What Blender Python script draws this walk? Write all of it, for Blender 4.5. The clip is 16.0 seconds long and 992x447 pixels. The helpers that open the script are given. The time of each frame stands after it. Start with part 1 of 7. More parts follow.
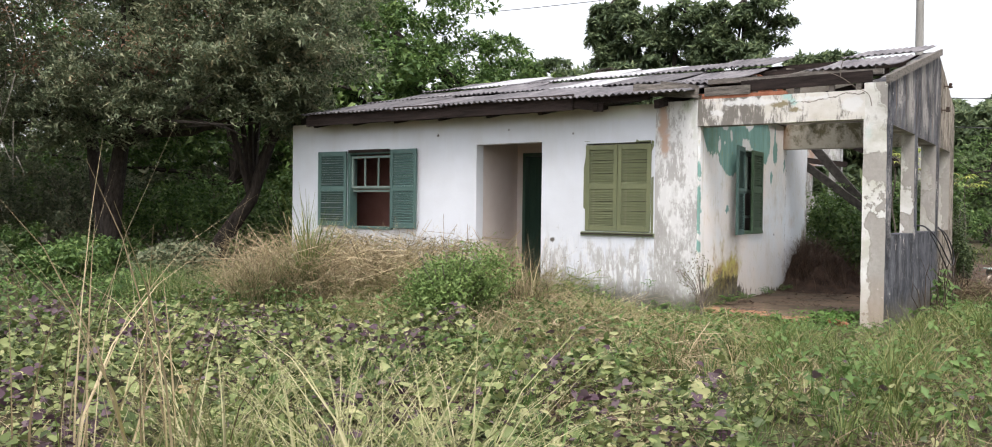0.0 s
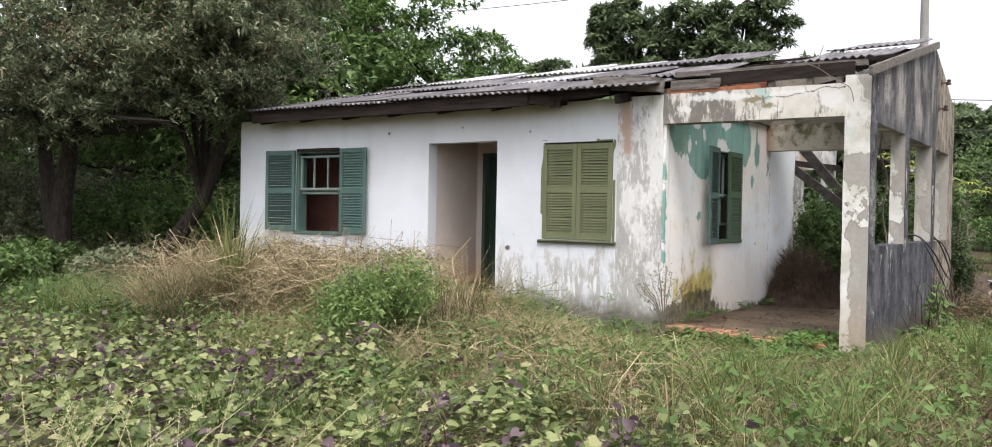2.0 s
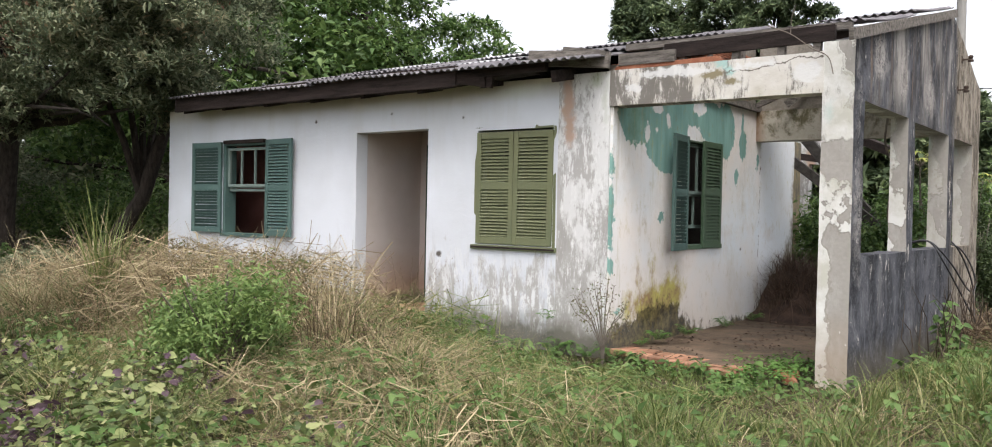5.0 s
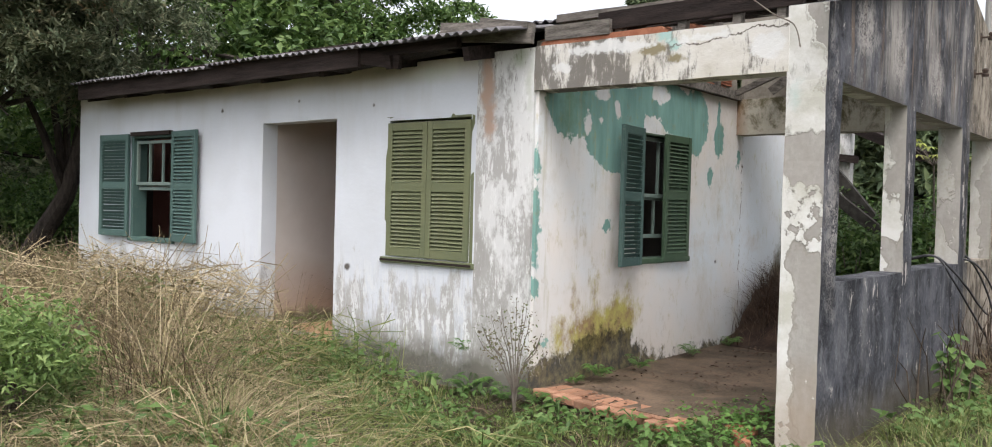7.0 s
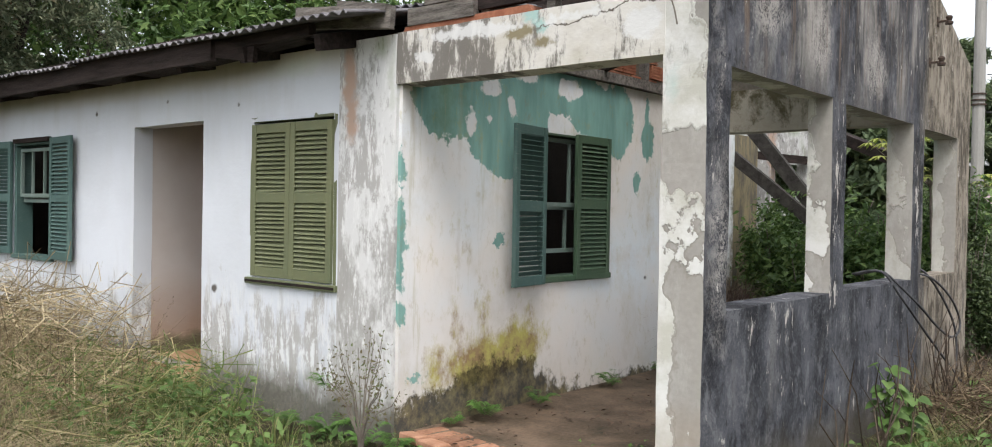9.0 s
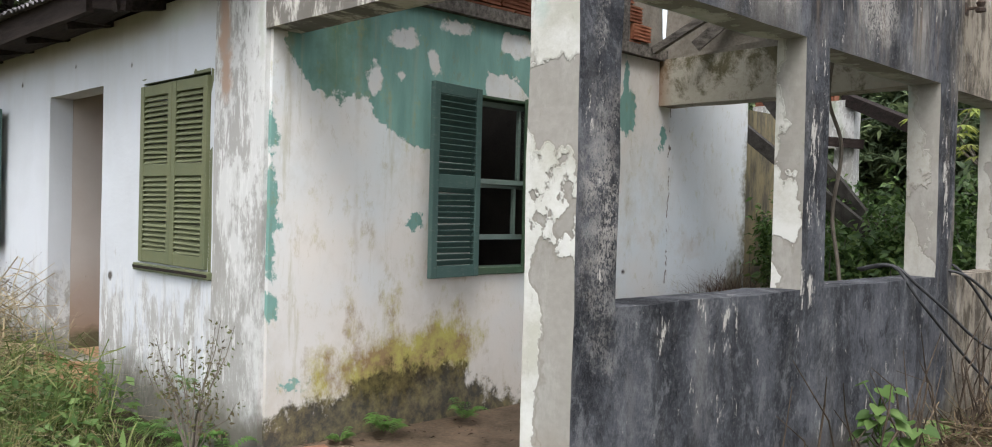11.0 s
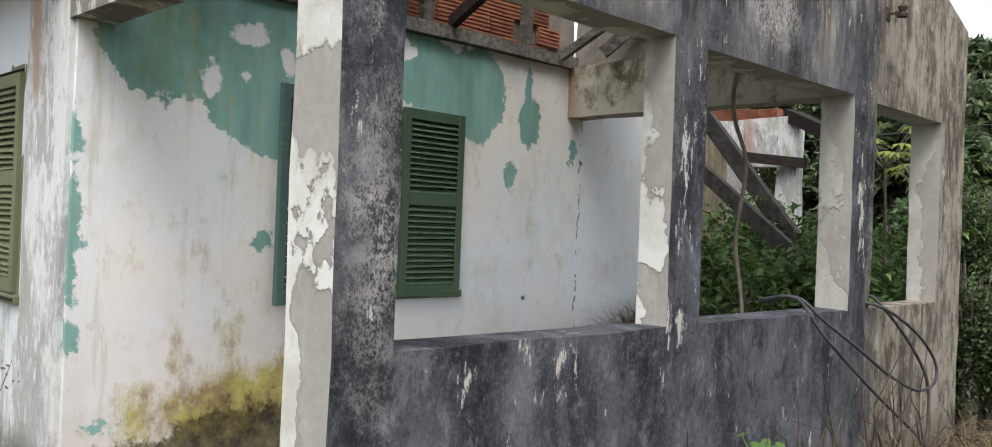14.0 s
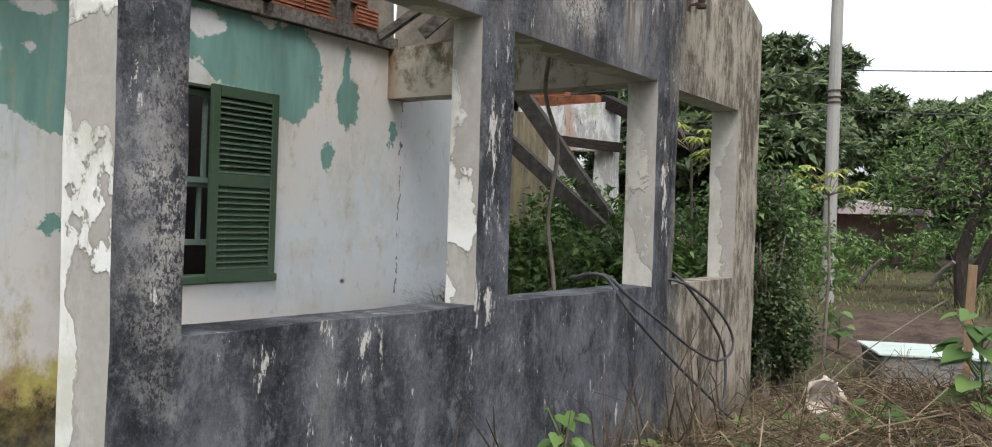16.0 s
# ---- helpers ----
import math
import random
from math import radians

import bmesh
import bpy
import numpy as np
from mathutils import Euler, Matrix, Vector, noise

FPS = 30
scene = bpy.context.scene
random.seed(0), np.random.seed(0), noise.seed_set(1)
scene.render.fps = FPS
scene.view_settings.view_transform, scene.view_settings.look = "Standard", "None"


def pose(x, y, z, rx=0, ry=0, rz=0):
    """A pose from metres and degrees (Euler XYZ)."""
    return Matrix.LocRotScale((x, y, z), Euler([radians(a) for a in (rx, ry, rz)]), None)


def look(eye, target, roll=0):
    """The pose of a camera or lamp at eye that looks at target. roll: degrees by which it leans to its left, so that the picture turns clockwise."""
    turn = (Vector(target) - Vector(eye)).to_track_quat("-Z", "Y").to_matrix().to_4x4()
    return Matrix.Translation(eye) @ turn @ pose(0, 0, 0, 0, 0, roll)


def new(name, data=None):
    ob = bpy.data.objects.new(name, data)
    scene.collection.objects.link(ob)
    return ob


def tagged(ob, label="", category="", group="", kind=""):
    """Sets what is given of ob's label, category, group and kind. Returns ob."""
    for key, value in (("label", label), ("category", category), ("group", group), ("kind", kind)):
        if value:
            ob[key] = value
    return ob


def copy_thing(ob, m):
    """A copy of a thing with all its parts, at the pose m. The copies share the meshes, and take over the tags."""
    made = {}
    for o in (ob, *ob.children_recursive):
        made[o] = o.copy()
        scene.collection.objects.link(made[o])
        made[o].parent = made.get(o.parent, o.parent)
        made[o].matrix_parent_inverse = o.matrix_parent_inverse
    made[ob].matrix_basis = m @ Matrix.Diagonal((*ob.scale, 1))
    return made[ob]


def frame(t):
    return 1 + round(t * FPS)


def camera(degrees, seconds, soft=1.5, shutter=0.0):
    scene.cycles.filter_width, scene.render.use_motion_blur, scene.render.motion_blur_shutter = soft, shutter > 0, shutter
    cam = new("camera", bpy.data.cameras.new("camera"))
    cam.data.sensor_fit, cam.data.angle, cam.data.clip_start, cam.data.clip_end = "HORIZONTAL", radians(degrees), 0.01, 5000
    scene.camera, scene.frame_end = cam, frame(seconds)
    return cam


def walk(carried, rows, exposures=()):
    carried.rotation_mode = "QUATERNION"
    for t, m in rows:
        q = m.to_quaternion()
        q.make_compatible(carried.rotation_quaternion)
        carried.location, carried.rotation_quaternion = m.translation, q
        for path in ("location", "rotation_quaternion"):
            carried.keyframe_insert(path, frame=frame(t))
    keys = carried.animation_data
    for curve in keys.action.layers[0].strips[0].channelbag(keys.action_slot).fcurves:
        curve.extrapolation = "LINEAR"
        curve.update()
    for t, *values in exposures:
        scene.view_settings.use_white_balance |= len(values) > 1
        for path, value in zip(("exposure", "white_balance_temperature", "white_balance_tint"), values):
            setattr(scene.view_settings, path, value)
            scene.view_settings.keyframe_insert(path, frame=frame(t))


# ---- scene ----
cam = camera(58.3, 16.0, soft=1.0)
PATH = [
    (0, (0.052, 0.07, 1.355), (-1.067, 1.727, 1.324), 0.7),
    (0.5, (0.053, 0.286, 1.374), (-1.071, 1.94, 1.336), 0.9),
    (1, (-0.042, 0.724, 1.384), (-1.165, 2.379, 1.347), 1.3),
    (1.5, (0.025, 1.128, 1.396), (-1.114, 2.772, 1.354), 0.9),
    (2, (0.082, 1.408, 1.39), (-1.057, 3.052, 1.366), 1.1),
    (2.5, (0.039, 1.853, 1.372), (-1.104, 3.494, 1.348), 1.0),
    (3, (0.055, 2.182, 1.397), (-1.095, 3.818, 1.374), 0.9),
    (3.5, (0.146, 2.567, 1.406), (-1.015, 4.196, 1.392), 1.0),
    (4, (0.175, 2.832, 1.405), (-0.994, 4.455, 1.391), 1.0),
    (6.5, (0.021, 4.882, 1.52), (-1.259, 6.418, 1.473), 1.5),
    (7, (-0.016, 5.344, 1.558), (-1.282, 6.892, 1.515), 1.5),
    (7.5, (-0.009, 5.681, 1.577), (-1.273, 7.231, 1.535), 1.4),
    (8, (-0.061, 6.108, 1.588), (-1.336, 7.649, 1.545), 1.4),
    (8.5, (0.005, 6.423, 1.596), (-1.288, 7.948, 1.559), 1.1),
    (9, (0.138, 6.755, 1.619), (-1.148, 8.287, 1.59), 1.0),
    (11.5, (0.203, 8.655, 1.463), (-1.257, 10.021, 1.432), 1.7),
    (12, (0.134, 8.913, 1.493), (-1.349, 10.253, 1.46), 2.0),
    (12.5, (0.159, 9.131, 1.507), (-1.36, 10.432, 1.481), 2.2),
    (13, (0.201, 9.244, 1.514), (-1.333, 10.528, 1.507), 2.6),
    (13.5, (0.255, 9.268, 1.527), (-1.23, 10.608, 1.534), 2.4),
    (14, (0.29, 9.292, 1.522), (-1.125, 10.706, 1.531), 2.2),
    (14.5, (0.321, 9.319, 1.522), (-1.001, 10.82, 1.532), 2.0),
    (15, (0.361, 9.333, 1.513), (-0.896, 10.889, 1.514), 2.0),
    (15.5, (0.377, 9.345, 1.511), (-0.796, 10.964, 1.507), 1.9),
    (16, (0.373, 9.384, 1.505), (-0.76, 11.032, 1.493), 1.9),
]
# seconds, stops, kelvin, tint: the picture dims a little and loses warmth as the white walls fill it
EXPOSURES = [(0, 1.27, 6550, 12.5), (4, 1.22, 6550, 12.5), (7, 1.16, 6500, 11.5), (9, 1.14, 6450, 10), (12, 1.10, 6400, 9), (16, 1.12, 6400, 9)]
walk(cam, [(t, look(eye, target, roll)) for t, eye, target, roll in PATH], EXPOSURES)


# ---- world, sun, exposure ----
SUN_EL, SUN_ROT = radians(60), radians(140)
world = bpy.data.worlds.new("overcast_sky")
scene.world = world
world.use_nodes = True
wt = world.node_tree
wt.nodes.clear()
sky = wt.nodes.new("ShaderNodeTexSky")
sky.sky_type = "NISHITA"
sky.sun_disc = False
sky.sun_elevation, sky.sun_rotation = SUN_EL, SUN_ROT
sky.air_density, sky.dust_density, sky.ozone_density = 1.0, 4.0, 1.0
pale = wt.nodes.new("ShaderNodeHueSaturation")
pale.inputs["Saturation"].default_value = 0.27
pale.inputs["Value"].default_value = 1.0
back = wt.nodes.new("ShaderNodeBackground")
back.inputs["Strength"].default_value = 0.15
wout = wt.nodes.new("ShaderNodeOutputWorld")
wt.links.new(sky.outputs[0], pale.inputs["Color"])
wt.links.new(pale.outputs[0], back.inputs["Color"])
wt.links.new(back.outputs[0], wout.inputs["Surface"])
sun = new("sun", bpy.data.lights.new("sun", "SUN"))
sun.data.energy, sun.data.angle, sun.data.color = 0.8, radians(25), (1.0, 0.985, 0.96)
sun.matrix_world = look((0, 0, 30), (0 + 30 * math.sin(SUN_ROT) * -1, 30 * math.cos(SUN_ROT) * -1, 30 - 30 * math.tan(SUN_EL)))


# ---- material helpers ----
class Mat:
    """A node material with short ways to write its nodes."""

    def __init__(self, name, rough=0.9, spec=0.18):
        self.m = bpy.data.materials.new(name)
        self.m.use_nodes = True
        self.t = self.m.node_tree
        self.t.nodes.clear()
        self.out = self.node("ShaderNodeOutputMaterial")
        self.bsdf = self.node("ShaderNodeBsdfPrincipled")
        self.bsdf.inputs["Roughness"].default_value = rough
        self.bsdf.inputs["Specular IOR Level"].default_value = spec
        self.t.links.new(self.bsdf.outputs[0], self.out.inputs["Surface"])
        self.pos = self.node("ShaderNodeTexCoord").outputs["Object"]

    def node(self, kind):
        return self.t.nodes.new(kind)

    def put(self, socket, value):
        if isinstance(value, bpy.types.NodeSocket):
            self.t.links.new(value, socket)
        elif isinstance(value, (tuple, list)) and len(value) == 3 and socket.type == "RGBA":
            socket.default_value = (*value, 1)
        else:
            socket.default_value = value

    def noise(self, scale, detail=5.0, rough=0.55, stretch=(1, 1, 1), distort=0.0, pos=None):
        mp = self.node("ShaderNodeMapping")
        self.put(mp.inputs["Vector"], pos or self.pos)
        mp.inputs["Scale"].default_value = stretch
        n = self.node("ShaderNodeTexNoise")
        self.put(n.inputs["Vector"], mp.outputs[0])
        n.inputs["Scale"].default_value, n.inputs["Detail"].default_value = scale, detail
        n.inputs["Roughness"].default_value, n.inputs["Distortion"].default_value = rough, distort
        return n.outputs["Fac"]

    def ramp(self, fac, lo, hi):
        """0 below lo, 1 above hi (either way round)."""
        r = self.node("ShaderNodeMapRange")
        self.put(r.inputs["Value"], fac)
        r.inputs["From Min"].default_value, r.inputs["From Max"].default_value = lo, hi
        return r.outputs["Result"]

    def mix(self, fac, a, b):
        x = self.node("ShaderNodeMix")
        x.data_type = "RGBA"
        self.put(x.inputs["Factor"], fac)
        self.put(x.inputs[6], a)
        self.put(x.inputs[7], b)
        return x.outputs[2]

    def math(self, op, a, b=0.0):
        x = self.node("ShaderNodeMath")
        x.operation = op
        self.put(x.inputs[0], a)
        self.put(x.inputs[1], b)
        return x.outputs[0]

    def split(self):
        s = self.node("ShaderNodeSeparateXYZ")
        self.put(s.inputs[0], self.pos)
        return s.outputs

    def shape(self, axes, spots, wobble, edge=0.02):
        """1 inside the union of ellipses (u, v, ru, rv) in the plane of two axes, with a ragged rim."""
        best = None
        bend = self.node("ShaderNodeTexNoise")
        self.put(bend.inputs["Vector"], self.pos)
        bend.inputs["Scale"].default_value, bend.inputs["Detail"].default_value, bend.inputs["Roughness"].default_value = 4.0, 8.0, 0.68
        shift = self.node("ShaderNodeVectorMath")
        shift.operation = "MULTIPLY_ADD"
        self.put(shift.inputs[0], bend.outputs["Color"])
        shift.inputs[1].default_value = [wobble * 1.5] * 3
        shift.inputs[2].default_value = [-wobble * 0.75] * 3
        moved = self.node("ShaderNodeVectorMath")
        moved.operation = "ADD"
        self.put(moved.inputs[0], self.pos)
        self.put(moved.inputs[1], shift.outputs[0])
        for u, v, ru, rv in spots:
            mp = self.node("ShaderNodeVectorMath")
            mp.operation = "SUBTRACT"
            self.put(mp.inputs[0], moved.outputs[0])
            at, by = [0.0] * 3, [0.0] * 3
            at[axes[0]], at[axes[1]], by[axes[0]], by[axes[1]] = u, v, 1 / ru, 1 / rv
            mp.inputs[1].default_value = at
            ml = self.node("ShaderNodeVectorMath")
            ml.operation = "MULTIPLY"
            self.put(ml.inputs[0], mp.outputs[0])
            ml.inputs[1].default_value = by
            ln = self.node("ShaderNodeVectorMath")
            ln.operation = "LENGTH"
            self.put(ln.inputs[0], ml.outputs[0])
            inside = self.math("MULTIPLY", self.math("SUBTRACT", 1.0, ln.outputs["Value"]), min(ru, rv))
            best = inside if best is None else self.math("MAXIMUM", best, inside)
        wob = self.math("MULTIPLY", self.math("SUBTRACT", self.noise(11, 7, 0.7), 0.5), wobble)
        return self.ramp(self.math("ADD", best, wob), 0.0, edge)

    def bump(self, height, strength=0.4, distance=0.01):
        b = self.node("ShaderNodeBump")
        b.inputs["Strength"].default_value, b.inputs["Distance"].default_value = strength, distance
        self.put(b.inputs["Height"], height)
        self.t.links.new(b.outputs[0], self.bsdf.inputs["Normal"])

    def colour(self, value):
        self.put(self.bsdf.inputs["Base Color"], value)
        return self

    def chance(self, per_object=False):
        if per_object:
            return self.node("ShaderNodeObjectInfo").outputs["Random"]
        return self.node("ShaderNodeNewGeometry").outputs["Random Per Island"]

    def palette(self, fac, stops):
        r = self.node("ShaderNodeValToRGB")
        self.put(r.inputs[0], fac)
        el = r.color_ramp.elements
        while len(el) < len(stops):
            el.new(0.5)
        for e, (p, c) in zip(el, stops):
            e.position, e.color = p, (*c, 1)
        return r.outputs[0]


X, Y, Z = 0, 1, 2
WHITE, TEAL = (0.585, 0.61, 0.65), (0.215, 0.38, 0.345)


def front_paint():
    """Whitewash over grey plaster, flaking low down and streaked."""
    k = Mat("whitewash")
    z = k.split()[Z]
    fine, big = k.noise(30, 6), k.noise(1.3, 4)
    col = k.mix(k.ramp(big, 0.35, 0.7), WHITE, (0.525, 0.545, 0.575))
    streak = k.noise(2.8, 10, 0.74, (1.9, 1, 0.5), 0.1)
    low = k.math("ADD", streak, k.math("MULTIPLY", k.math("SUBTRACT", 0.95, z), 0.30))
    spread = k.shape((X, Z), [(-6.2, 0.75, 0.22, 0.55), (-5.3, 0.72, 0.55, 0.34), (-4.85, 0.9, 0.14, 0.6), (-10.3, 0.75, 0.7, 0.3), (-11.3, 1.2, 0.16, 1.2), (-8.6, 0.5, 0.9, 0.22)], 0.4, 0.25)
    low = k.math("ADD", low, k.math("MULTIPLY", spread, 0.10))
    col = k.mix(k.math("MULTIPLY", k.ramp(low, 0.57, 0.66), 0.85), col, k.mix(fine, (0.29, 0.275, 0.25), (0.42, 0.405, 0.385)))
    smear = k.noise(5.5, 8, 0.72, (2.2, 1, 0.22), 0.1)
    col = k.mix(k.math("MULTIPLY", k.math("MULTIPLY", k.ramp(smear, 0.54, 0.66), k.ramp(z, 1.35, 0.7)), 0.6), col, (0.33, 0.315, 0.285))
    flake = k.noise(9, 10, 0.78, (2.0, 1, 0.6), 0.2)
    col = k.mix(k.math("MULTIPLY", k.ramp(flake, 0.52, 0.55), k.ramp(z, 1.15, 0.6)), col, (0.63, 0.64, 0.64))
    seep = k.noise(1.7, 8, 0.7, (1.8, 1, 0.3), 0.2)
    col = k.mix(k.math("MULTIPLY", k.math("MULTIPLY", k.ramp(seep, 0.50, 0.70), k.ramp(z, 1.6, 2.7)), 0.3), col, (0.40, 0.385, 0.33))
    col = k.mix(k.math("MULTIPLY", k.shape((X, Z), [(-5.25, 2.66, 0.35, 0.10), (-5.0, 2.70, 0.2, 0.08)], 0.12, 0.1), 0.55), col, (0.45, 0.58, 0.50))
    top = k.math("ADD", k.math("SUBTRACT", z, 2.62), k.math("MULTIPLY", k.noise(2.5, 5), 0.12))
    col = k.mix(k.math("MULTIPLY", k.ramp(top, -0.02, 0.16), 0.7), col, k.mix(streak, (0.25, 0.21, 0.12), (0.55, 0.50, 0.38)))
    damp = k.math("SUBTRACT", z, k.math("MULTIPLY", k.noise(3, 6, 0.6), 0.5))
    col = k.mix(k.math("MULTIPLY", k.ramp(damp, 0.20, -0.02), 0.9), col, k.mix(fine, (0.06, 0.058, 0.045), (0.17, 0.16, 0.13)))
    spots = k.shape((X, Z), [(-8.3, 2.47, 0.03, 0.03), (-6.25, 0.95, 0.05, 0.04), (-5.95, 2.42, 0.02, 0.02), (-7.0, 2.5, 0.02, 0.02)], 0.04, 0.02)
    col = k.mix(spots, col, (0.10, 0.09, 0.08))
    k.bump(k.math("ADD", fine, k.math("MULTIPLY", k.ramp(low, 0.56, 0.66), -1.5)), 0.35, 0.006)
    return k.colour(col).m


def pilaster_paint():
    """Patchwork of white, grey cement, pink undercoat and black streaks."""
    k = Mat("weathered_pilaster_plaster")
    z = k.split()[Z]
    a = k.noise(2.4, 9, 0.74, (1.4, 1.4, 0.8), 0.1)
    b = k.noise(11, 10, 0.8, (2.4, 2.4, 0.5))
    col = k.mix(k.ramp(a, 0.47, 0.53), (0.57, 0.57, 0.56), (0.36, 0.35, 0.335))
    col = k.mix(k.math("MULTIPLY", k.ramp(b, 0.54, 0.57), 0.9), col, (0.63, 0.63, 0.62))
    grey = k.ramp(k.math("ADD", k.noise(2.8, 8, 0.74, (1.2, 1, 0.6)), k.math("MULTIPLY", k.math("SUBTRACT", 1.3, z), 0.10)), 0.50, 0.60)
    col = k.mix(k.math("MULTIPLY", k.math("MULTIPLY", grey, k.ramp(b, 0.60, 0.54)), 0.85), col, k.mix(b, (0.25, 0.24, 0.225), (0.37, 0.36, 0.34)))
    pink = k.shape((X, Z), [(-4.62, 2.55, 0.09, 0.35), (-4.58, 2.25, 0.08, 0.25)], 0.12, 0.05)
    col = k.mix(pink, col, (0.42, 0.30, 0.235))
    black = k.noise(7, 9, 0.78, (2.6, 2.6, 0.6), 0.2)
    black = k.math("ADD", black, k.math("MULTIPLY", k.math("SUBTRACT", z, 2.1), 0.10))
    col = k.mix(k.math("MULTIPLY", k.ramp(black, 0.62, 0.70), 0.8), col, (0.09, 0.085, 0.08))
    moss = k.shape((X, Z), [(-4.3, 2.72, 0.10, 0.12), (-4.2, 2.5, 0.05, 0.3)], 0.12, 0.08)
    col = k.mix(k.math("MULTIPLY", moss, 0.6), col, (0.26, 0.30, 0.18))
    damp = k.math("SUBTRACT", z, k.math("MULTIPLY", k.noise(3, 6, 0.6), 0.5))
    col = k.mix(k.ramp(damp, 0.18, -0.02), col, (0.15, 0.14, 0.12))
    k.bump(k.math("ADD", a, b), 0.6, 0.008)
    return k.colour(col).m


def beam_paint():
    """Cream lintel plaster with black run-off streaks, a crack and a teal remnant."""
    k = Mat("streaked_lintel_plaster")
    x, _, z = k.split()
    col = k.mix(k.ramp(k.noise(3, 5), 0.4, 0.65), (0.56, 0.54, 0.50), (0.44, 0.41, 0.35))
    left = k.ramp(x, -2.7, -3.6)
    run = k.noise(4.5, 10, 0.8, (2.0, 1, 0.6), 0.0)
    col = k.mix(k.math("MULTIPLY", k.ramp(k.math("ADD", run, k.math("MULTIPLY", left, 0.13)), 0.55, 0.63), 0.85), col, (0.10, 0.09, 0.08))
    bare = k.shape((X, Z), [(-3.12, 2.66, 0.14, 0.05), (-2.95, 2.60, 0.10, 0.04)], 0.10, 0.02)
    col = k.mix(bare, col, (0.22, 0.19, 0.12))
    col = k.mix(k.shape((X, Z), [(-3.02, 2.75, 0.08, 0.05), (-2.96, 2.70, 0.05, 0.05)], 0.12, 0.02), col, (0.33, 0.46, 0.43))
    crack = k.math("ABSOLUTE", k.math("ADD", k.math("SUBTRACT", z, k.math("ADD", 2.67, k.math("MULTIPLY", k.math("ADD", x, 2.9), 0.10))), k.math("MULTIPLY", k.math("SUBTRACT", k.noise(6, 6, 0.7), 0.5), 0.16)))
    col = k.mix(k.math("MULTIPLY", k.ramp(crack, 0.008, 0.003), k.ramp(x, -3.05, -2.95)), col, (0.10, 0.085, 0.07))
    white = k.shape((X, Z), [(-3.5, 2.71, 0.42, 0.055), (-2.75, 2.73, 0.25, 0.03), (-3.9, 2.60, 0.10, 0.05), (-2.3, 2.62, 0.15, 0.09)], 0.14, 0.02)
    col = k.mix(k.math("MULTIPLY", white, 0.85), col, (0.60, 0.60, 0.59))
    k.bump(k.math("ADD", run, k.noise(25, 5)), 0.5, 0.006)
    return k.colour(col).m


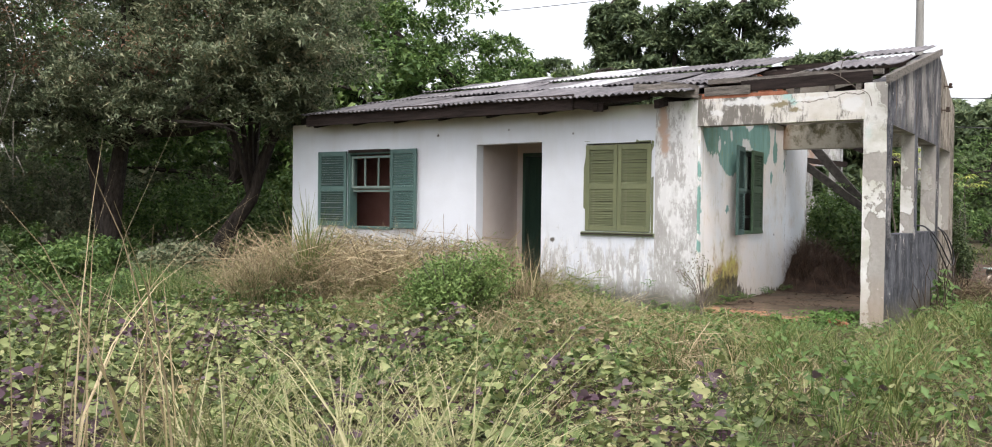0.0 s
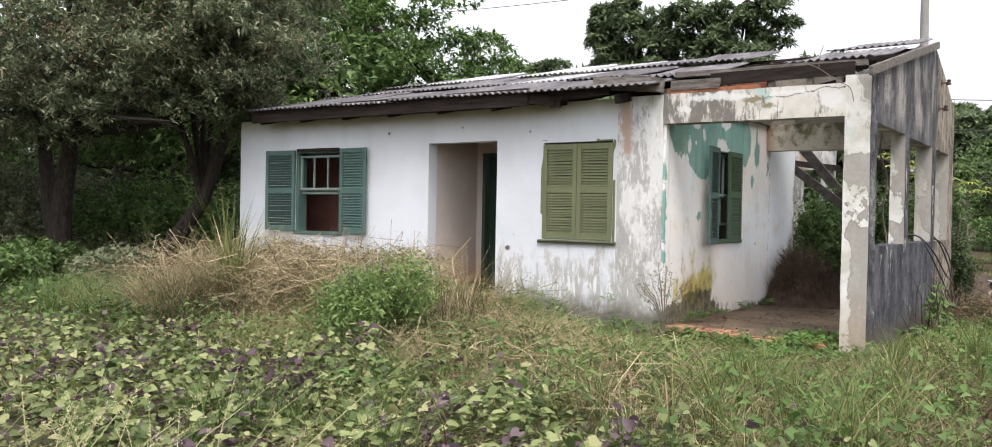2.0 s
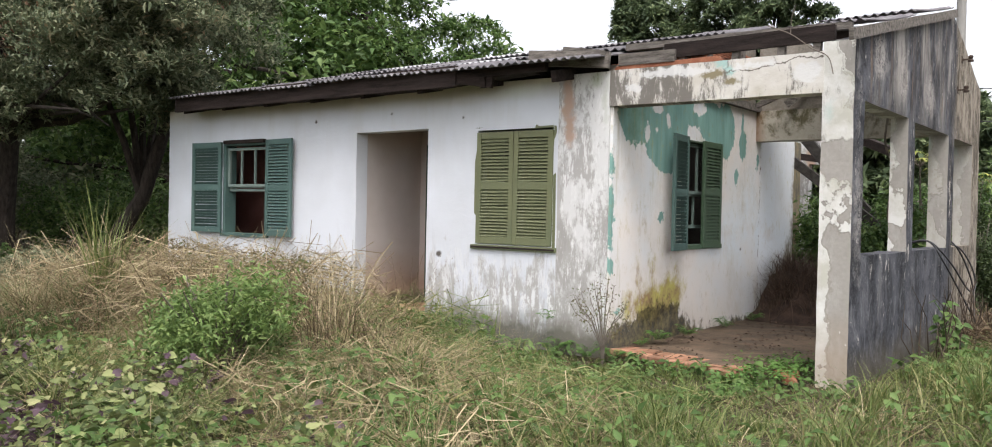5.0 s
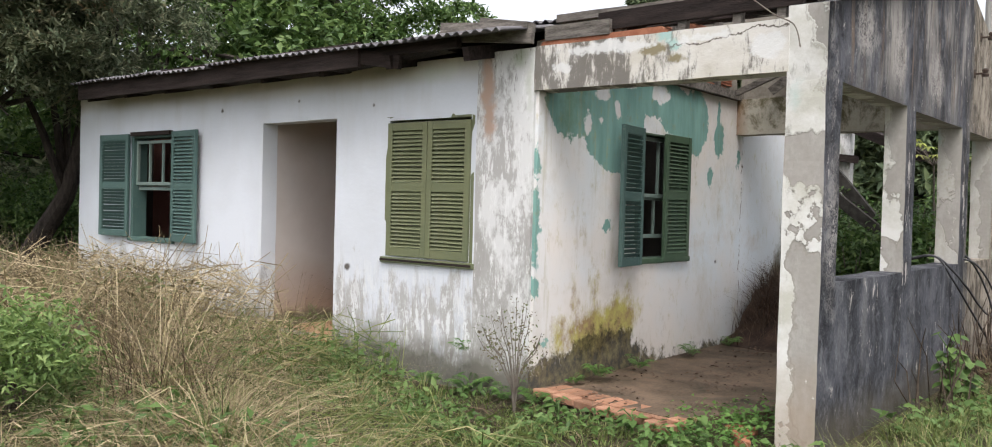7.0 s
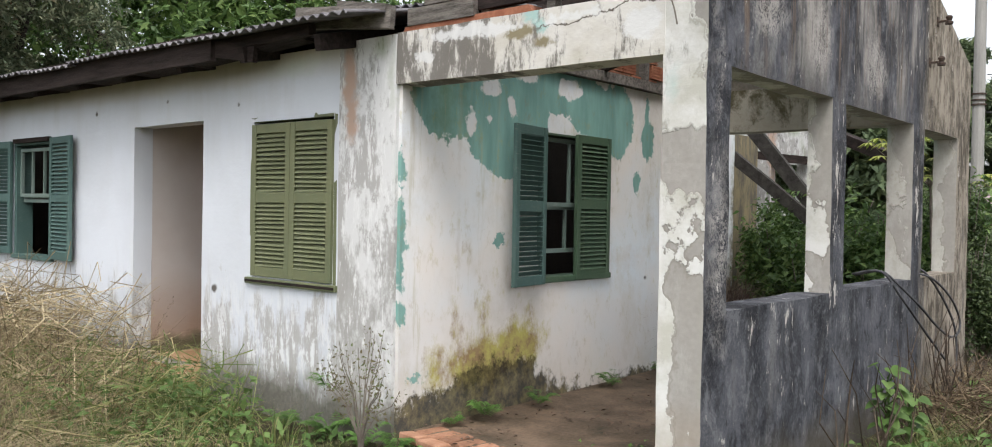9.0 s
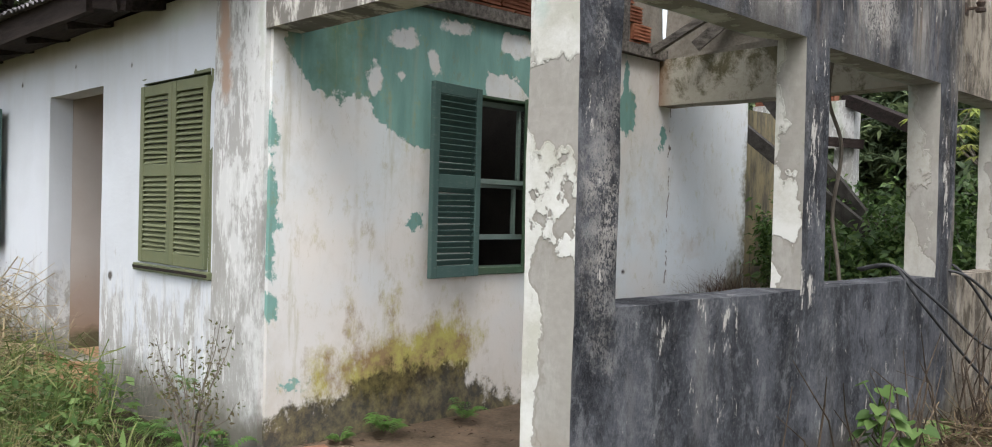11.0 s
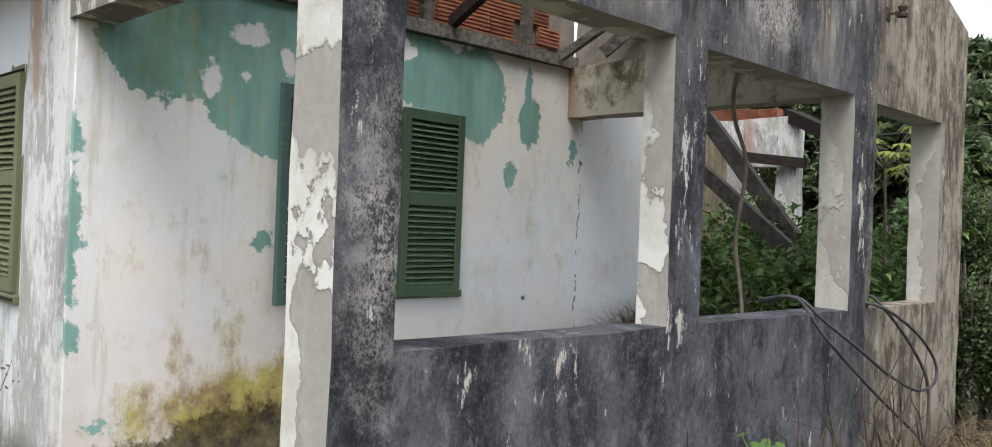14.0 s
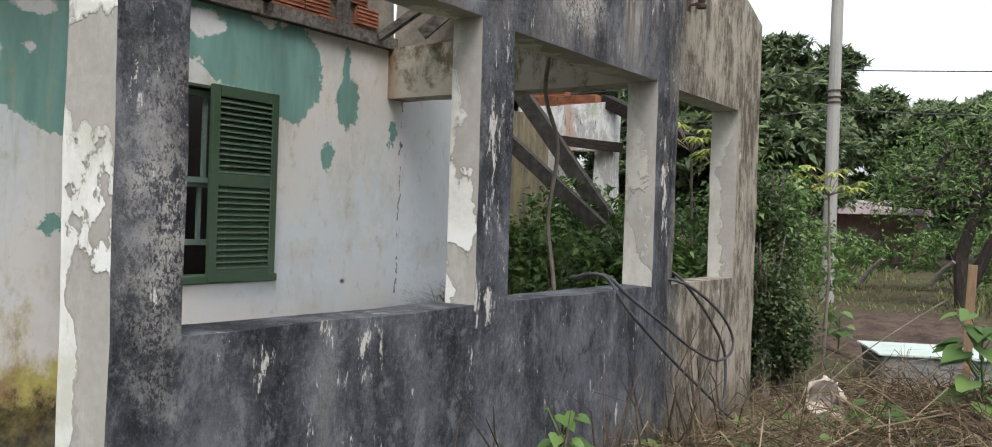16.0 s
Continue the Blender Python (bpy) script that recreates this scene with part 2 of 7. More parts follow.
def side_paint():
    """Pale limewash under a peeling teal coat, rusty runs, moss and black damp at the foot."""
    k = Mat("peeling_teal_and_limewash")
    _, y, z = k.split()
    big, fine = k.noise(1.1, 4), k.noise(28, 6)
    col = k.mix(k.ramp(big, 0.35, 0.65), (0.72, 0.685, 0.65), (0.64, 0.69, 0.725))
    col = k.mix(k.math("MULTIPLY", k.ramp(k.noise(2.0, 8, 0.72, (1, 1, 0.7)), 0.5, 0.68), 0.55), col, (0.48, 0.45, 0.38))
    warm = k.ramp(k.math("ADD", z, k.math("MULTIPLY", big, 0.8)), 1.75, 1.25)
    col = k.mix(k.math("MULTIPLY", warm, 0.35), col, (0.57, 0.50, 0.44))
    # paler blue-white past the crack: skylight from the open back, put into colour
    east = k.ramp(y, 14.55, 14.63)
    col = k.mix(k.math("MULTIPLY", east, 0.6), col, (0.68, 0.71, 0.74))
    teal = k.shape((Y, Z), [(11.6, 2.75, 0.75, 0.62), (11.95, 2.45, 0.55, 0.60), (11.25, 2.75, 0.35, 0.65), (12.6, 2.75, 0.55, 0.36),
                            (13.1, 2.48, 0.42, 0.24), (13.45, 2.42, 0.30, 0.34), (14.0, 2.28, 0.11, 0.18), (13.97, 2.52, 0.04, 0.2),
                            (13.83, 1.91, 0.05, 0.11), (14.5, 2.12, 0.05, 0.11), (10.85, 1.87, 0.05, 0.16), (10.84, 1.40, 0.06, 0.34),
                            (10.85, 0.94, 0.05, 0.08), (11.02, 0.48, 0.11, 0.03), (11.86, 1.40, 0.06, 0.05)], 0.15, 0.012)
    holes = k.shape((Y, Z), [(11.76, 2.52, 0.13, 0.07), (11.53, 2.25, 0.06, 0.09), (12.0, 2.41, 0.05, 0.10), (11.73, 2.3, 0.04, 0.04), (12.75, 2.62, 0.18, 0.09), (12.2, 2.66, 0.15, 0.05)], 0.10, 0.012)
    tealc = k.mix(k.ramp(k.noise(2.5, 6, 0.6, (1, 3, 0.6)), 0.38, 0.62), TEAL, (0.165, 0.305, 0.27))
    green = k.shape((Y, Z), [(11.25, 2.5, 0.16, 0.9), (11.45, 2.6, 0.08, 0.7)], 0.2, 0.15)
    tealc = k.mix(k.math("MULTIPLY", green, 0.6), tealc, (0.10, 0.145, 0.065))
    layer = k.math("MULTIPLY", teal, k.math("SUBTRACT", 1.0, holes))
    col = k.mix(layer, col, tealc)
    rust = k.shape((Y, Z), [(10.96, 2.2, 0.035, 0.5), (11.42, 2.35, 0.03, 0.6), (11.42, 1.35, 0.025, 0.3)], 0.06, 0.06)
    col = k.mix(k.math("MULTIPLY", rust, 0.55), col, (0.30, 0.22, 0.12))
    moss = k.shape((Y, Z), [(11.70, 0.86, 0.09, 0.40), (11.40, 0.76, 0.08, 0.36), (12.1, 0.58, 0.45, 0.26), (11.7, 0.50, 0.6, 0.26), (11.2, 0.5, 0.16, 0.25), (11.56, 0.62, 0.04, 0.2), (12.25, 0.75, 0.1, 0.22)], 0.15, 0.22)
    grainy = k.math("MULTIPLY", k.math("SUBTRACT", k.noise(9, 10, 0.8, (1, 1, 0.55), 0.1), 0.5), 1.9)
    moss = k.ramp(k.math("ADD", moss, grainy), 0.08, 0.6)
    col = k.mix(k.math("MULTIPLY", moss, 0.88), col, k.mix(k.ramp(k.noise(5, 8, 0.74), 0.42, 0.6), (0.40, 0.355, 0.06), (0.23, 0.135, 0.04)))
    wet = k.shape((Y, Z), [(16.6, 1.4, 0.86, 2.4), (17.3, 1.4, 0.86, 2.4), (15.7, 0.5, 0.3, 0.7)], 0.25, 0.12)
    col = k.mix(k.math("MULTIPLY", wet, 0.92), col, k.mix(k.ramp(k.noise(5, 8, 0.74, (1, 1.5, 0.4)), 0.4, 0.6), (0.045, 0.034, 0.014), (0.19, 0.145, 0.06)))
    blot = k.shape((Y, Z), [(13.6, 1.22, 0.5, 0.10), (14.2, 1.30, 0.35, 0.08), (13.2, 1.1, 0.25, 0.12), (14.9, 1.2, 0.3, 0.15)], 0.35, 0.2)
    col = k.mix(k.math("MULTIPLY", blot, 0.45), col, (0.46, 0.36, 0.27))
    weep = k.math("MULTIPLY", k.ramp(k.noise(5, 8, 0.74, (1, 2.2, 0.2)), 0.56, 0.68), k.ramp(y, 12.2, 11.4))
    col = k.mix(k.math("MULTIPLY", weep, 0.5), col, (0.40, 0.37, 0.24))
    foot = k.shape((Y, Z), [(11.9, 0.15, 0.8, 0.44), (11.2, 0.1, 0.65, 0.33), (12.6, 0.0, 1.2, 0.27), (13.8, 0.0, 1.5, 0.24)], 0.28, 0.14)
    foot = k.ramp(k.math("ADD", foot, grainy), 0.3, 0.75)
    col = k.mix(k.math("MULTIPLY", foot, 0.92), col, k.mix(k.ramp(k.noise(9, 8, 0.75), 0.42, 0.66), (0.022, 0.019, 0.013), (0.17, 0.14, 0.055)))
    crackline = k.math("ABSOLUTE", k.math("ADD", k.math("SUBTRACT", y, 14.59), k.math("MULTIPLY", k.math("SUBTRACT", k.noise(5, 6, 0.7), 0.5), 0.16)))
    col = k.mix(k.math("MULTIPLY", k.ramp(crackline, 0.009, 0.003), k.ramp(k.noise(9, 4), 0.50, 0.54)), col, (0.14, 0.12, 0.10))
    hole = k.shape((Y, Z), [(14.0, 1.02, 0.03, 0.025)], 0.03, 0.02)
    col = k.mix(hole, col, (0.06, 0.05, 0.05))
    k.bump(k.math("ADD", k.math("MULTIPLY", fine, 0.5), k.math("MULTIPLY", layer, 1.0)), 0.4, 0.006)
    return k.colour(col).m


def mold_paint():
    """Outer gable face: charcoal lichen in soft runs, with pale flaking plaster."""
    k = Mat("black_lichen_plaster")
    _, y, z = k.split()
    a = k.noise(1.5, 8, 0.68, (1, 1.3, 0.8), 0.1)
    f = k.noise(48, 5, 0.75)
    b = k.noise(85, 5, 0.7, (1, 1.1, 0.8), 0.5)
    dark = k.mix(k.ramp(a, 0.36, 0.64), (0.014, 0.015, 0.019), (0.098, 0.101, 0.116))
    dark = k.mix(k.math("MULTIPLY", k.ramp(f, 0.48, 0.68), 0.35), dark, (0.17, 0.172, 0.18))
    mott = k.noise(7.5, 10, 0.8, (1, 1.1, 0.8), 0.2)
    dark = k.mix(k.math("MULTIPLY", k.ramp(mott, 0.52, 0.60), 0.55), dark, (0.175, 0.178, 0.19))
    dark = k.mix(k.math("MULTIPLY", k.ramp(mott, 0.46, 0.38), 0.75), dark, (0.010, 0.010, 0.013))
    tan = k.mix(f, (0.21, 0.19, 0.165), (0.33, 0.305, 0.275))
    pale = k.mix(f, (0.42, 0.39, 0.35), (0.56, 0.53, 0.50))
    run = k.noise(3.0, 7, 0.66, (1, 1.7, 0.36), 0.1)
    col = k.mix(k.math("MULTIPLY", k.ramp(run, 0.52, 0.70), 0.3), dark, (0.20, 0.19, 0.18))
    black = k.noise(3.0, 8, 0.74, (1, 1.4, 0.5))
    col = k.mix(k.math("MULTIPLY", k.ramp(black, 0.52, 0.64), 0.75), col, (0.016, 0.016, 0.019))
    up = k.ramp(z, 2.25, 2.7)
    wash = k.ramp(k.noise(1.5, 7, 0.68, (1, 1.5, 0.55), 0.1), 0.46, 0.60)
    col = k.mix(k.math("MULTIPLY", k.math("MULTIPLY", wash, up), 0.75), col, k.mix(f, (0.26, 0.24, 0.22), (0.44, 0.41, 0.37)))
    drip = k.noise(6.5, 9, 0.74, (1, 2.4, 0.2), 0.15)
    col = k.mix(k.math("MULTIPLY", k.math("MULTIPLY", k.ramp(drip, 0.50, 0.60), up), 0.8), col, (0.05, 0.047, 0.048))
    brown = k.noise(3.3, 8, 0.75, (1, 2.6, 0.22), 0.2)
    col = k.mix(k.math("MULTIPLY", k.math("MULTIPLY", k.ramp(brown, 0.55, 0.68), up), 0.65), col, (0.215, 0.155, 0.11))
    end = k.math("ADD", k.ramp(y, 14.3, 15.0), k.math("MULTIPLY", k.math("SUBTRACT", run, 0.5), 2.0))
    worn_end = k.mix(k.ramp(k.noise(6, 10, 0.8, (1, 1.3, 0.5)), 0.44, 0.56), (0.36, 0.31, 0.245), (0.085, 0.068, 0.045))
    col = k.mix(k.math("MULTIPLY", k.ramp(end, 0.35, 0.85), 0.75), col, worn_end)
    zone = k.shape((Y, Z), [(10.97, 1.45, 0.13, 0.62), (10.93, 2.4, 0.06, 0.5), (11.5, 2.8, 0.3, 0.25), (12.3, 2.75, 0.25, 0.3), (13.4, 2.7, 0.3, 0.25)], 0.22, 0.14)
    crust = k.math("MULTIPLY", k.ramp(k.math("ADD", b, k.math("MULTIPLY", k.math("SUBTRACT", mott, 0.5), 0.7)), 0.44, 0.53), zone)
    col = k.mix(k.math("MULTIPLY", crust, 0.8), col, k.mix(f, (0.30, 0.275, 0.25), (0.47, 0.44, 0.41)))
    spot = k.noise(8, 10, 0.8, (1, 1.6, 0.5), 0.15)
    near = k.shape((Y, Z), [(11.4, 1.0, 0.14, 0.13), (11.85, 0.98, 0.2, 0.13), (11.9, 0.62, 0.05, 0.16), (12.65, 1.1, 0.14, 0.13), (12.66, 1.8, 0.14, 0.7), (14.53, 1.8, 0.14, 0.6), (15.9, 1.8, 0.1, 0.6)], 0.2, 0.15)
    col = k.mix(k.math("MULTIPLY", k.ramp(k.math("ADD", spot, k.math("MULTIPLY", near, 0.12)), 0.615, 0.64), 0.95), col, pale)
    scratch = k.math("MULTIPLY", k.ramp(k.noise(10, 7, 0.75, (1, 1.4, 0.35)), 0.66, 0.68), k.math("MULTIPLY", k.ramp(z, 0.3, 0.7), k.ramp(z, 1.2, 1.1)))
    col = k.mix(k.math("MULTIPLY", scratch, 0.7), col, pale)
    foot = k.math("SUBTRACT", z, k.math("MULTIPLY", k.noise(4, 6), 0.3))
    col = k.mix(k.math("MULTIPLY", k.ramp(foot, 0.25, 0.0), 0.6), col, (0.10, 0.085, 0.06))
    k.bump(k.math("ADD", b, k.math("MULTIPLY", f, 0.6)), 0.7, 0.01)
    return k.colour(col).m


def column_paint():
    """Column faces: cream paint flaking off grey-brown cement."""
    k = Mat("flaking_column_plaster")
    z = k.split()[Z]
    a = k.math("ADD", 0.5, k.math("MULTIPLY", k.math("SUBTRACT", k.noise(3.4, 5, 0.55, (1, 1, 0.8)), 0.5), 1.5))
    f = k.noise(30, 5)
    cement = k.mix(f, (0.25, 0.235, 0.215), (0.35, 0.33, 0.30))
    cement = k.mix(k.math("MULTIPLY", k.ramp(k.noise(5, 8, 0.75, (1, 1, 0.4)), 0.5, 0.66), 0.7), cement, (0.40, 0.385, 0.36))
    paint = k.mix(k.ramp(k.noise(2.5, 7, 0.7), 0.4, 0.62), (0.61, 0.605, 0.58), (0.44, 0.43, 0.375))
    grime = k.ramp(k.noise(9, 9, 0.78, (1, 1, 0.35)), 0.58, 0.68)
    paint = k.mix(k.math("MULTIPLY", grime, 0.6), paint, (0.20, 0.19, 0.16))
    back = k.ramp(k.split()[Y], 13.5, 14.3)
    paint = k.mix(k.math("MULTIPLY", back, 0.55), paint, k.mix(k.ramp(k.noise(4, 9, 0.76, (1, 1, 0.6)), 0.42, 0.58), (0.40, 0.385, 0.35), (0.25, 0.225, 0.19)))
    x, y, _ = k.split()
    across = k.math("MULTIPLY", k.math("SUBTRACT", -1.9, x), 4.0)
    first = k.ramp(y, 11.6, 11.3)
    need = k.math("ADD", 0.40, k.math("MULTIPLY", first, k.math("SUBTRACT", 0.26, k.math("MULTIPLY", k.ramp(z, 2.2, 2.6), 0.16))))
    a = k.math("ADD", a, k.math("MULTIPLY", k.math("SUBTRACT", across, need), 0.36))
    cover = k.ramp(k.math("ADD", a, k.math("MULTIPLY", k.math("SUBTRACT", z, 1.5), 0.05)), 0.495, 0.51)
    chip = k.math("MULTIPLY", k.ramp(k.noise(11, 5, 0.6, (1, 1, 0.6)), 0.66, 0.68), k.ramp(across, 0.55, 0.3))
    cover = k.math("MAXIMUM", cover, chip)
    col = k.mix(cover, cement, paint)
    rim = k.math("MULTIPLY", k.ramp(a, 0.46, 0.49), k.ramp(a, 0.52, 0.495))
    col = k.mix(k.math("MULTIPLY", rim, 0.35), col, (0.16, 0.14, 0.11))
    teal = k.shape((X, Z), [(-2.10, 2.30, 0.05, 0.12)], 0.12, 0.05)
    col = k.mix(k.math("MULTIPLY", teal, 0.6), col, (0.36, 0.47, 0.44))
    foot = k.math("SUBTRACT", z, k.math("MULTIPLY", k.noise(4, 6), 0.5))
    col = k.mix(k.math("MULTIPLY", k.ramp(foot, 0.5, 0.0), 0.5), col, (0.30, 0.22, 0.15))
    k.bump(k.math("ADD", k.math("MULTIPLY", cover, 1.2), k.math("MULTIPLY", f, 0.4)), 0.6, 0.006)
    return k.colour(col).m


def recess_paint():
    k = Mat("pinkish_entry_plaster")
    z = k.split()[Z]
    n = k.noise(2, 5)
    col = k.mix(k.ramp(n, 0.35, 0.7), (0.44, 0.385, 0.35), (0.49, 0.45, 0.42))
    low = k.math("SUBTRACT", z, k.math("MULTIPLY", n, 0.7))
    col = k.mix(k.math("MULTIPLY", k.ramp(low, 0.6, 0.1), 0.8), col, (0.31, 0.20, 0.14))
    col = k.mix(k.ramp(k.math("SUBTRACT", z, k.math("MULTIPLY", k.noise(5, 5), 0.3)), 0.28, 0.16), col, (0.11, 0.10, 0.06))
    k.bump(k.noise(25, 5), 0.3, 0.005)
    return k.colour(col).m


def simple(name, a, b, scale=6, stretch=(1, 1, 1), rough=0.88, bump=0.4, spec=0.2, rand=0.0, fine=40):
    """Two tones in a large and a fine noise, with relief; rand: how far single pieces differ."""
    k = Mat(name, rough, spec)
    n, f = k.noise(scale, 6, 0.6, stretch, 0.2), k.noise(fine, 5, 0.6, stretch)
    col = k.mix(k.ramp(k.math("ADD", k.math("MULTIPLY", n, 0.7), k.math("MULTIPLY", f, 0.3)), 0.36, 0.64), a, b)
    if rand:
        hs = k.node("ShaderNodeHueSaturation")
        k.put(hs.inputs["Color"], col)
        k.put(hs.inputs["Value"], k.math("ADD", 1 - rand, k.math("MULTIPLY", k.chance(True), 2 * rand)))
        col = hs.outputs[0]
    k.bump(k.math("ADD", n, f), bump, 0.006)
    return k.colour(col).m


def foliage(name, stops, rough=0.55, through_light=0.35, spec=0.35):
    """Leaves whose tone differs leaf by leaf and clump by clump, letting some light through."""
    k = Mat(name, rough, spec)
    fac = k.math("ADD", k.math("MULTIPLY", k.chance(), 0.72), k.math("MULTIPLY", k.ramp(k.noise(0.9, 3), 0.3, 0.7), 0.28))
    col = k.palette(fac, stops)
    k.colour(col)
    tr = k.node("ShaderNodeBsdfTranslucent")
    k.put(tr.inputs["Color"], col)
    mx = k.node("ShaderNodeMixShader")
    mx.inputs[0].default_value = through_light
    k.t.links.new(k.bsdf.outputs[0], mx.inputs[1])
    k.t.links.new(tr.outputs[0], mx.inputs[2])
    k.t.links.new(mx.outputs[0], k.out.inputs["Surface"])
    return k.m


def shutter_paint(name, a, b, worn):
    k = Mat(name, 0.6, 0.35)
    n, f = k.noise(3, 5, 0.6, (1, 1, 0.5)), k.noise(22, 6, 0.7, (1, 1, 3))
    col = k.mix(k.ramp(n, 0.35, 0.65), a, b)
    col = k.mix(k.math("MULTIPLY", k.ramp(f, 0.57, 0.68), 0.6), col, worn)
    k.bump(f, 0.35, 0.003)
    return k.colour(col).m


M = {}
M["front"], M["pilaster"], M["beam"], M["side"] = front_paint(), pilaster_paint(), beam_paint(), side_paint()
M["mold"], M["column"], M["recess"] = mold_paint(), column_paint(), recess_paint()
M["inside"] = simple("brick_red_room_plaster", (0.15, 0.065, 0.052), (0.24, 0.12, 0.10), 1.5)
# near-black plaster: the darkness of the unlit rooms is put into its colour
M["room"] = simple("darkened_room_plaster", (0.045, 0.04, 0.036), (0.08, 0.072, 0.065), 1.5)
M["cement"] = simple("weathered_concrete", (0.12, 0.105, 0.085), (0.27, 0.245, 0.21), 3)
M["slab"] = simple("damp_mossy_concrete", (0.035, 0.030, 0.02), (0.165, 0.115, 0.08), 2.6, rough=0.75, bump=0.7)
M["brick"] = simple("red_clay_brick", (0.20, 0.07, 0.04), (0.33, 0.145, 0.085), 8, rand=0.25, bump=0.7)
M["paver"] = simple("worn_orange_paver", (0.21, 0.105, 0.062), (0.36, 0.205, 0.135), 5, rand=0.25, bump=0.7)
M["stepclay"] = simple("worn_orange_cement", (0.27, 0.15, 0.08), (0.38, 0.24, 0.145), 4)
M["wood"] = simple("grey_weathered_timber", (0.05, 0.044, 0.038), (0.20, 0.18, 0.16), 5, (1, 6, 6), rand=0.2, bump=0.8)
M["darkwood"] = simple("dark_rotten_timber", (0.010, 0.007, 0.006), (0.038, 0.027, 0.024), 5, (0.6, 6, 6), rand=0.2, bump=0.8)
M["roof"] = simple("lichened_fibre_cement", (0.060, 0.056, 0.062), (0.195, 0.185, 0.19), 2.0, (2.2, 0.5, 1), rand=0.28, bump=0.5, fine=20)
M["paleroof"] = simple("pale_fibre_cement", (0.26, 0.26, 0.27), (0.50, 0.50, 0.51), 2.0, (2, 0.6, 1), rand=0.15)
M["olive"] = shutter_paint("olive_green_paint", (0.140, 0.148, 0.075), (0.108, 0.124, 0.068), (0.19, 0.19, 0.135))
M["bluegreen"] = shutter_paint("blue_green_paint", (0.052, 0.098, 0.09), (0.070, 0.122, 0.108), (0.14, 0.165, 0.145))
M["deepgreen"] = shutter_paint("deep_green_paint", (0.045, 0.085, 0.05), (0.065, 0.10, 0.06), (0.12, 0.135, 0.09))
M["door"] = shutter_paint("dark_green_door_paint", (0.022, 0.05, 0.035), (0.03, 0.065, 0.045), (0.06, 0.09, 0.07))
M["sash"] = shutter_paint("faded_sash_paint", (0.13, 0.18, 0.16), (0.18, 0.23, 0.21), (0.28, 0.28, 0.25))
M["iron"] = simple("rusty_dark_iron", (0.03, 0.027, 0.025), (0.09, 0.06, 0.045), 20)
M["cable"] = simple("black_rubber_cable", (0.028, 0.028, 0.03), (0.075, 0.075, 0.08), 15, rough=0.6)
M["pole"] = simple("pale_concrete_pole", (0.20, 0.195, 0.18), (0.32, 0.31, 0.29), 1.5, (3, 3, 0.4))
M["stake"] = simple("split_wooden_stake", (0.15, 0.095, 0.055), (0.25, 0.17, 0.105), 6, (5, 5, 0.8))
M["cloth"] = simple("dirty_white_sacking", (0.34, 0.28, 0.235), (0.52, 0.46, 0.42), 6)
M["tank"] = simple("grey_fibre_cement_tank", (0.13, 0.14, 0.145), (0.20, 0.21, 0.215), 3)
M["tanklid"] = simple("mint_white_sheet", (0.33, 0.39, 0.36), (0.44, 0.49, 0.46), 3)
M["shed"] = simple("dull_red_boards", (0.17, 0.10, 0.085), (0.26, 0.17, 0.14), 3)
M["shedroof"] = simple("faded_tin_roof", (0.25, 0.19, 0.20), (0.33, 0.27, 0.28), 3)
def tie_paint():
    k = Mat("mossy_beam_plaster")
    x, _, z = k.split()
    f = k.noise(25, 5)
    col = k.mix(f, (0.34, 0.31, 0.25), (0.45, 0.42, 0.36))
    moss = k.noise(4.5, 9, 0.76, (1, 1, 0.8), 0.3)
    col = k.mix(k.math("MULTIPLY", k.ramp(k.math("ADD", moss, k.math("MULTIPLY", k.math("SUBTRACT", z, 2.55), 0.35)), 0.47, 0.60), 0.9), col, k.mix(f, (0.045, 0.042, 0.018), (0.12, 0.105, 0.05)))
    col = k.mix(k.math("MULTIPLY", k.ramp(x, -3.98, -4.1), 0.6), col, (0.24, 0.13, 0.07))
    k.bump(k.math("ADD", moss, f), 0.6, 0.008)
    return k.colour(col).m


M["tie"] = tie_paint()
M["beamwood"] = simple("dark_grey_fallen_timber", (0.022, 0.02, 0.018), (0.07, 0.064, 0.058), 5, (2, 6, 2), rand=0.15, bump=0.8)
M["bark"] = simple("rough_dark_bark", (0.016, 0.013, 0.011), (0.062, 0.05, 0.042), 5, (4, 4, 1), bump=1.0)
M["brush"] = simple("dark_brown_brushwood", (0.03, 0.022, 0.016), (0.10, 0.075, 0.055), 9)
M["deadtwig"] = simple("pale_dead_twigs", (0.13, 0.115, 0.10), (0.27, 0.24, 0.21), 8)
M["twig"] = simple("grey_dead_twigs", (0.09, 0.075, 0.06), (0.18, 0.155, 0.13), 8)
glass = Mat("dusty_window_glass", 0.12, 0.5)
glass.colour((0.8, 0.85, 0.85))
glass.bsdf.inputs["Transmission Weight"].default_value = 1.0
glass.bsdf.inputs["IOR"].default_value = 1.45
M["glass"] = glass.m


def ground_paint():
    k = Mat("weedy_soil")
    x, y, _ = k.split()
    n, f = k.noise(1.2, 6, 0.6), k.noise(18, 7, 0.7)
    col = k.mix(k.ramp(f, 0.3, 0.7), (0.032, 0.025, 0.015), (0.085, 0.065, 0.04))
    col = k.mix(k.math("MULTIPLY", k.ramp(n, 0.42, 0.62), 0.7), col, k.mix(f, (0.035, 0.045, 0.016), (0.085, 0.09, 0.036)))
    k.bump(k.math("ADD", n, f), 1.0, 0.04)
    return k.colour(col).m


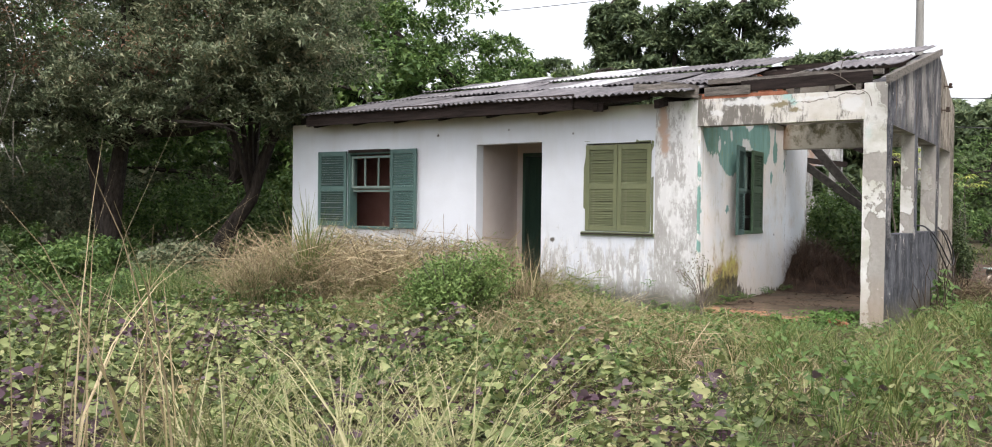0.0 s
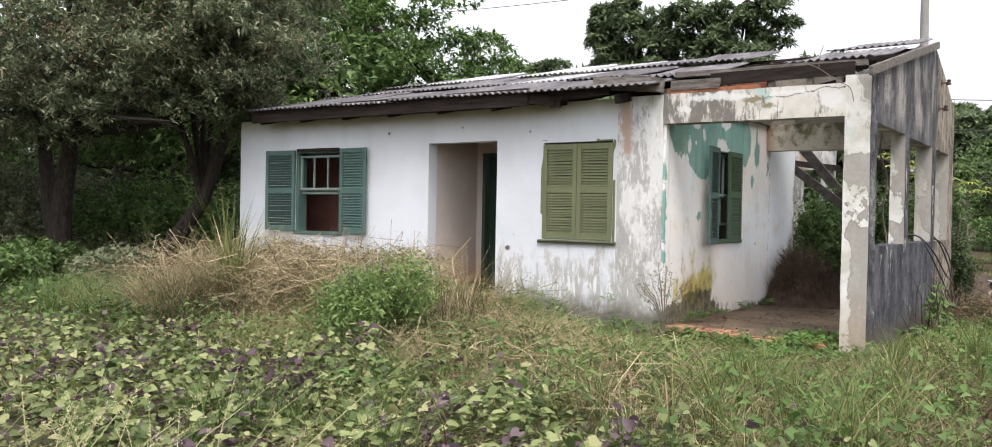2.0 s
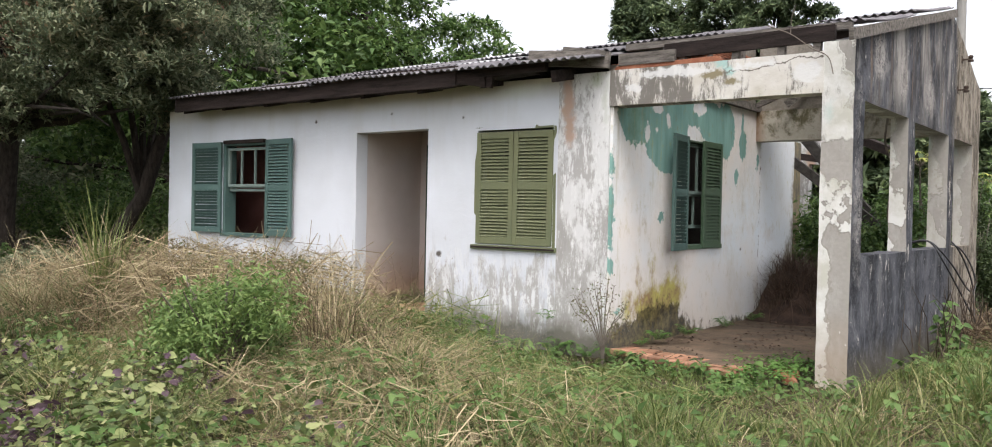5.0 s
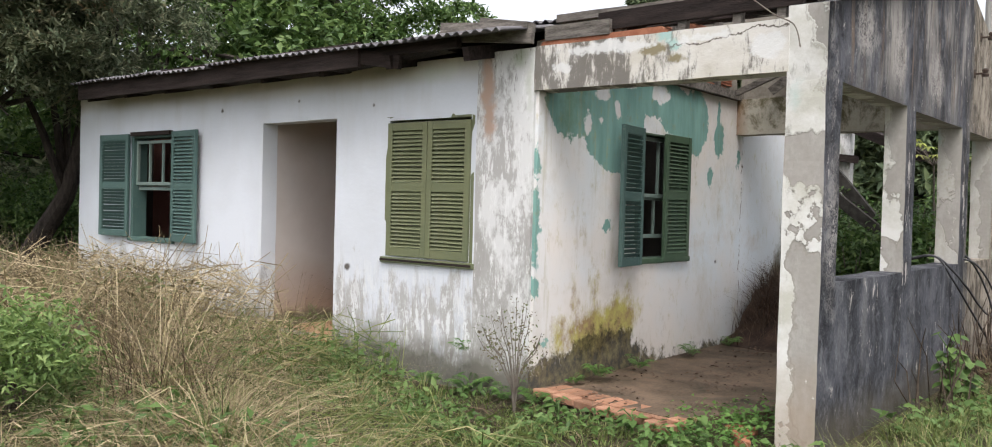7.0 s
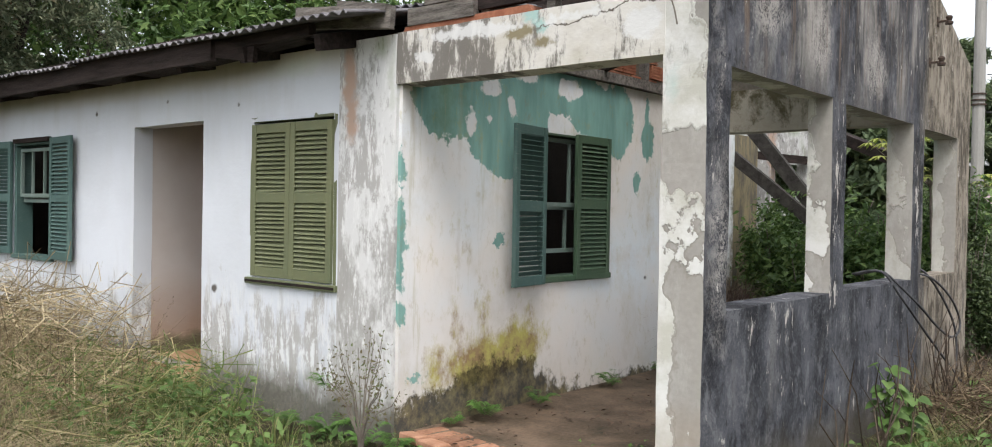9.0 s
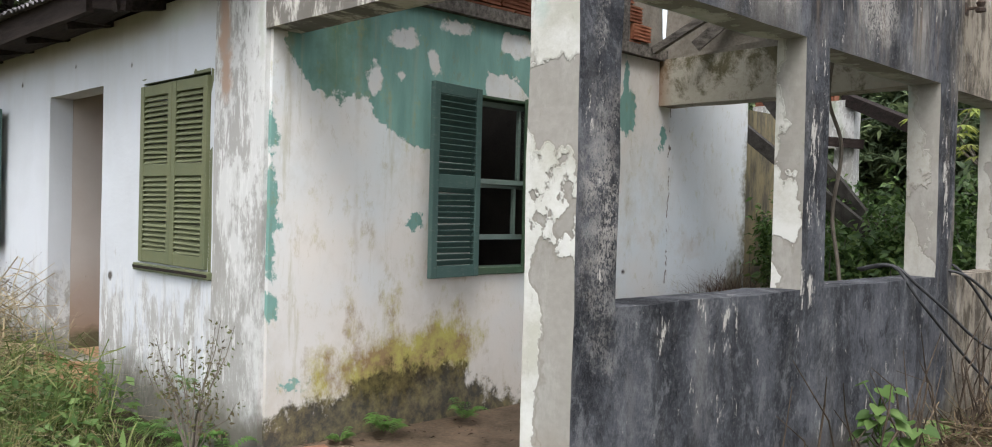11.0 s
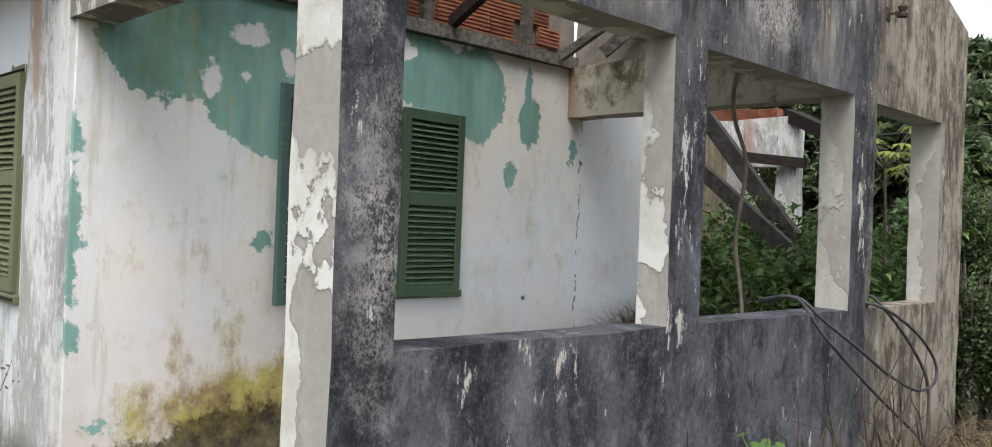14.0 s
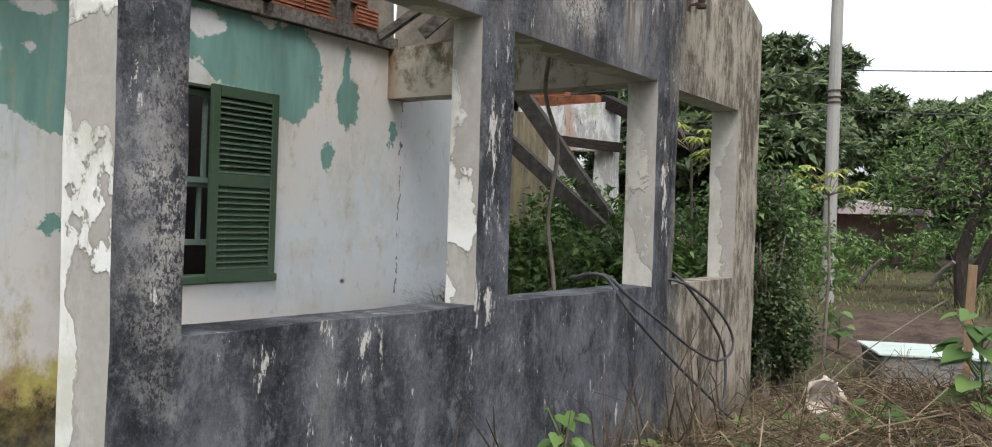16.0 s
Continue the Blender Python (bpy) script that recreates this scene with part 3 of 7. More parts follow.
M["ground"] = ground_paint()
M["heap"] = simple("crumbling_red_earth", (0.018, 0.012, 0.009), (0.075, 0.047, 0.034), 6, bump=1.0, fine=40)
M["soil"] = simple("ploughed_brown_soil", (0.024, 0.016, 0.012), (0.090, 0.062, 0.047), 4, bump=1.0, fine=25)
G = {}
G["vine"] = foliage("vine_leaf", [(0.0, (0.018, 0.030, 0.009)), (0.22, (0.058, 0.086, 0.025)), (0.48, (0.135, 0.172, 0.056)), (0.75, (0.225, 0.255, 0.100)), (0.92, (0.36, 0.34, 0.17)), (1.0, (0.28, 0.14, 0.06))], 0.55, 0.2)
G["purple"] = foliage("purple_vine_leaf", [(0.0, (0.045, 0.022, 0.032)), (0.5, (0.095, 0.055, 0.074)), (1.0, (0.19, 0.14, 0.155))])
G["grass"] = foliage("green_grass_blade", [(0.0, (0.045, 0.072, 0.016)), (0.4, (0.105, 0.145, 0.038)), (0.72, (0.205, 0.235, 0.080)), (0.9, (0.36, 0.31, 0.16)), (1.0, (0.43, 0.35, 0.20))])
G["straw"] = foliage("dry_grass_straw", [(0.0, (0.045, 0.033, 0.017)), (0.25, (0.15, 0.112, 0.060)), (0.5, (0.30, 0.237, 0.138)), (0.8, (0.48, 0.40, 0.255)), (0.9, (0.25, 0.22, 0.09)), (1.0, (0.11, 0.13, 0.04))], 0.7, 0.1)
G["bush"] = foliage("bright_bush_leaf", [(0.0, (0.040, 0.078, 0.020)), (0.5, (0.092, 0.165, 0.042)), (1.0, (0.18, 0.265, 0.085))])
G["bushleaf"] = foliage("lime_bush_leaf", [(0.0, (0.055, 0.100, 0.024)), (0.5, (0.145, 0.225, 0.065)), (1.0, (0.27, 0.35, 0.12))])
G["darktree"] = foliage("dark_tree_leaf", [(0.0, (0.040, 0.058, 0.030)), (0.45, (0.125, 0.155, 0.086)), (0.85, (0.28, 0.29, 0.18)), (1.0, (0.36, 0.23, 0.13))], 0.6)
G["cornerleaf"] = foliage("glossy_dark_small_leaf", [(0.0, (0.018, 0.030, 0.012)), (0.5, (0.048, 0.075, 0.026)), (0.85, (0.10, 0.13, 0.05)), (1.0, (0.17, 0.19, 0.08))], 0.45)
G["tree"] = foliage("fresh_tree_leaf", [(0.0, (0.026, 0.056, 0.016)), (0.5, (0.080, 0.145, 0.038)), (1.0, (0.20, 0.275, 0.085))])
G["fartree"] = foliage("far_tree_leaf", [(0.0, (0.046, 0.070, 0.038)), (0.5, (0.108, 0.150, 0.074)), (1.0, (0.22, 0.265, 0.125))], 0.7)
G["lime"] = foliage("yellow_green_leaf", [(0.0, (0.15, 0.20, 0.035)), (0.5, (0.25, 0.29, 0.06)), (1.0, (0.36, 0.37, 0.10))])
G["rust"] = foliage("rusty_bloom", [(0.0, (0.13, 0.07, 0.045)), (1.0, (0.25, 0.15, 0.09))])
G["twigs"] = foliage("brown_brushwood", [(0.0, (0.05, 0.035, 0.026)), (1.0, (0.15, 0.10, 0.07))], 0.8, 0.1)
G["weed"] = foliage("brown_weed_leaf", [(0.0, (0.09, 0.065, 0.04)), (0.5, (0.14, 0.12, 0.06)), (1.0, (0.10, 0.15, 0.045))], 0.7)
G["fern"] = foliage("fern_frond", [(0.0, (0.06, 0.13, 0.025)), (0.5, (0.10, 0.20, 0.045)), (1.0, (0.16, 0.27, 0.07))])
G["deadstalk"] = foliage("dead_brown_stalk", [(0.0, (0.04, 0.028, 0.018)), (0.5, (0.12, 0.085, 0.052)), (0.8, (0.22, 0.165, 0.10)), (1.0, (0.33, 0.265, 0.165))], 0.75, 0.15)
G["palestalk"] = foliage("pale_seeding_stalk", [(0.0, (0.18, 0.195, 0.08)), (0.5, (0.34, 0.33, 0.17)), (1.0, (0.52, 0.46, 0.30))], 0.7, 0.3)


# ---- mesh helpers ----
def box(bm, x0, x1, y0, y1, z0, z1, mat=0):
    v = [bm.verts.new(p) for p in ((x0, y0, z0), (x1, y0, z0), (x1, y1, z0), (x0, y1, z0), (x0, y0, z1), (x1, y0, z1), (x1, y1, z1), (x0, y1, z1))]
    for q in ((0, 3, 2, 1), (4, 5, 6, 7), (0, 1, 5, 4), (1, 2, 6, 5), (2, 3, 7, 6), (3, 0, 4, 7)):
        bm.faces.new([v[i] for i in q]).material_index = mat
    return v


def prism(bm, outline, axis, a, b, mat=0):
    """A plane outline of (u, v) points drawn out along an axis from a to b."""
    def at(u, v, w):
        return {0: (w, u, v), 1: (u, w, v), 2: (u, v, w)}[axis]
    lo, hi = [[bm.verts.new(at(u, v, w)) for u, v in outline] for w in (a, b)]
    n = len(outline)
    for i in range(n):
        bm.faces.new((lo[i], lo[(i + 1) % n], hi[(i + 1) % n], hi[i])).material_index = mat
    bm.faces.new(lo[::-1]).material_index = mat
    bm.faces.new(hi).material_index = mat
    bmesh.ops.recalc_face_normals(bm, faces=bm.faces)


def panel(bm, axis, us, vs, holes, a, b, mat=0):
    """A wall on a grid of cuts us x vs, between a and b along axis, with rectangular holes (u0, u1, v0, v1)."""
    def at(u, v, w):
        return {0: (w, u, v), 1: (u, w, v)}[axis]
    us, vs = sorted(us), sorted(vs)
    full = {}
    for i in range(len(us) - 1):
        for j in range(len(vs) - 1):
            cu, cv = (us[i] + us[i + 1]) / 2, (vs[j] + vs[j + 1]) / 2
            full[i, j] = not any(h[0] < cu < h[1] and h[2] < cv < h[3] for h in holes)
    made = {}

    def vert(i, j, k):
        if (i, j, k) not in made:
            made[i, j, k] = bm.verts.new(at(us[i], vs[j], (a, b)[k]))
        return made[i, j, k]
    for (i, j), solid in full.items():
        if not solid:
            continue
        for k in (0, 1):
            bm.faces.new([vert(i, j, k), vert(i + 1, j, k), vert(i + 1, j + 1, k), vert(i, j + 1, k)])
        for di, dj, e in ((-1, 0, ((i, j), (i, j + 1))), (1, 0, ((i + 1, j), (i + 1, j + 1))), (0, -1, ((i, j), (i + 1, j))), (0, 1, ((i, j + 1), (i + 1, j + 1)))):
            if not full.get((i + di, j + dj), False):
                (p, q), (r, s) = e
                bm.faces.new([vert(p, q, 0), vert(r, s, 0), vert(r, s, 1), vert(p, q, 1)])
    bmesh.ops.recalc_face_normals(bm, faces=bm.faces)
    for f in bm.faces:
        f.material_index = mat


def cuts(a, b, step, *more):
    n = max(1, round((b - a) / step))
    pts = [a + (b - a) * i / n for i in range(n + 1)]
    return sorted(set([p for p in pts[1:-1] if all(abs(p - m) > step * 0.3 for m in more)] + [a, b] + list(more)))


def worn(bm, amp=0.006, scale=2.5):
    """Uneven, hand-plastered faces and edges."""
    bm.normal_update()
    for v in bm.verts:
        n = noise.noise_vector(v.co * scale) + 0.5 * noise.noise_vector(v.co * scale * 4)
        v.co += n * amp


def mesh_of(name, bm, mats, smooth=False):
    me = bpy.data.meshes.new(name)
    bm.to_mesh(me)
    bm.free()
    for m in mats if isinstance(mats, (list, tuple)) else [mats]:
        me.materials.append(m)
    if smooth:
        me.shade_smooth()
    return me


def part(name, bm, material, parent, label=""):
    ob = new(name, mesh_of(name, bm, material))
    ob.parent = parent
    if label:
        ob["label"] = label
    return ob


def piece(name, me, parent, m):
    ob = new(name, me)
    ob.parent = parent
    ob.matrix_basis = m
    return ob


def structure(name, bm, mats, label, category, smooth=False):
    return tagged(new(name, mesh_of(name, bm, mats, smooth)), label, category, kind="structure")


def bar(bm, p, q, w, h, mat=0, twist=0.0):
    """A squared timber from p to q."""
    p, q = Vector(p), Vector(q)
    d = (q - p).normalized()
    side = d.cross(Vector((0, 0, 1)))
    side = side.normalized() if side.length > 1e-3 else Vector((1, 0, 0))
    up = side.cross(d)
    if twist:
        r = Matrix.Rotation(twist, 3, d)
        side, up = r @ side, r @ up
    n = max(2, int((q - p).length / 0.35) + 1)
    rings = []
    for i in range(n):
        c = p + (q - p) * i / (n - 1)
        j = noise.noise_vector(c * 3) * 0.008
        rings.append([bm.verts.new(c + j + side * sx * w / 2 + up * sz * h / 2) for sx, sz in ((-1, -1), (1, -1), (1, 1), (-1, 1))])
    for a, b in zip(rings, rings[1:]):
        for i in range(4):
            bm.faces.new((a[i], a[(i + 1) % 4], b[(i + 1) % 4], b[i])).material_index = mat
    bm.faces.new(rings[0][::-1]).material_index = mat
    bm.faces.new(rings[-1]).material_index = mat


def tube(bm, pts, radii, sides=8, mat=0):
    """A round, tapering limb along points."""
    rings, prev = [], None
    for i, p in enumerate(pts):
        p = Vector(p)
        d = (Vector(pts[min(i + 1, len(pts) - 1)]) - Vector(pts[max(i - 1, 0)])).normalized()
        side = d.cross(Vector((0.3, 0.2, 1)) if abs(d.z) < 0.9 else Vector((1, 0.2, 0))).normalized() if prev is None else (prev - d * prev.dot(d)).normalized()
        prev = side
        up = d.cross(side)
        r = radii[i] if isinstance(radii, (list, tuple)) else radii
        rings.append([bm.verts.new(p + (side * math.cos(a) + up * math.sin(a)) * r) for a in (2 * math.pi * k / sides for k in range(sides))])
    for a, b in zip(rings, rings[1:]):
        for k in range(sides):
            bm.faces.new((a[k], a[(k + 1) % sides], b[(k + 1) % sides], b[k])).material_index = mat
    bm.faces.new(rings[0][::-1]).material_index = mat
    bm.faces.new(rings[-1]).material_index = mat


def by_normal(bm, axis, sign, mat_on, mat_off):
    bm.normal_update()
    for f in bm.faces:
        f.material_index = mat_on if f.normal[axis] * sign > 0.7 else mat_off


# ---- plan, metres ----
FY, SX, GX = 10.82, -4.12, -1.90          # facade, porch side wall, outer gable face
LEFT, TOP = -11.45, 2.76
DOOR = (-7.57, -6.44, 0.24, 2.315)
W1 = (-10.16, -9.20, 1.05, 2.28)
W2 = (-5.73, -4.78, 1.09, 2.27)
W3 = (12.36, 13.32, 1.09, 2.25)


def roof_z(y):
    return 2.86 + 0.215 * (y - 10.40)


# ---- ground ----
def ground_height(x, y):
    h = 0.04 + 0.05 * noise.noise(Vector((x * 0.35, y * 0.35, 0))) + 0.02 * noise.noise(Vector((x * 1.7, y * 1.7, 3)))
    if -11.6 < x < -1.7 and 10.7 < y < 17:
        h = min(h, 0.06)
    far = max(0.0, math.hypot(x + 3, y - 8) - 25)
    return h + min(0.004 * far, 1.5)


def grid_axis(lo, hi, near_lo, near_hi, step):
    pts = [near_lo + step * i for i in range(int((near_hi - near_lo) / step) + 1)]
    for edge, sign, lim in ((near_lo, -1, lo), (near_hi, 1, hi)):
        d, p = step, edge
        while abs(p - lim) > 1e-6:
            d *= 1.5
            p = p + sign * d
            if (p - lim) * sign > 0:
                p = lim
            pts.append(p)
    return sorted(pts)


def build_ground():
    xs, ys = grid_axis(-700, 700, -18, 8, 0.4), grid_axis(-700, 700, -3, 28, 0.4)
    verts = [(x, y, ground_height(x, y)) for y in ys for x in xs]
    n = len(xs)
    faces = [(j * n + i, j * n + i + 1, (j + 1) * n + i + 1, (j + 1) * n + i) for j in range(len(ys) - 1) for i in range(n - 1)]
    me = bpy.data.meshes.new("ground")
    me.from_pydata(verts, [], faces)
    me.materials.append(M["ground"])
    me.shade_smooth()
    tagged(new("ground", me), "weedy brown soil ground of an overgrown yard", "ground", kind="structure")


build_ground()


# ---- house walls ----
def build_walls():
    bm = bmesh.new()
    panel(bm, 1, cuts(LEFT, -4.69, 0.3, W1[0], W1[1], DOOR[0], DOOR[1], W2[0], W2[1]), cuts(-0.1, TOP, 0.3, DOOR[2], DOOR[3], W1[2], W1[3], W2[2], W2[3]), [W1, DOOR, W2], FY, FY + 0.18)
    worn(bm, 0.004)
    structure("wall_front", bm, M["front"], "whitewashed plaster house front, grey and flaking low down", "wall")
    bm = bmesh.new()
    panel(bm, 1, cuts(-4.72, -4.15, 0.18), cuts(-0.1, TOP + 0.01, 0.2), [], FY - 0.003, FY + 0.26)
    worn(bm, 0.004)
    structure("wall_pilaster", bm, M["pilaster"], "weathered corner pilaster, patchy white, grey and pink plaster", "wall")
    bm = bmesh.new()
    panel(bm, 1, cuts(-4.15, -2.16, 0.25), [2.44, 2.55, 2.66, 2.775], [], FY, FY + 0.20)
    worn(bm, 0.006, 4)
    structure("wall_porch_lintel", bm, M["beam"], "cream plastered porch lintel with black streaks and a crack", "lintel")
    # porch side wall
    bm = bmesh.new()
    panel(bm, 0, cuts(FY + 0.025, 15.85, 0.3, W3[0], W3[1]), cuts(-0.1, 2.74, 0.3, W3[2], W3[3]), [W3], SX - 0.16, SX)
    worn(bm, 0.004)
    structure("wall_porch_side", bm, M["side"], "pale porch wall with peeling teal paint, moss and damp foot", "wall")
    bm = bmesh.new()
    panel(bm, 0, cuts(15.802, 17.6, 0.3), cuts(-0.1, 2.6, 0.3), [], -4.78, -4.62)
    worn(bm, 0.012, 3)
    structure("wall_ruin_side", bm, M["side"], "brown mossy stub of side wall behind the porch", "wall")
    # gable: column, parapet, posts, lintel and gable in one wall
    bm = bmesh.new()
    holes = [(11.05, 12.54, 1.12, 2.385), (12.80, 14.38, 1.12, 2.37), (14.69, 15.80, 1.12, 2.36)]
    panel(bm, 0, cuts(FY + 0.002, 16.28, 0.22, 11.05, 12.54, 12.80, 14.38, 14.69, 15.80), cuts(-0.1, 3.85, 0.2, 1.12, 2.36, 2.37, 2.385), holes, -2.10, GX)
    for v in bm.verts:
        if abs(v.co.x + 2.10) < 1e-4 and v.co.y < 11.051:
            v.co.x = -2.17
        elif abs(v.co.x + 2.10) < 1e-4 and 12.53 < v.co.y < 12.81:
            v.co.x = -2.06
        elif v.co.x > -1.95 and v.co.y < 10.83:
            v.co.x -= 0.018
    bmesh.ops.remove_doubles(bm, verts=bm.verts[:], dist=0.0005)
    for at, up in (((0, FY, 2.845), (0, -0.2466, 1)), ((0, 14.45, 3.74), (0, 0.36, 1))):
        cut = bmesh.ops.bisect_plane(bm, geom=bm.verts[:] + bm.edges[:] + bm.faces[:], plane_co=at, plane_no=up, clear_outer=True)
        bmesh.ops.holes_fill(bm, edges=[e for e in cut["geom_cut"] if isinstance(e, bmesh.types.BMEdge)])
    worn(bm, 0.007, 4)
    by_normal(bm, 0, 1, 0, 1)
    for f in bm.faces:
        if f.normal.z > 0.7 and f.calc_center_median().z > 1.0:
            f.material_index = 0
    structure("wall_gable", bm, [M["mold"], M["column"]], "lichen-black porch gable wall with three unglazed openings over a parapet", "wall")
    # tie beam across the porch
    bm = bmesh.new()
    panel(bm, 1, cuts(SX + 0.002, -2.105, 0.25), [2.375, 2.5, 2.63, 2.755], [], 14.42, 14.62)
    worn(bm, 0.006, 4)
    structure("wall_tie_beam", bm, M["tie"], "stained concrete tie beam across the porch", "beam")
    # entry recess: sides, back with a doorway, top
    bm = bmesh.new()
    box(bm, DOOR[0] - 0.12, DOOR[0], FY + 0.181, 11.95, 0.0, 2.5)
    box(bm, DOOR[1], DOOR[1] + 0.12, FY + 0.181, 11.95, 0.0, 2.5)
    structure("wall_entry", bm, M["recess"], "pinkish plastered sides of the entry recess", "wall")
    bm = bmesh.new()
    panel(bm, 1, [-7.69, -7.46, -6.56, -6.32], [0.0, 0.26, 2.25, 2.5], [(-7.46, -6.56, 0.26, 2.25)], 11.951, 12.07)
    structure("wall_entry_back", bm, M["recess"], "plastered back of the entry recess with a doorway", "wall")
    bm = bmesh.new()
    box(bm, DOOR[0] - 0.12, DOOR[1] + 0.12, FY + 0.181, 12.07, 2.5, 2.56)
    structure("ceiling_entry", bm, M["recess"], "plastered ceiling of the entry recess", "ceiling")
    bm = bmesh.new()
    box(bm, DOOR[0], DOOR[1], FY - 0.02, 12.3, 0.0, 0.24)
    worn(bm, 0.01)
    structure("floor_entry", bm, M["stepclay"], "worn orange cement floor of the entry", "floor")
    # rooms behind
    bm = bmesh.new()
    panel(bm, 1, cuts(LEFT + 0.16, -7.7, 0.6), [0.0, 1.3, 2.7], [], 11.75, 11.85)
    structure("wall_room_red", bm, M["inside"], "brick-red plastered wall of an inner room", "wall")
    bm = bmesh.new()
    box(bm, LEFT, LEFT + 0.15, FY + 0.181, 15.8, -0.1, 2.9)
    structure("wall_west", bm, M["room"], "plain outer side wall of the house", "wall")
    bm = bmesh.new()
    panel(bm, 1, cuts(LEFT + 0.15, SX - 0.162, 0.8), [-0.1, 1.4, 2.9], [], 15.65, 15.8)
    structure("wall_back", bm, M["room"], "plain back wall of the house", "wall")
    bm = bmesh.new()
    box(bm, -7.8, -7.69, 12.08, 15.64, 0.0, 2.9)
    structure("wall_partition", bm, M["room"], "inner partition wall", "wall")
    bm = bmesh.new()
    box(bm, LEFT + 0.15, SX - 0.162, 12.31, 15.64, 0.0, 0.2)
    structure("floor", bm, M["cement"], "dusty concrete floor of the dark rooms", "floor")


build_walls()


# ---- roof ----
def sheet_mesh(name, width, length, mat, sag, chip):
    """A corrugated sheet, thick enough to show its edge; the foot may be chipped."""
    per, amp, thick, rnd = 0.0915, 0.013, 0.008, random.Random(chip)
    nu, nv = int(width / per * 6) + 1, 5
    bm = bmesh.new()
    rows = {}
    for k in (0, 1):
        for j in range(nv):
            for i in range(nu):
                u, v = width * i / (nu - 1), length * j / (nv - 1)
                z = amp * math.sin(2 * math.pi * u / per) - sag * math.sin(math.pi * j / (nv - 1)) - thick * k
                if j == 0 and chip:
                    v += 0.06 * max(0, noise.noise(Vector((u * 5, chip, 0)))) + 0.008 * rnd.random()
                rows[k, j, i] = bm.verts.new((u, v, z))
    for j in range(nv - 1):
        for i in range(nu - 1):
            bm.faces.new([rows[0, j, i], rows[0, j, i + 1], rows[0, j + 1, i + 1], rows[0, j + 1, i]])
            bm.faces.new([rows[1, j, i], rows[1, j + 1, i], rows[1, j + 1, i + 1], rows[1, j, i + 1]])
    for i in range(nu - 1):
        for j in (0, nv - 1):
            bm.faces.new([rows[0, j, i], rows[1, j, i], rows[1, j, i + 1], rows[0, j, i + 1]])
    for j in range(nv - 1):
        for i in (0, nu - 1):
            bm.faces.new([rows[0, j, i], rows[0, j + 1, i], rows[1, j + 1, i], rows[1, j, i]])
    bmesh.ops.recalc_face_normals(bm, faces=bm.faces)
    return mesh_of(name, bm, mat)


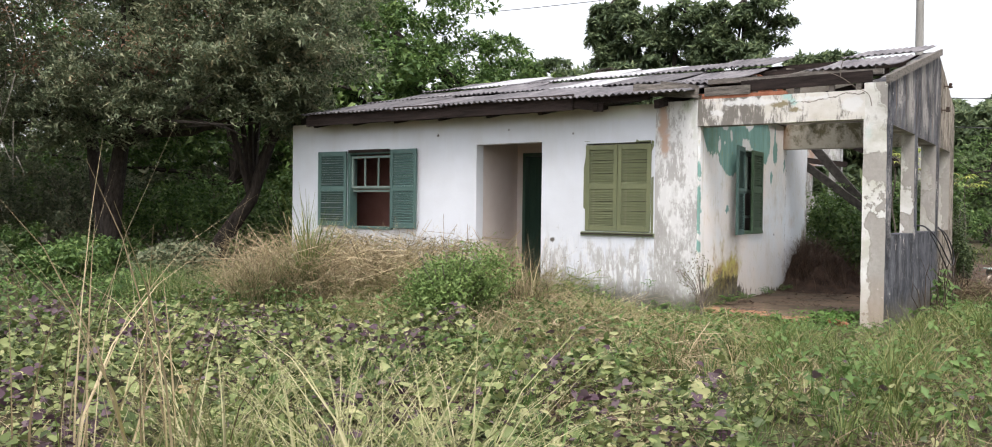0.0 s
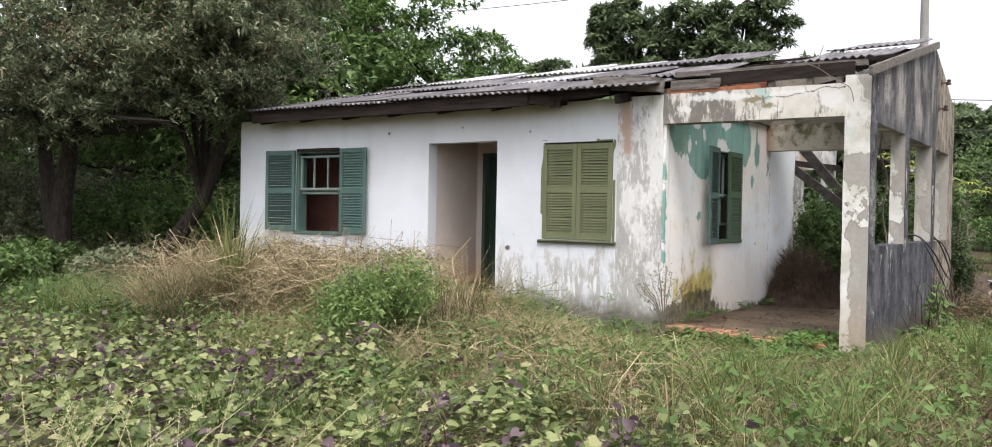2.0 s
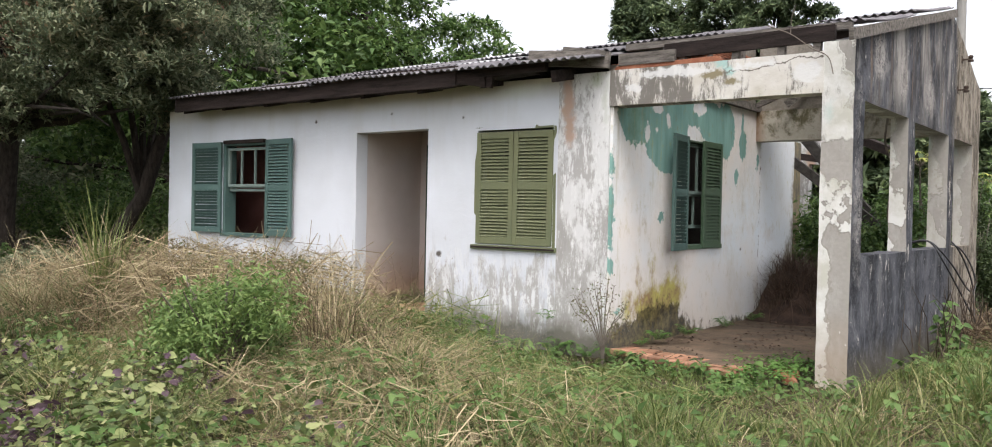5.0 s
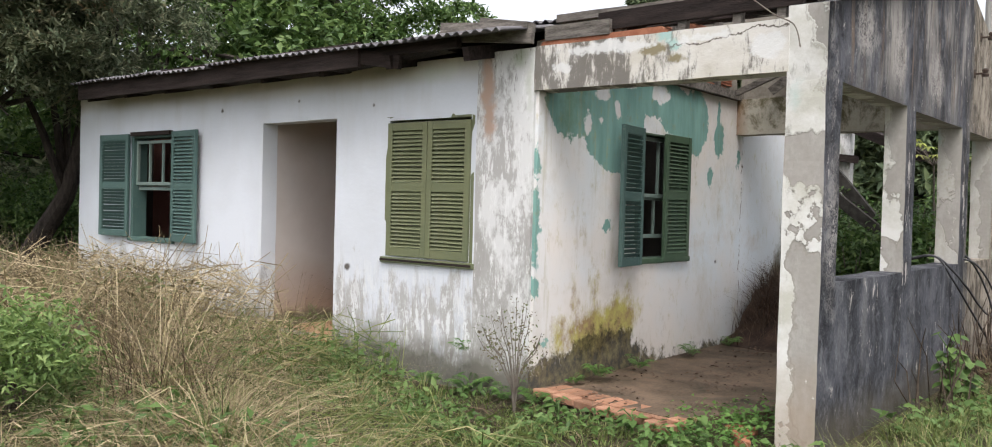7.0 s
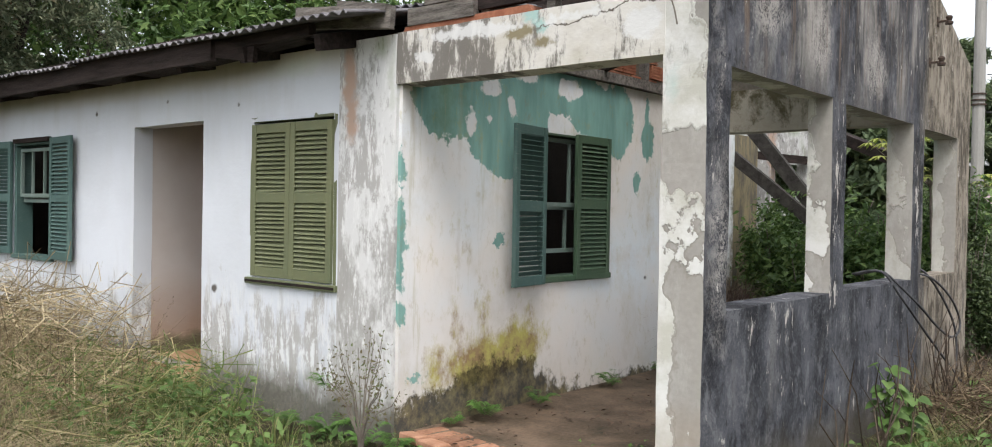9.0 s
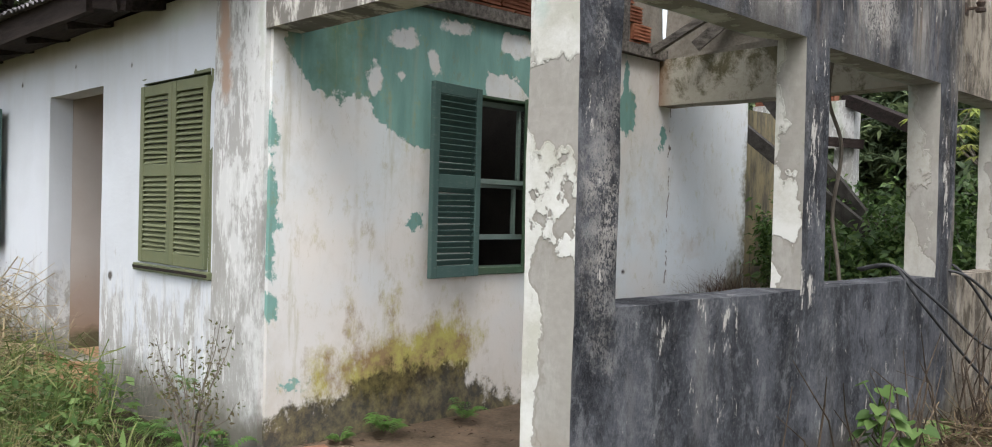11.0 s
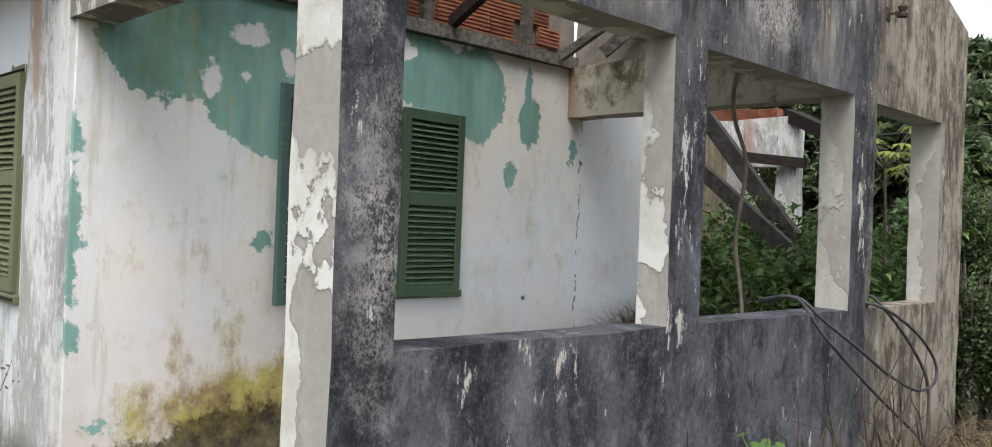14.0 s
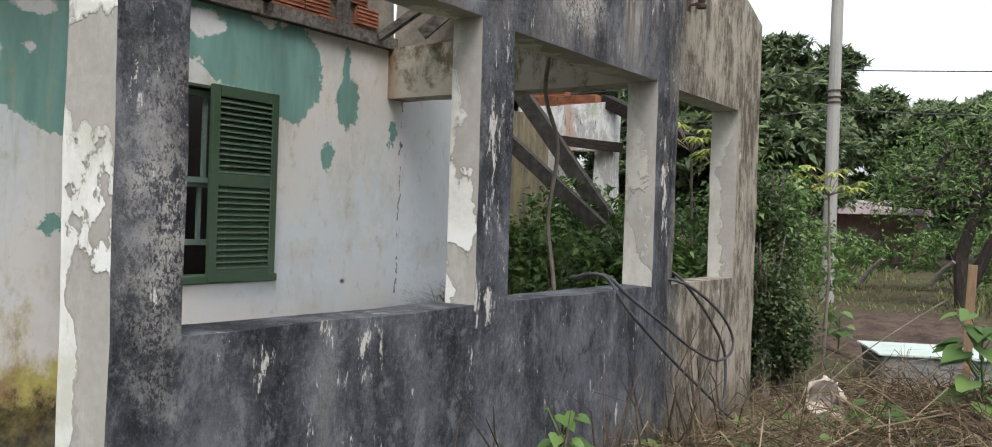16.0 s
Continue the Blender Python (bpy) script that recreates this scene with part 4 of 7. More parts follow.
def build_roof():
    roof = tagged(new("roof"), "sagging corrugated fibre cement roof, lichened, with broken and missing sheets", "roof", kind="structure")
    w, length = 0.94, 1.75
    kinds = [sheet_mesh("roof_sheet", w + 0.06, length, M["roof"], s, c) for s, c in ((0.0, 3), (0.015, 7), (0.025, 11))]
    pale = sheet_mesh("roof_sheet", w + 0.06, length, M["paleroof"], 0.01, 5)
    rnd = random.Random(4)
    pitch = math.degrees(math.atan(0.215))
    for row in range(3):
        y0 = 10.36 + row * 1.56
        for c in range(9):
            x0 = -10.78 + c * w + (0.2 if c == 8 else 0)
            over_porch = x0 > -4.95
            if over_porch and row == 0:
                continue
            if (row, c) in ((1, 7), (2, 7)):
                continue
            tilt = rnd.uniform(-1.2, 1.2)
            light = (row, c) in ((2, 3), (1, 4), (2, 4), (2, 7), (2, 1))
            me = pale if light else kinds[rnd.randrange(3)]
            drop = -0.05 * (c >= 6) * (row == 1)
            piece("roof_sheet", me, roof, pose(x0, y0 - (0.25 if over_porch and row == 1 else 0), roof_z(y0) + 0.035 * row + drop + rnd.uniform(0, 0.02), pitch + rnd.uniform(-0.6, 0.6), tilt * 0.5, tilt))
    # slipped and broken sheets above the porch
    for x0, y0, dz, rx, rz in ((-4.75, 11.05, 0.05, 9, 6),):
        piece("roof_sheet", kinds[1], roof, pose(x0, y0, roof_z(y0) + dz, rx, 2, rz))

    def timber(label, mat, *bars):
        bm = bmesh.new()
        for b in bars:
            bar(bm, *b)
        part("roof_timber", bm, mat, roof, label)
    # fascia, its broken end, the lower soffit and purlins
    timber("dark rotten fascia board", M["darkwood"], ((-10.74, 10.47, 2.79), (-5.75, 10.47, 2.80), 0.045, 0.21))
    timber("broken fascia end", M["darkwood"], ((-5.85, 10.49, 2.80), (-5.35, 10.56, 2.72), 0.045, 0.12))
    timber("soffit boards", M["darkwood"], ((-10.74, 10.63, 2.735), (-6.2, 10.63, 2.735), 0.28, 0.03))
    timber("torn soffit board", M["darkwood"], ((-6.2, 10.62, 2.735), (-4.9, 10.66, 2.80), 0.2, 0.025))
    for y in (10.55, 12.0, 13.5, 14.7):
        timber("purlin", M["darkwood"], ((-10.76, y, roof_z(y) - 0.075), (-4.7 if y < 11 else -2.12, y, roof_z(y) - 0.075), 0.06, 0.08))
    for i in range(8):
        x = -10.6 + i * 0.86
        timber("rafter", M["darkwood"], ((x, 10.5, roof_z(10.5) - 0.17), (x, 14.8, roof_z(14.8) - 0.17), 0.06, 0.11))
    # boards over the porch lintel
    timber("split grey board", M["wood"], ((-4.95, 10.62, 2.93), (-4.12, 10.74, 2.86), 0.05, 0.15))
    timber("split grey board", M["wood"], ((-4.60, 10.70, 2.985), (-4.15, 10.72, 2.91), 0.04, 0.07))
    timber("grey board on the lintel", M["wood"], ((-4.08, 10.86, 2.87), (-3.50, 10.86, 2.87), 0.05, 0.11))
    timber("dark plank over the porch", M["darkwood"], ((-3.62, 10.90, 2.92), (-2.10, 10.90, 2.93), 0.05, 0.13))
    timber("porch purlin", M["wood"], ((-4.1, 11.05, 3.02), (-2.0, 11.02, 3.0), 0.07, 0.06))
    for x in (-3.46, -2.95, -2.55, -2.25):
        timber("short prop", M["wood"], ((x, 10.92, 2.775), (x, 10.95, 3.0), 0.06, 0.06))
    timber("verge board", M["wood"], ((-1.86, 10.5, 2.83), (-1.86, 14.4, 3.72), 0.035, 0.09))
    # porch rafters and wall plate
    timber("wall plate", M["wood"], ((-4.10, 11.0, 2.785), (-4.10, 14.5, 2.785), 0.07, 0.085))
    for y in (12.05, 13.0, 13.95):
        timber("stud on the wall plate", M["wood"], ((-4.14, y, 2.82), (-4.14, y, roof_z(y) - 0.05), 0.06, 0.08))
    timber("fallen porch rafter", M["darkwood"], ((-4.1, 13.2, 2.86), (-2.05, 12.3, 3.12), 0.05, 0.08))
    timber("broken lath", M["wood"], ((-4.05, 14.25, 2.80), (-2.6, 14.0, 3.28), 0.04, 0.06))
    timber("broken lath", M["wood"], ((-3.7, 14.3, 2.80), (-3.2, 14.5, 3.25), 0.03, 0.09))
    for x in (-3.3, -2.6):
        timber("porch rafter", M["wood"], ((x, 10.95, 2.96), (x, 14.4, 3.62), 0.06, 0.09))
    # clay course left on the lintel
    bm = bmesh.new()
    prism(bm, [(-4.12, 2.78), (-3.05, 2.785), (-3.08, 2.83), (-3.5, 2.82), (-4.1, 2.81)], 1, FY + 0.03, FY + 0.15)
    worn(bm, 0.006, 5)
    part("clay_tile_course", bm, M["brick"], roof, "broken red clay tile course on the lintel")


build_roof()


def brick_mesh(name, l, w, h, mat, grooves=0):
    bm = bmesh.new()
    if grooves:
        step = h / (2 * grooves + 1)
        pts = []
        for i in range(2 * grooves + 1):
            d = 0.0 if i % 2 == 0 else 0.008
            pts += [(w / 2 - d, -h / 2 + i * step), (w / 2 - d, -h / 2 + (i + 1) * step)]
        prism(bm, [(-w / 2, -h / 2)] + pts + [(-w / 2, h / 2)], 1, -l / 2, l / 2)
    else:
        box(bm, -w / 2, w / 2, -l / 2, l / 2, -h / 2, h / 2)
        bmesh.ops.bevel(bm, geom=bm.edges[:], offset=0.008, segments=1, affect="EDGES")
        worn(bm, 0.003, 9)
    return mesh_of(name, bm, mat)


def build_bricks():
    # hollow clay bricks above the porch side wall
    wall = tagged(new("wall_porch_upper"), "bare red hollow brick courses above the porch wall", "wall", kind="structure")
    bm = bmesh.new()
    prism(bm, [(11.0, 2.742), (14.55, 2.742), (14.5, roof_z(14.4) - 0.10), (13.9, roof_z(13.9) - 0.13), (11.0, roof_z(11.0) - 0.13)], 0, SX - 0.15, SX - 0.06)
    part("mortar_core", bm, M["cement"], wall)
    me = brick_mesh("hollow_brick", 0.235, 0.11, 0.125, M["brick"], 4)
    rnd = random.Random(9)
    for r in range(5):
        for i in range(15):
            y, z = 11.15 + i * 0.245 + (r % 2) * 0.12, 2.81 + r * 0.137
            if y > 14.5 or z > roof_z(y) - 0.12 or (y > 13.9 and rnd.random() < 0.5):
                continue
            piece("hollow_brick", me, wall, pose(SX - 0.085 + rnd.uniform(-0.008, 0.008), y, z, rnd.uniform(-1, 1), 0, rnd.uniform(-2, 2)))
    # broken bricks at the gable's far edge
    edge = tagged(new("brick_edge"), "exposed broken bricks at the gable end", "bricks", kind="structure")
    me = brick_mesh("brick", 0.16, 0.12, 0.05, M["brick"])
    for i in range(9):
        piece("brick", me, edge, pose(-2.0, 16.24 + rnd.uniform(-0.03, 0.03), 2.66 + 0.055 * i, 0, 0, rnd.uniform(-6, 6)))


build_bricks()


def build_porch_floor():
    bm = bmesh.new()
    prism(bm, [(SX, FY + 0.17), (-2.85, FY - 0.02), (-2.45, 11.6), (-2.12, 12.6), (-2.12, 15.6), (SX, 15.6)], 2, -0.05, 0.13)
    bmesh.ops.triangulate(bm, faces=[f for f in bm.faces if len(f.verts) > 4])
    bmesh.ops.subdivide_edges(bm, edges=[e for e in bm.edges if e.calc_length() > 0.5], cuts=3, use_grid_fill=True)
    worn(bm, 0.012, 2)
    slab = structure("floor_porch", bm, M["slab"], "damp cracked concrete porch floor with a red brick edge", "floor")
    rnd = random.Random(2)
    me = brick_mesh("brick", 0.22, 0.105, 0.06, M["paver"])
    a, b = Vector((-4.10, FY + 0.10, 0.108)), Vector((-2.80, FY - 0.13, 0.095))
    d = b - a
    ang = math.degrees(math.atan2(d.y, d.x)) - 90
    for r in range(2):
        for i in range(6):
            p = a + d * ((i + 0.5) / 6) + Vector((d.y, -d.x, 0)).normalized() * (0.02 - 0.125 * r) * 1.0
            piece("brick", me, slab, pose(p.x, p.y, p.z + rnd.uniform(-0.012, 0.008) - 0.01 * r, rnd.uniform(-2, 2), rnd.uniform(-2, 2), ang + rnd.uniform(-2, 2)))
    half = brick_mesh("brick", 0.105, 0.22, 0.06, M["paver"])
    for i in range(10):
        p = a + d * ((i + 0.5) / 10) + Vector((-d.y, d.x, 0)).normalized() * 0.16
        if i > 6 and rnd.random() < 0.4:
            continue
        piece("brick", half, slab, pose(p.x, p.y, p.z + rnd.uniform(-0.01, 0.008), rnd.uniform(-2, 2), rnd.uniform(-2, 2), ang + rnd.uniform(-2, 2)))
    loose = tagged(new("loose_brick", brick_mesh("loose_brick", 0.20, 0.10, 0.055, M["brick"])), "loose red brick lying in the grass", "brick", "loose bricks")
    loose.matrix_basis = pose(-2.35, 10.72, 0.10, 4, 6, 30)
    copy_thing(loose, pose(-2.45, 10.95, 0.10, -5, 3, 80))


build_porch_floor()


# ---- windows and door ----
def shutter(parent, w, h, mat, m, slats, mid=0.5, missing=()):
    """A louvred leaf: stiles, three rails and single slats; its hinge side is x = 0, its face looks to -y."""
    bm = bmesh.new()
    s, t = 0.055, 0.035
    box(bm, 0, s, 0, t, 0, h)
    box(bm, w - s, w, 0, t, 0, h)
    for z0, z1 in ((0, 0.075), (h * mid - 0.04, h * mid + 0.04), (h - 0.07, h)):
        box(bm, s, w - s, 0.003, t - 0.003, z0, z1)
    bmesh.ops.bevel(bm, geom=bm.edges[:], offset=0.003, segments=1, affect="EDGES")
    leaf = part("shutter", bm, mat, parent)
    leaf.matrix_basis = m
    bm = bmesh.new()
    box(bm, 0, w - 2 * s, -0.022, 0.022, -0.003, 0.003)
    bmesh.ops.bevel(bm, geom=bm.edges[:], offset=0.002, segments=1, affect="EDGES")
    me = mesh_of("slat", bm, mat)
    rnd = random.Random(int(w * 1000) + slats)
    for z0, z1 in ((0.075, h * mid - 0.04), (h * mid + 0.04, h - 0.07)):
        n = max(3, int(slats * (z1 - z0) / h))
        for i in range(n):
            if (i, round(z0, 1)) in missing:
                continue
            droop = rnd.uniform(-1.2, 1.2) if rnd.random() < 0.3 else 0
            piece("slat", me, leaf, pose(s, t / 2, z0 + (z1 - z0) * (i + 0.5) / n, 49 + rnd.uniform(-4, 4), droop, 0))
    return leaf


def window_frame(parent, u0, u1, z0, z1, mat, depth=0.09, w=0.05):
    bm = bmesh.new()
    box(bm, u0, u0 + w, 0, depth, z0, z1)
    box(bm, u1 - w, u1, 0, depth, z0, z1)
    box(bm, u0 + w, u1 - w, 0, depth, z1 - w, z1)
    box(bm, u0 - 0.02, u1 + 0.02, -0.03, depth, z0 - 0.035, z0 + 0.012)
    bmesh.ops.bevel(bm, geom=bm.edges[:], offset=0.004, segments=1, affect="EDGES")
    return part("window_frame", bm, mat, parent)


def sash(parent, u0, u1, z0, z1, y, cols, mat, panes=()):
    bm = bmesh.new()
    f = 0.035
    box(bm, u0, u0 + f, y, y + 0.03, z0, z1)
    box(bm, u1 - f, u1, y, y + 0.03, z0, z1)
    box(bm, u0 + f, u1 - f, y, y + 0.03, z0, z0 + f)
    box(bm, u0 + f, u1 - f, y, y + 0.03, z1 - f, z1)
    for i in range(1, cols):
        u = u0 + (u1 - u0) * i / cols
        box(bm, u - 0.011, u + 0.011, y + 0.003, y + 0.027, z0 + f, z1 - f)
    s = part("sash", bm, mat, parent)
    for i in panes:
        a, b = u0 + (u1 - u0) * i / cols, u0 + (u1 - u0) * (i + 1) / cols
        g = bmesh.new()
        box(g, a + 0.012, b - 0.012, y + 0.012, y + 0.016, z0 + f - 0.005, z1 - f + 0.005)
        p = part("pane", g, M["glass"], s)
        p.visible_shadow = False


def build_windows():
    w1 = tagged(new("window_1"), "sash window with blue-green louvred shutters folded open on the wall", "window", kind="structure")
    w1.location = (0, FY, 0)
    window_frame(w1, W1[0], W1[1], W1[2], W1[3], M["bluegreen"], 0.178)
    sash(w1, W1[0] + 0.051, W1[1] - 0.051, 1.68, 2.20, 0.04, 3, M["sash"])
    sash(w1, W1[0] + 0.051, W1[1] - 0.051, 1.62, 1.70, 0.075, 1, M["sash"])
    shutter(w1, 0.56, 1.24, M["bluegreen"], pose(W1[1] - 0.01, -0.045, 1.045, 0, 0, -5), 34)
    shutter(w1, 0.60, 1.22, M["bluegreen"], pose(W1[0] + 0.01, -0.02, 1.06, 0, 0, 184), 34)
    bm = bmesh.new()
    box(bm, W1[0] + 0.05, W1[1] - 0.05, -0.045, 0.0, 2.255, 2.30)
    part("head_board", bm, M["darkwood"], w1)
    w2 = tagged(new("window_2"), "closed olive-green louvred window shutters in the house front", "window", kind="structure")
    w2.location = (0, FY, 0)
    window_frame(w2, W2[0] - 0.045, W2[1] + 0.045, 1.06, 2.305, M["olive"], 0.10, 0.04)
    shutter(w2, 0.475, 1.16, M["olive"], pose(W2[0] - 0.002, -0.022, 1.085, 0, 0, 0), 36, 0.52)
    shutter(w2, 0.475, 1.16, M["olive"], pose(W2[0] + 0.478, -0.026, 1.085, 0, 0.3, 0), 36, 0.52)
    bm = bmesh.new()
    box(bm, W2[0] - 0.06, W2[1] + 0.055, -0.034, 0.02, 1.040, 1.058)
    part("window_sill", bm, M["darkwood"], w2)
    # porch window: turned so that its face looks to +x
    w3 = tagged(new("window_3"), "porch sash window with one green shutter open and one closed", "window", kind="structure")
    w3.matrix_basis = pose(SX, 0, 0, 0, 0, 90)
    # in its own frame u runs along +y of the world and the face looks to -y, that is to +x
    window_frame(w3, W3[0] - 0.03, W3[1] + 0.03, 1.085, 2.28, M["deepgreen"], 0.158)
    sash(w3, W3[0] + 0.03, W3[1] - 0.03, 1.66, 2.22, 0.05, 2, M["sash"], (1,))
    sash(w3, W3[0] + 0.03, W3[1] - 0.03, 1.28, 1.67, 0.085, 2, M["sash"], ())
    shutter(w3, 0.47, 1.22, M["bluegreen"], pose(W3[0] - 0.02, -0.05, 1.05, 0, 0, 188), 34)
    shutter(w3, 0.53, 1.20, M["deepgreen"], pose(W3[1] - 0.50, -0.045, 1.06, 0, 0, 2), 34, 0.52)
    d = tagged(new("door_1"), "dark green wooden door standing ajar in the entry", "door", kind="structure")
    bm = bmesh.new()
    box(bm, -7.46, -7.41, 11.93, 12.06, 0.26, 2.25)
    box(bm, -6.61, -6.56, 11.93, 12.06, 0.26, 2.25)
    box(bm, -7.41, -6.61, 11.93, 12.06, 2.20, 2.25)
    part("door_frame", bm, M["door"], d)
    bm = bmesh.new()
    box(bm, 0, 0.80, 0, 0.035, 0, 1.93)
    for z0, z1 in ((0.12, 0.85), (0.98, 1.80)):
        for x0, x1 in ((0.1, 0.36), (0.44, 0.70)):
            box(bm, x0, x1, -0.012, 0.0, z0, z1)
    leaf = part("door_leaf", bm, M["door"], d)
    leaf.matrix_basis = pose(-7.40, 12.05, 0.265, 0, 0, 62)


build_windows()


# ---- plants ----
RNG = np.random.default_rng(7)
BUSH = (-5.5, 7.5)
REED = (-8.2, 8.05, 0.2)


def unit(v):
    return v / np.maximum(np.linalg.norm(v, axis=-1, keepdims=True), 1e-9)


def fill_mesh(name, verts, quads, mat):
    """A mesh from arrays of vertices and of quads."""
    me = bpy.data.meshes.new(name)
    me.vertices.add(len(verts))
    me.vertices.foreach_set("co", np.ascontiguousarray(verts, dtype=np.float32).ravel())
    me.loops.add(quads.size)
    me.loops.foreach_set("vertex_index", np.ascontiguousarray(quads, dtype=np.int32).ravel())
    me.polygons.add(len(quads))
    me.polygons.foreach_set("loop_start", np.arange(0, quads.size, 4, dtype=np.int32))
    me.materials.append(mat)
    me.update(calc_edges=True)
    return me


def leaf_arrays(c, along, normal, length, width, fold=0.25):
    """Folded leaves of two quads: stalk end, two shoulders, tip and midrib."""
    n = len(c)
    along = unit(along)
    side = unit(np.cross(normal, along))
    up = np.cross(along, side)
    L, W = length[:, None], width[:, None]
    p0 = c
    p1 = c + along * L * 0.4 + side * W * 0.5 + up * W * fold
    p2 = c + along * L - up * L * 0.18
    p3 = c + along * L * 0.4 - side * W * 0.5 + up * W * fold
    pm = c + along * L * 0.5
    v = np.stack([p0, p1, p2, p3, pm], 1).reshape(-1, 3)
    b = np.arange(n)[:, None] * 5
    q = np.concatenate([b + [0, 4, 2, 1], b + [0, 3, 2, 4]], 0)
    return v, q


def heart_arrays(c, along, normal, size):
    """Broad heart-shaped leaves: two folded halves with lobes behind the stalk."""
    n = len(c)
    along = unit(along)
    side = unit(np.cross(normal, along))
    up = np.cross(along, side)
    S = size[:, None]
    half = ((-0.24, 0.20, 0.04), (-0.10, 0.45, 0.09), (0.22, 0.50, 0.10), (0.58, 0.33, 0.04))
    shape = ((0, 0, 0), *half, (1.0, 0, -0.14), *((a, -w, u) for a, w, u in half))
    v = np.stack([c + along * S * a + side * S * w + up * S * u for a, w, u in shape], 1).reshape(-1, 3)
    b = np.arange(n)[:, None] * 10
    return v, np.concatenate([b + q for q in ([0, 3, 2, 1], [0, 5, 4, 3], [0, 6, 7, 8], [0, 8, 9, 5])], 0)


def blade_arrays(base, lean, height, width, bend, seg=4):
    """Grass blades: tapering bent ribbons."""
    n = len(base)
    lean = unit(lean)
    side = unit(np.cross(lean, np.array([0, 0, 1.0])))
    turn = RNG.uniform(-1, 1, (n, 1))
    side = unit(side + lean * turn)
    vs = []
    for i in range(seg + 1):
        t = i / seg
        up = np.zeros((n, 3))
        up[:, 2] = height * (t - 0.28 * bend * t**3)
        mid = base + up + lean * (height * bend * t**2)[:, None]
        w = width * (1 - 0.93 * t) * 0.5
        vs += [mid - side * w[:, None], mid + side * w[:, None]]
    v = np.stack(vs, 1).reshape(-1, 3)
    b = np.arange(n)[:, None] * (2 * seg + 2)
    q = np.concatenate([b + [2 * i, 2 * i + 1, 2 * i + 3, 2 * i + 2] for i in range(seg)], 0)
    return v, q


def rand_dirs(n, flat=1.0):
    d = RNG.normal(size=(n, 3))
    d[:, 2] *= flat
    return unit(d)


def heights(xy):
    return np.array([ground_height(x, y) for x, y in xy])


def stuff(name, v, q, mat, label, category="plants"):
    return tagged(new(name, fill_mesh(name, v, q, mat)), label, category, kind="stuff")


def house_mask(xy):
    """True where plants may grow: outside the walls and the porch slab."""
    x, y = xy[:, 0], xy[:, 1]
    inside = (x > LEFT - 0.05) & (x < -4.1) & (y > FY - 0.02) & (y < 15.9)
    porch = (x > -4.2) & (x < -1.85) & (y > FY + 0.0) & (y < 16.3)
    return ~(inside | porch)


def patchy(xy, scale, seed):
    return np.array([noise.noise(Vector((x * scale, y * scale, seed))) for x, y in xy])


def scatter(n, x0, x1, y0, y1):
    xy = np.stack([RNG.uniform(x0, x1, n), RNG.uniform(y0, y1, n)], 1)
    return xy[house_mask(xy)]


def path_gap(xy, gap=0.55):
    """Keeps tall plants off the line walked."""
    line = np.array([(0.0, -1.0), (0.0, 2.5), (0.15, 4.0), (0.0, 6.0), (0.15, 8.0), (0.2, 9.2), (0.4, 9.5)])
    d = np.full(len(xy), 1e9)
    for a, b in zip(line, line[1:]):
        ab = b - a
        t = np.clip(((xy - a) @ ab) / (ab @ ab), 0, 1)
        d = np.minimum(d, np.linalg.norm(xy - (a + t[:, None] * ab), axis=1))
    return d > gap


def vine_field():
    """Broad-leaved creeper over the yard, with purple leaves in drifts."""
    xy = np.concatenate([scatter(76000, -9, 2.5, 0.5, 7.2), scatter(14000, -16, -7, 3, 9.5), scatter(5000, -5, 1, 5.5, 8.5)])
    edge = 7.0 - 0.25 * (xy[:, 0] + 4) + 0.9 * patchy(xy, 0.6, 1.0)
    keep = (xy[:, 1] < np.where(xy[:, 0] < -8, 9.8, edge))
    right = (xy[:, 0] > -1.2 + 0.8 * patchy(xy, 0.7, 8.0) - 0.12 * (xy[:, 1] - 3)) & (xy[:, 1] > 2.2)
    keep &= ~(right & (RNG.random(len(xy)) < 0.85))
    bare = patchy(xy, 0.9, 4.0)
    keep &= (bare > -0.32) | (RNG.random(len(xy)) < 0.3)
    keep &= (patchy(xy, 3.1, 33.0) > -0.04) | (RNG.random(len(xy)) < 0.16)
    rim = 0.9 * patchy(xy, 0.9, 27.0)
    keep &= (xy[:, 0] < 1.6 + rim) & (xy[:, 1] > 1.4 + rim)
    xy = xy[keep]
    n = len(xy)
    c = np.column_stack([xy, heights(xy) + 0.02 + RNG.random(n) ** 1.3 * (0.08 + 0.34 * np.clip(patchy(xy, 1.9, 71.0) + 0.45, 0, 1))])
    nor = unit(np.column_stack([RNG.normal(0, 0.8, n), RNG.normal(-0.2, 0.8, n), np.ones(n)]))
    al = rand_dirs(n, 0.25)
    size = 0.022 + 0.048 * RNG.random(n) ** 1.3
    drift = patchy(xy, 1.5, 2.0) + 0.35 * patchy(xy, 4.0, 5.0)
    purple = (drift > 0.2) & (RNG.random(n) < 0.5) | (RNG.random(n) < 0.035)
    # low weeds under the trees; canopy shade is put into their darker leaf colour
    shade = xy[:, 0] + 0.7 * patchy(xy, 0.8, 91.0) < -8.3 - 0.25 * (8 - xy[:, 1])
    purple &= ~shade | (RNG.random(n) < 0.3)
    for sel, mat, name, lab in ((shade & ~purple, G["tree"], "undergrowth_leaves", "low green weeds below the trees, coloured darker for canopy shade"), (~purple & ~shade, G["vine"], "vine_leaves", "low sweet potato vine with broad green leaves"), (purple, G["purple"], "purple_vine_leaves", "dull purple leaves among the low vine")):
        v, q = heart_arrays(c[sel], al[sel], nor[sel], size[sel])
        stuff(name, v, q, mat, lab)


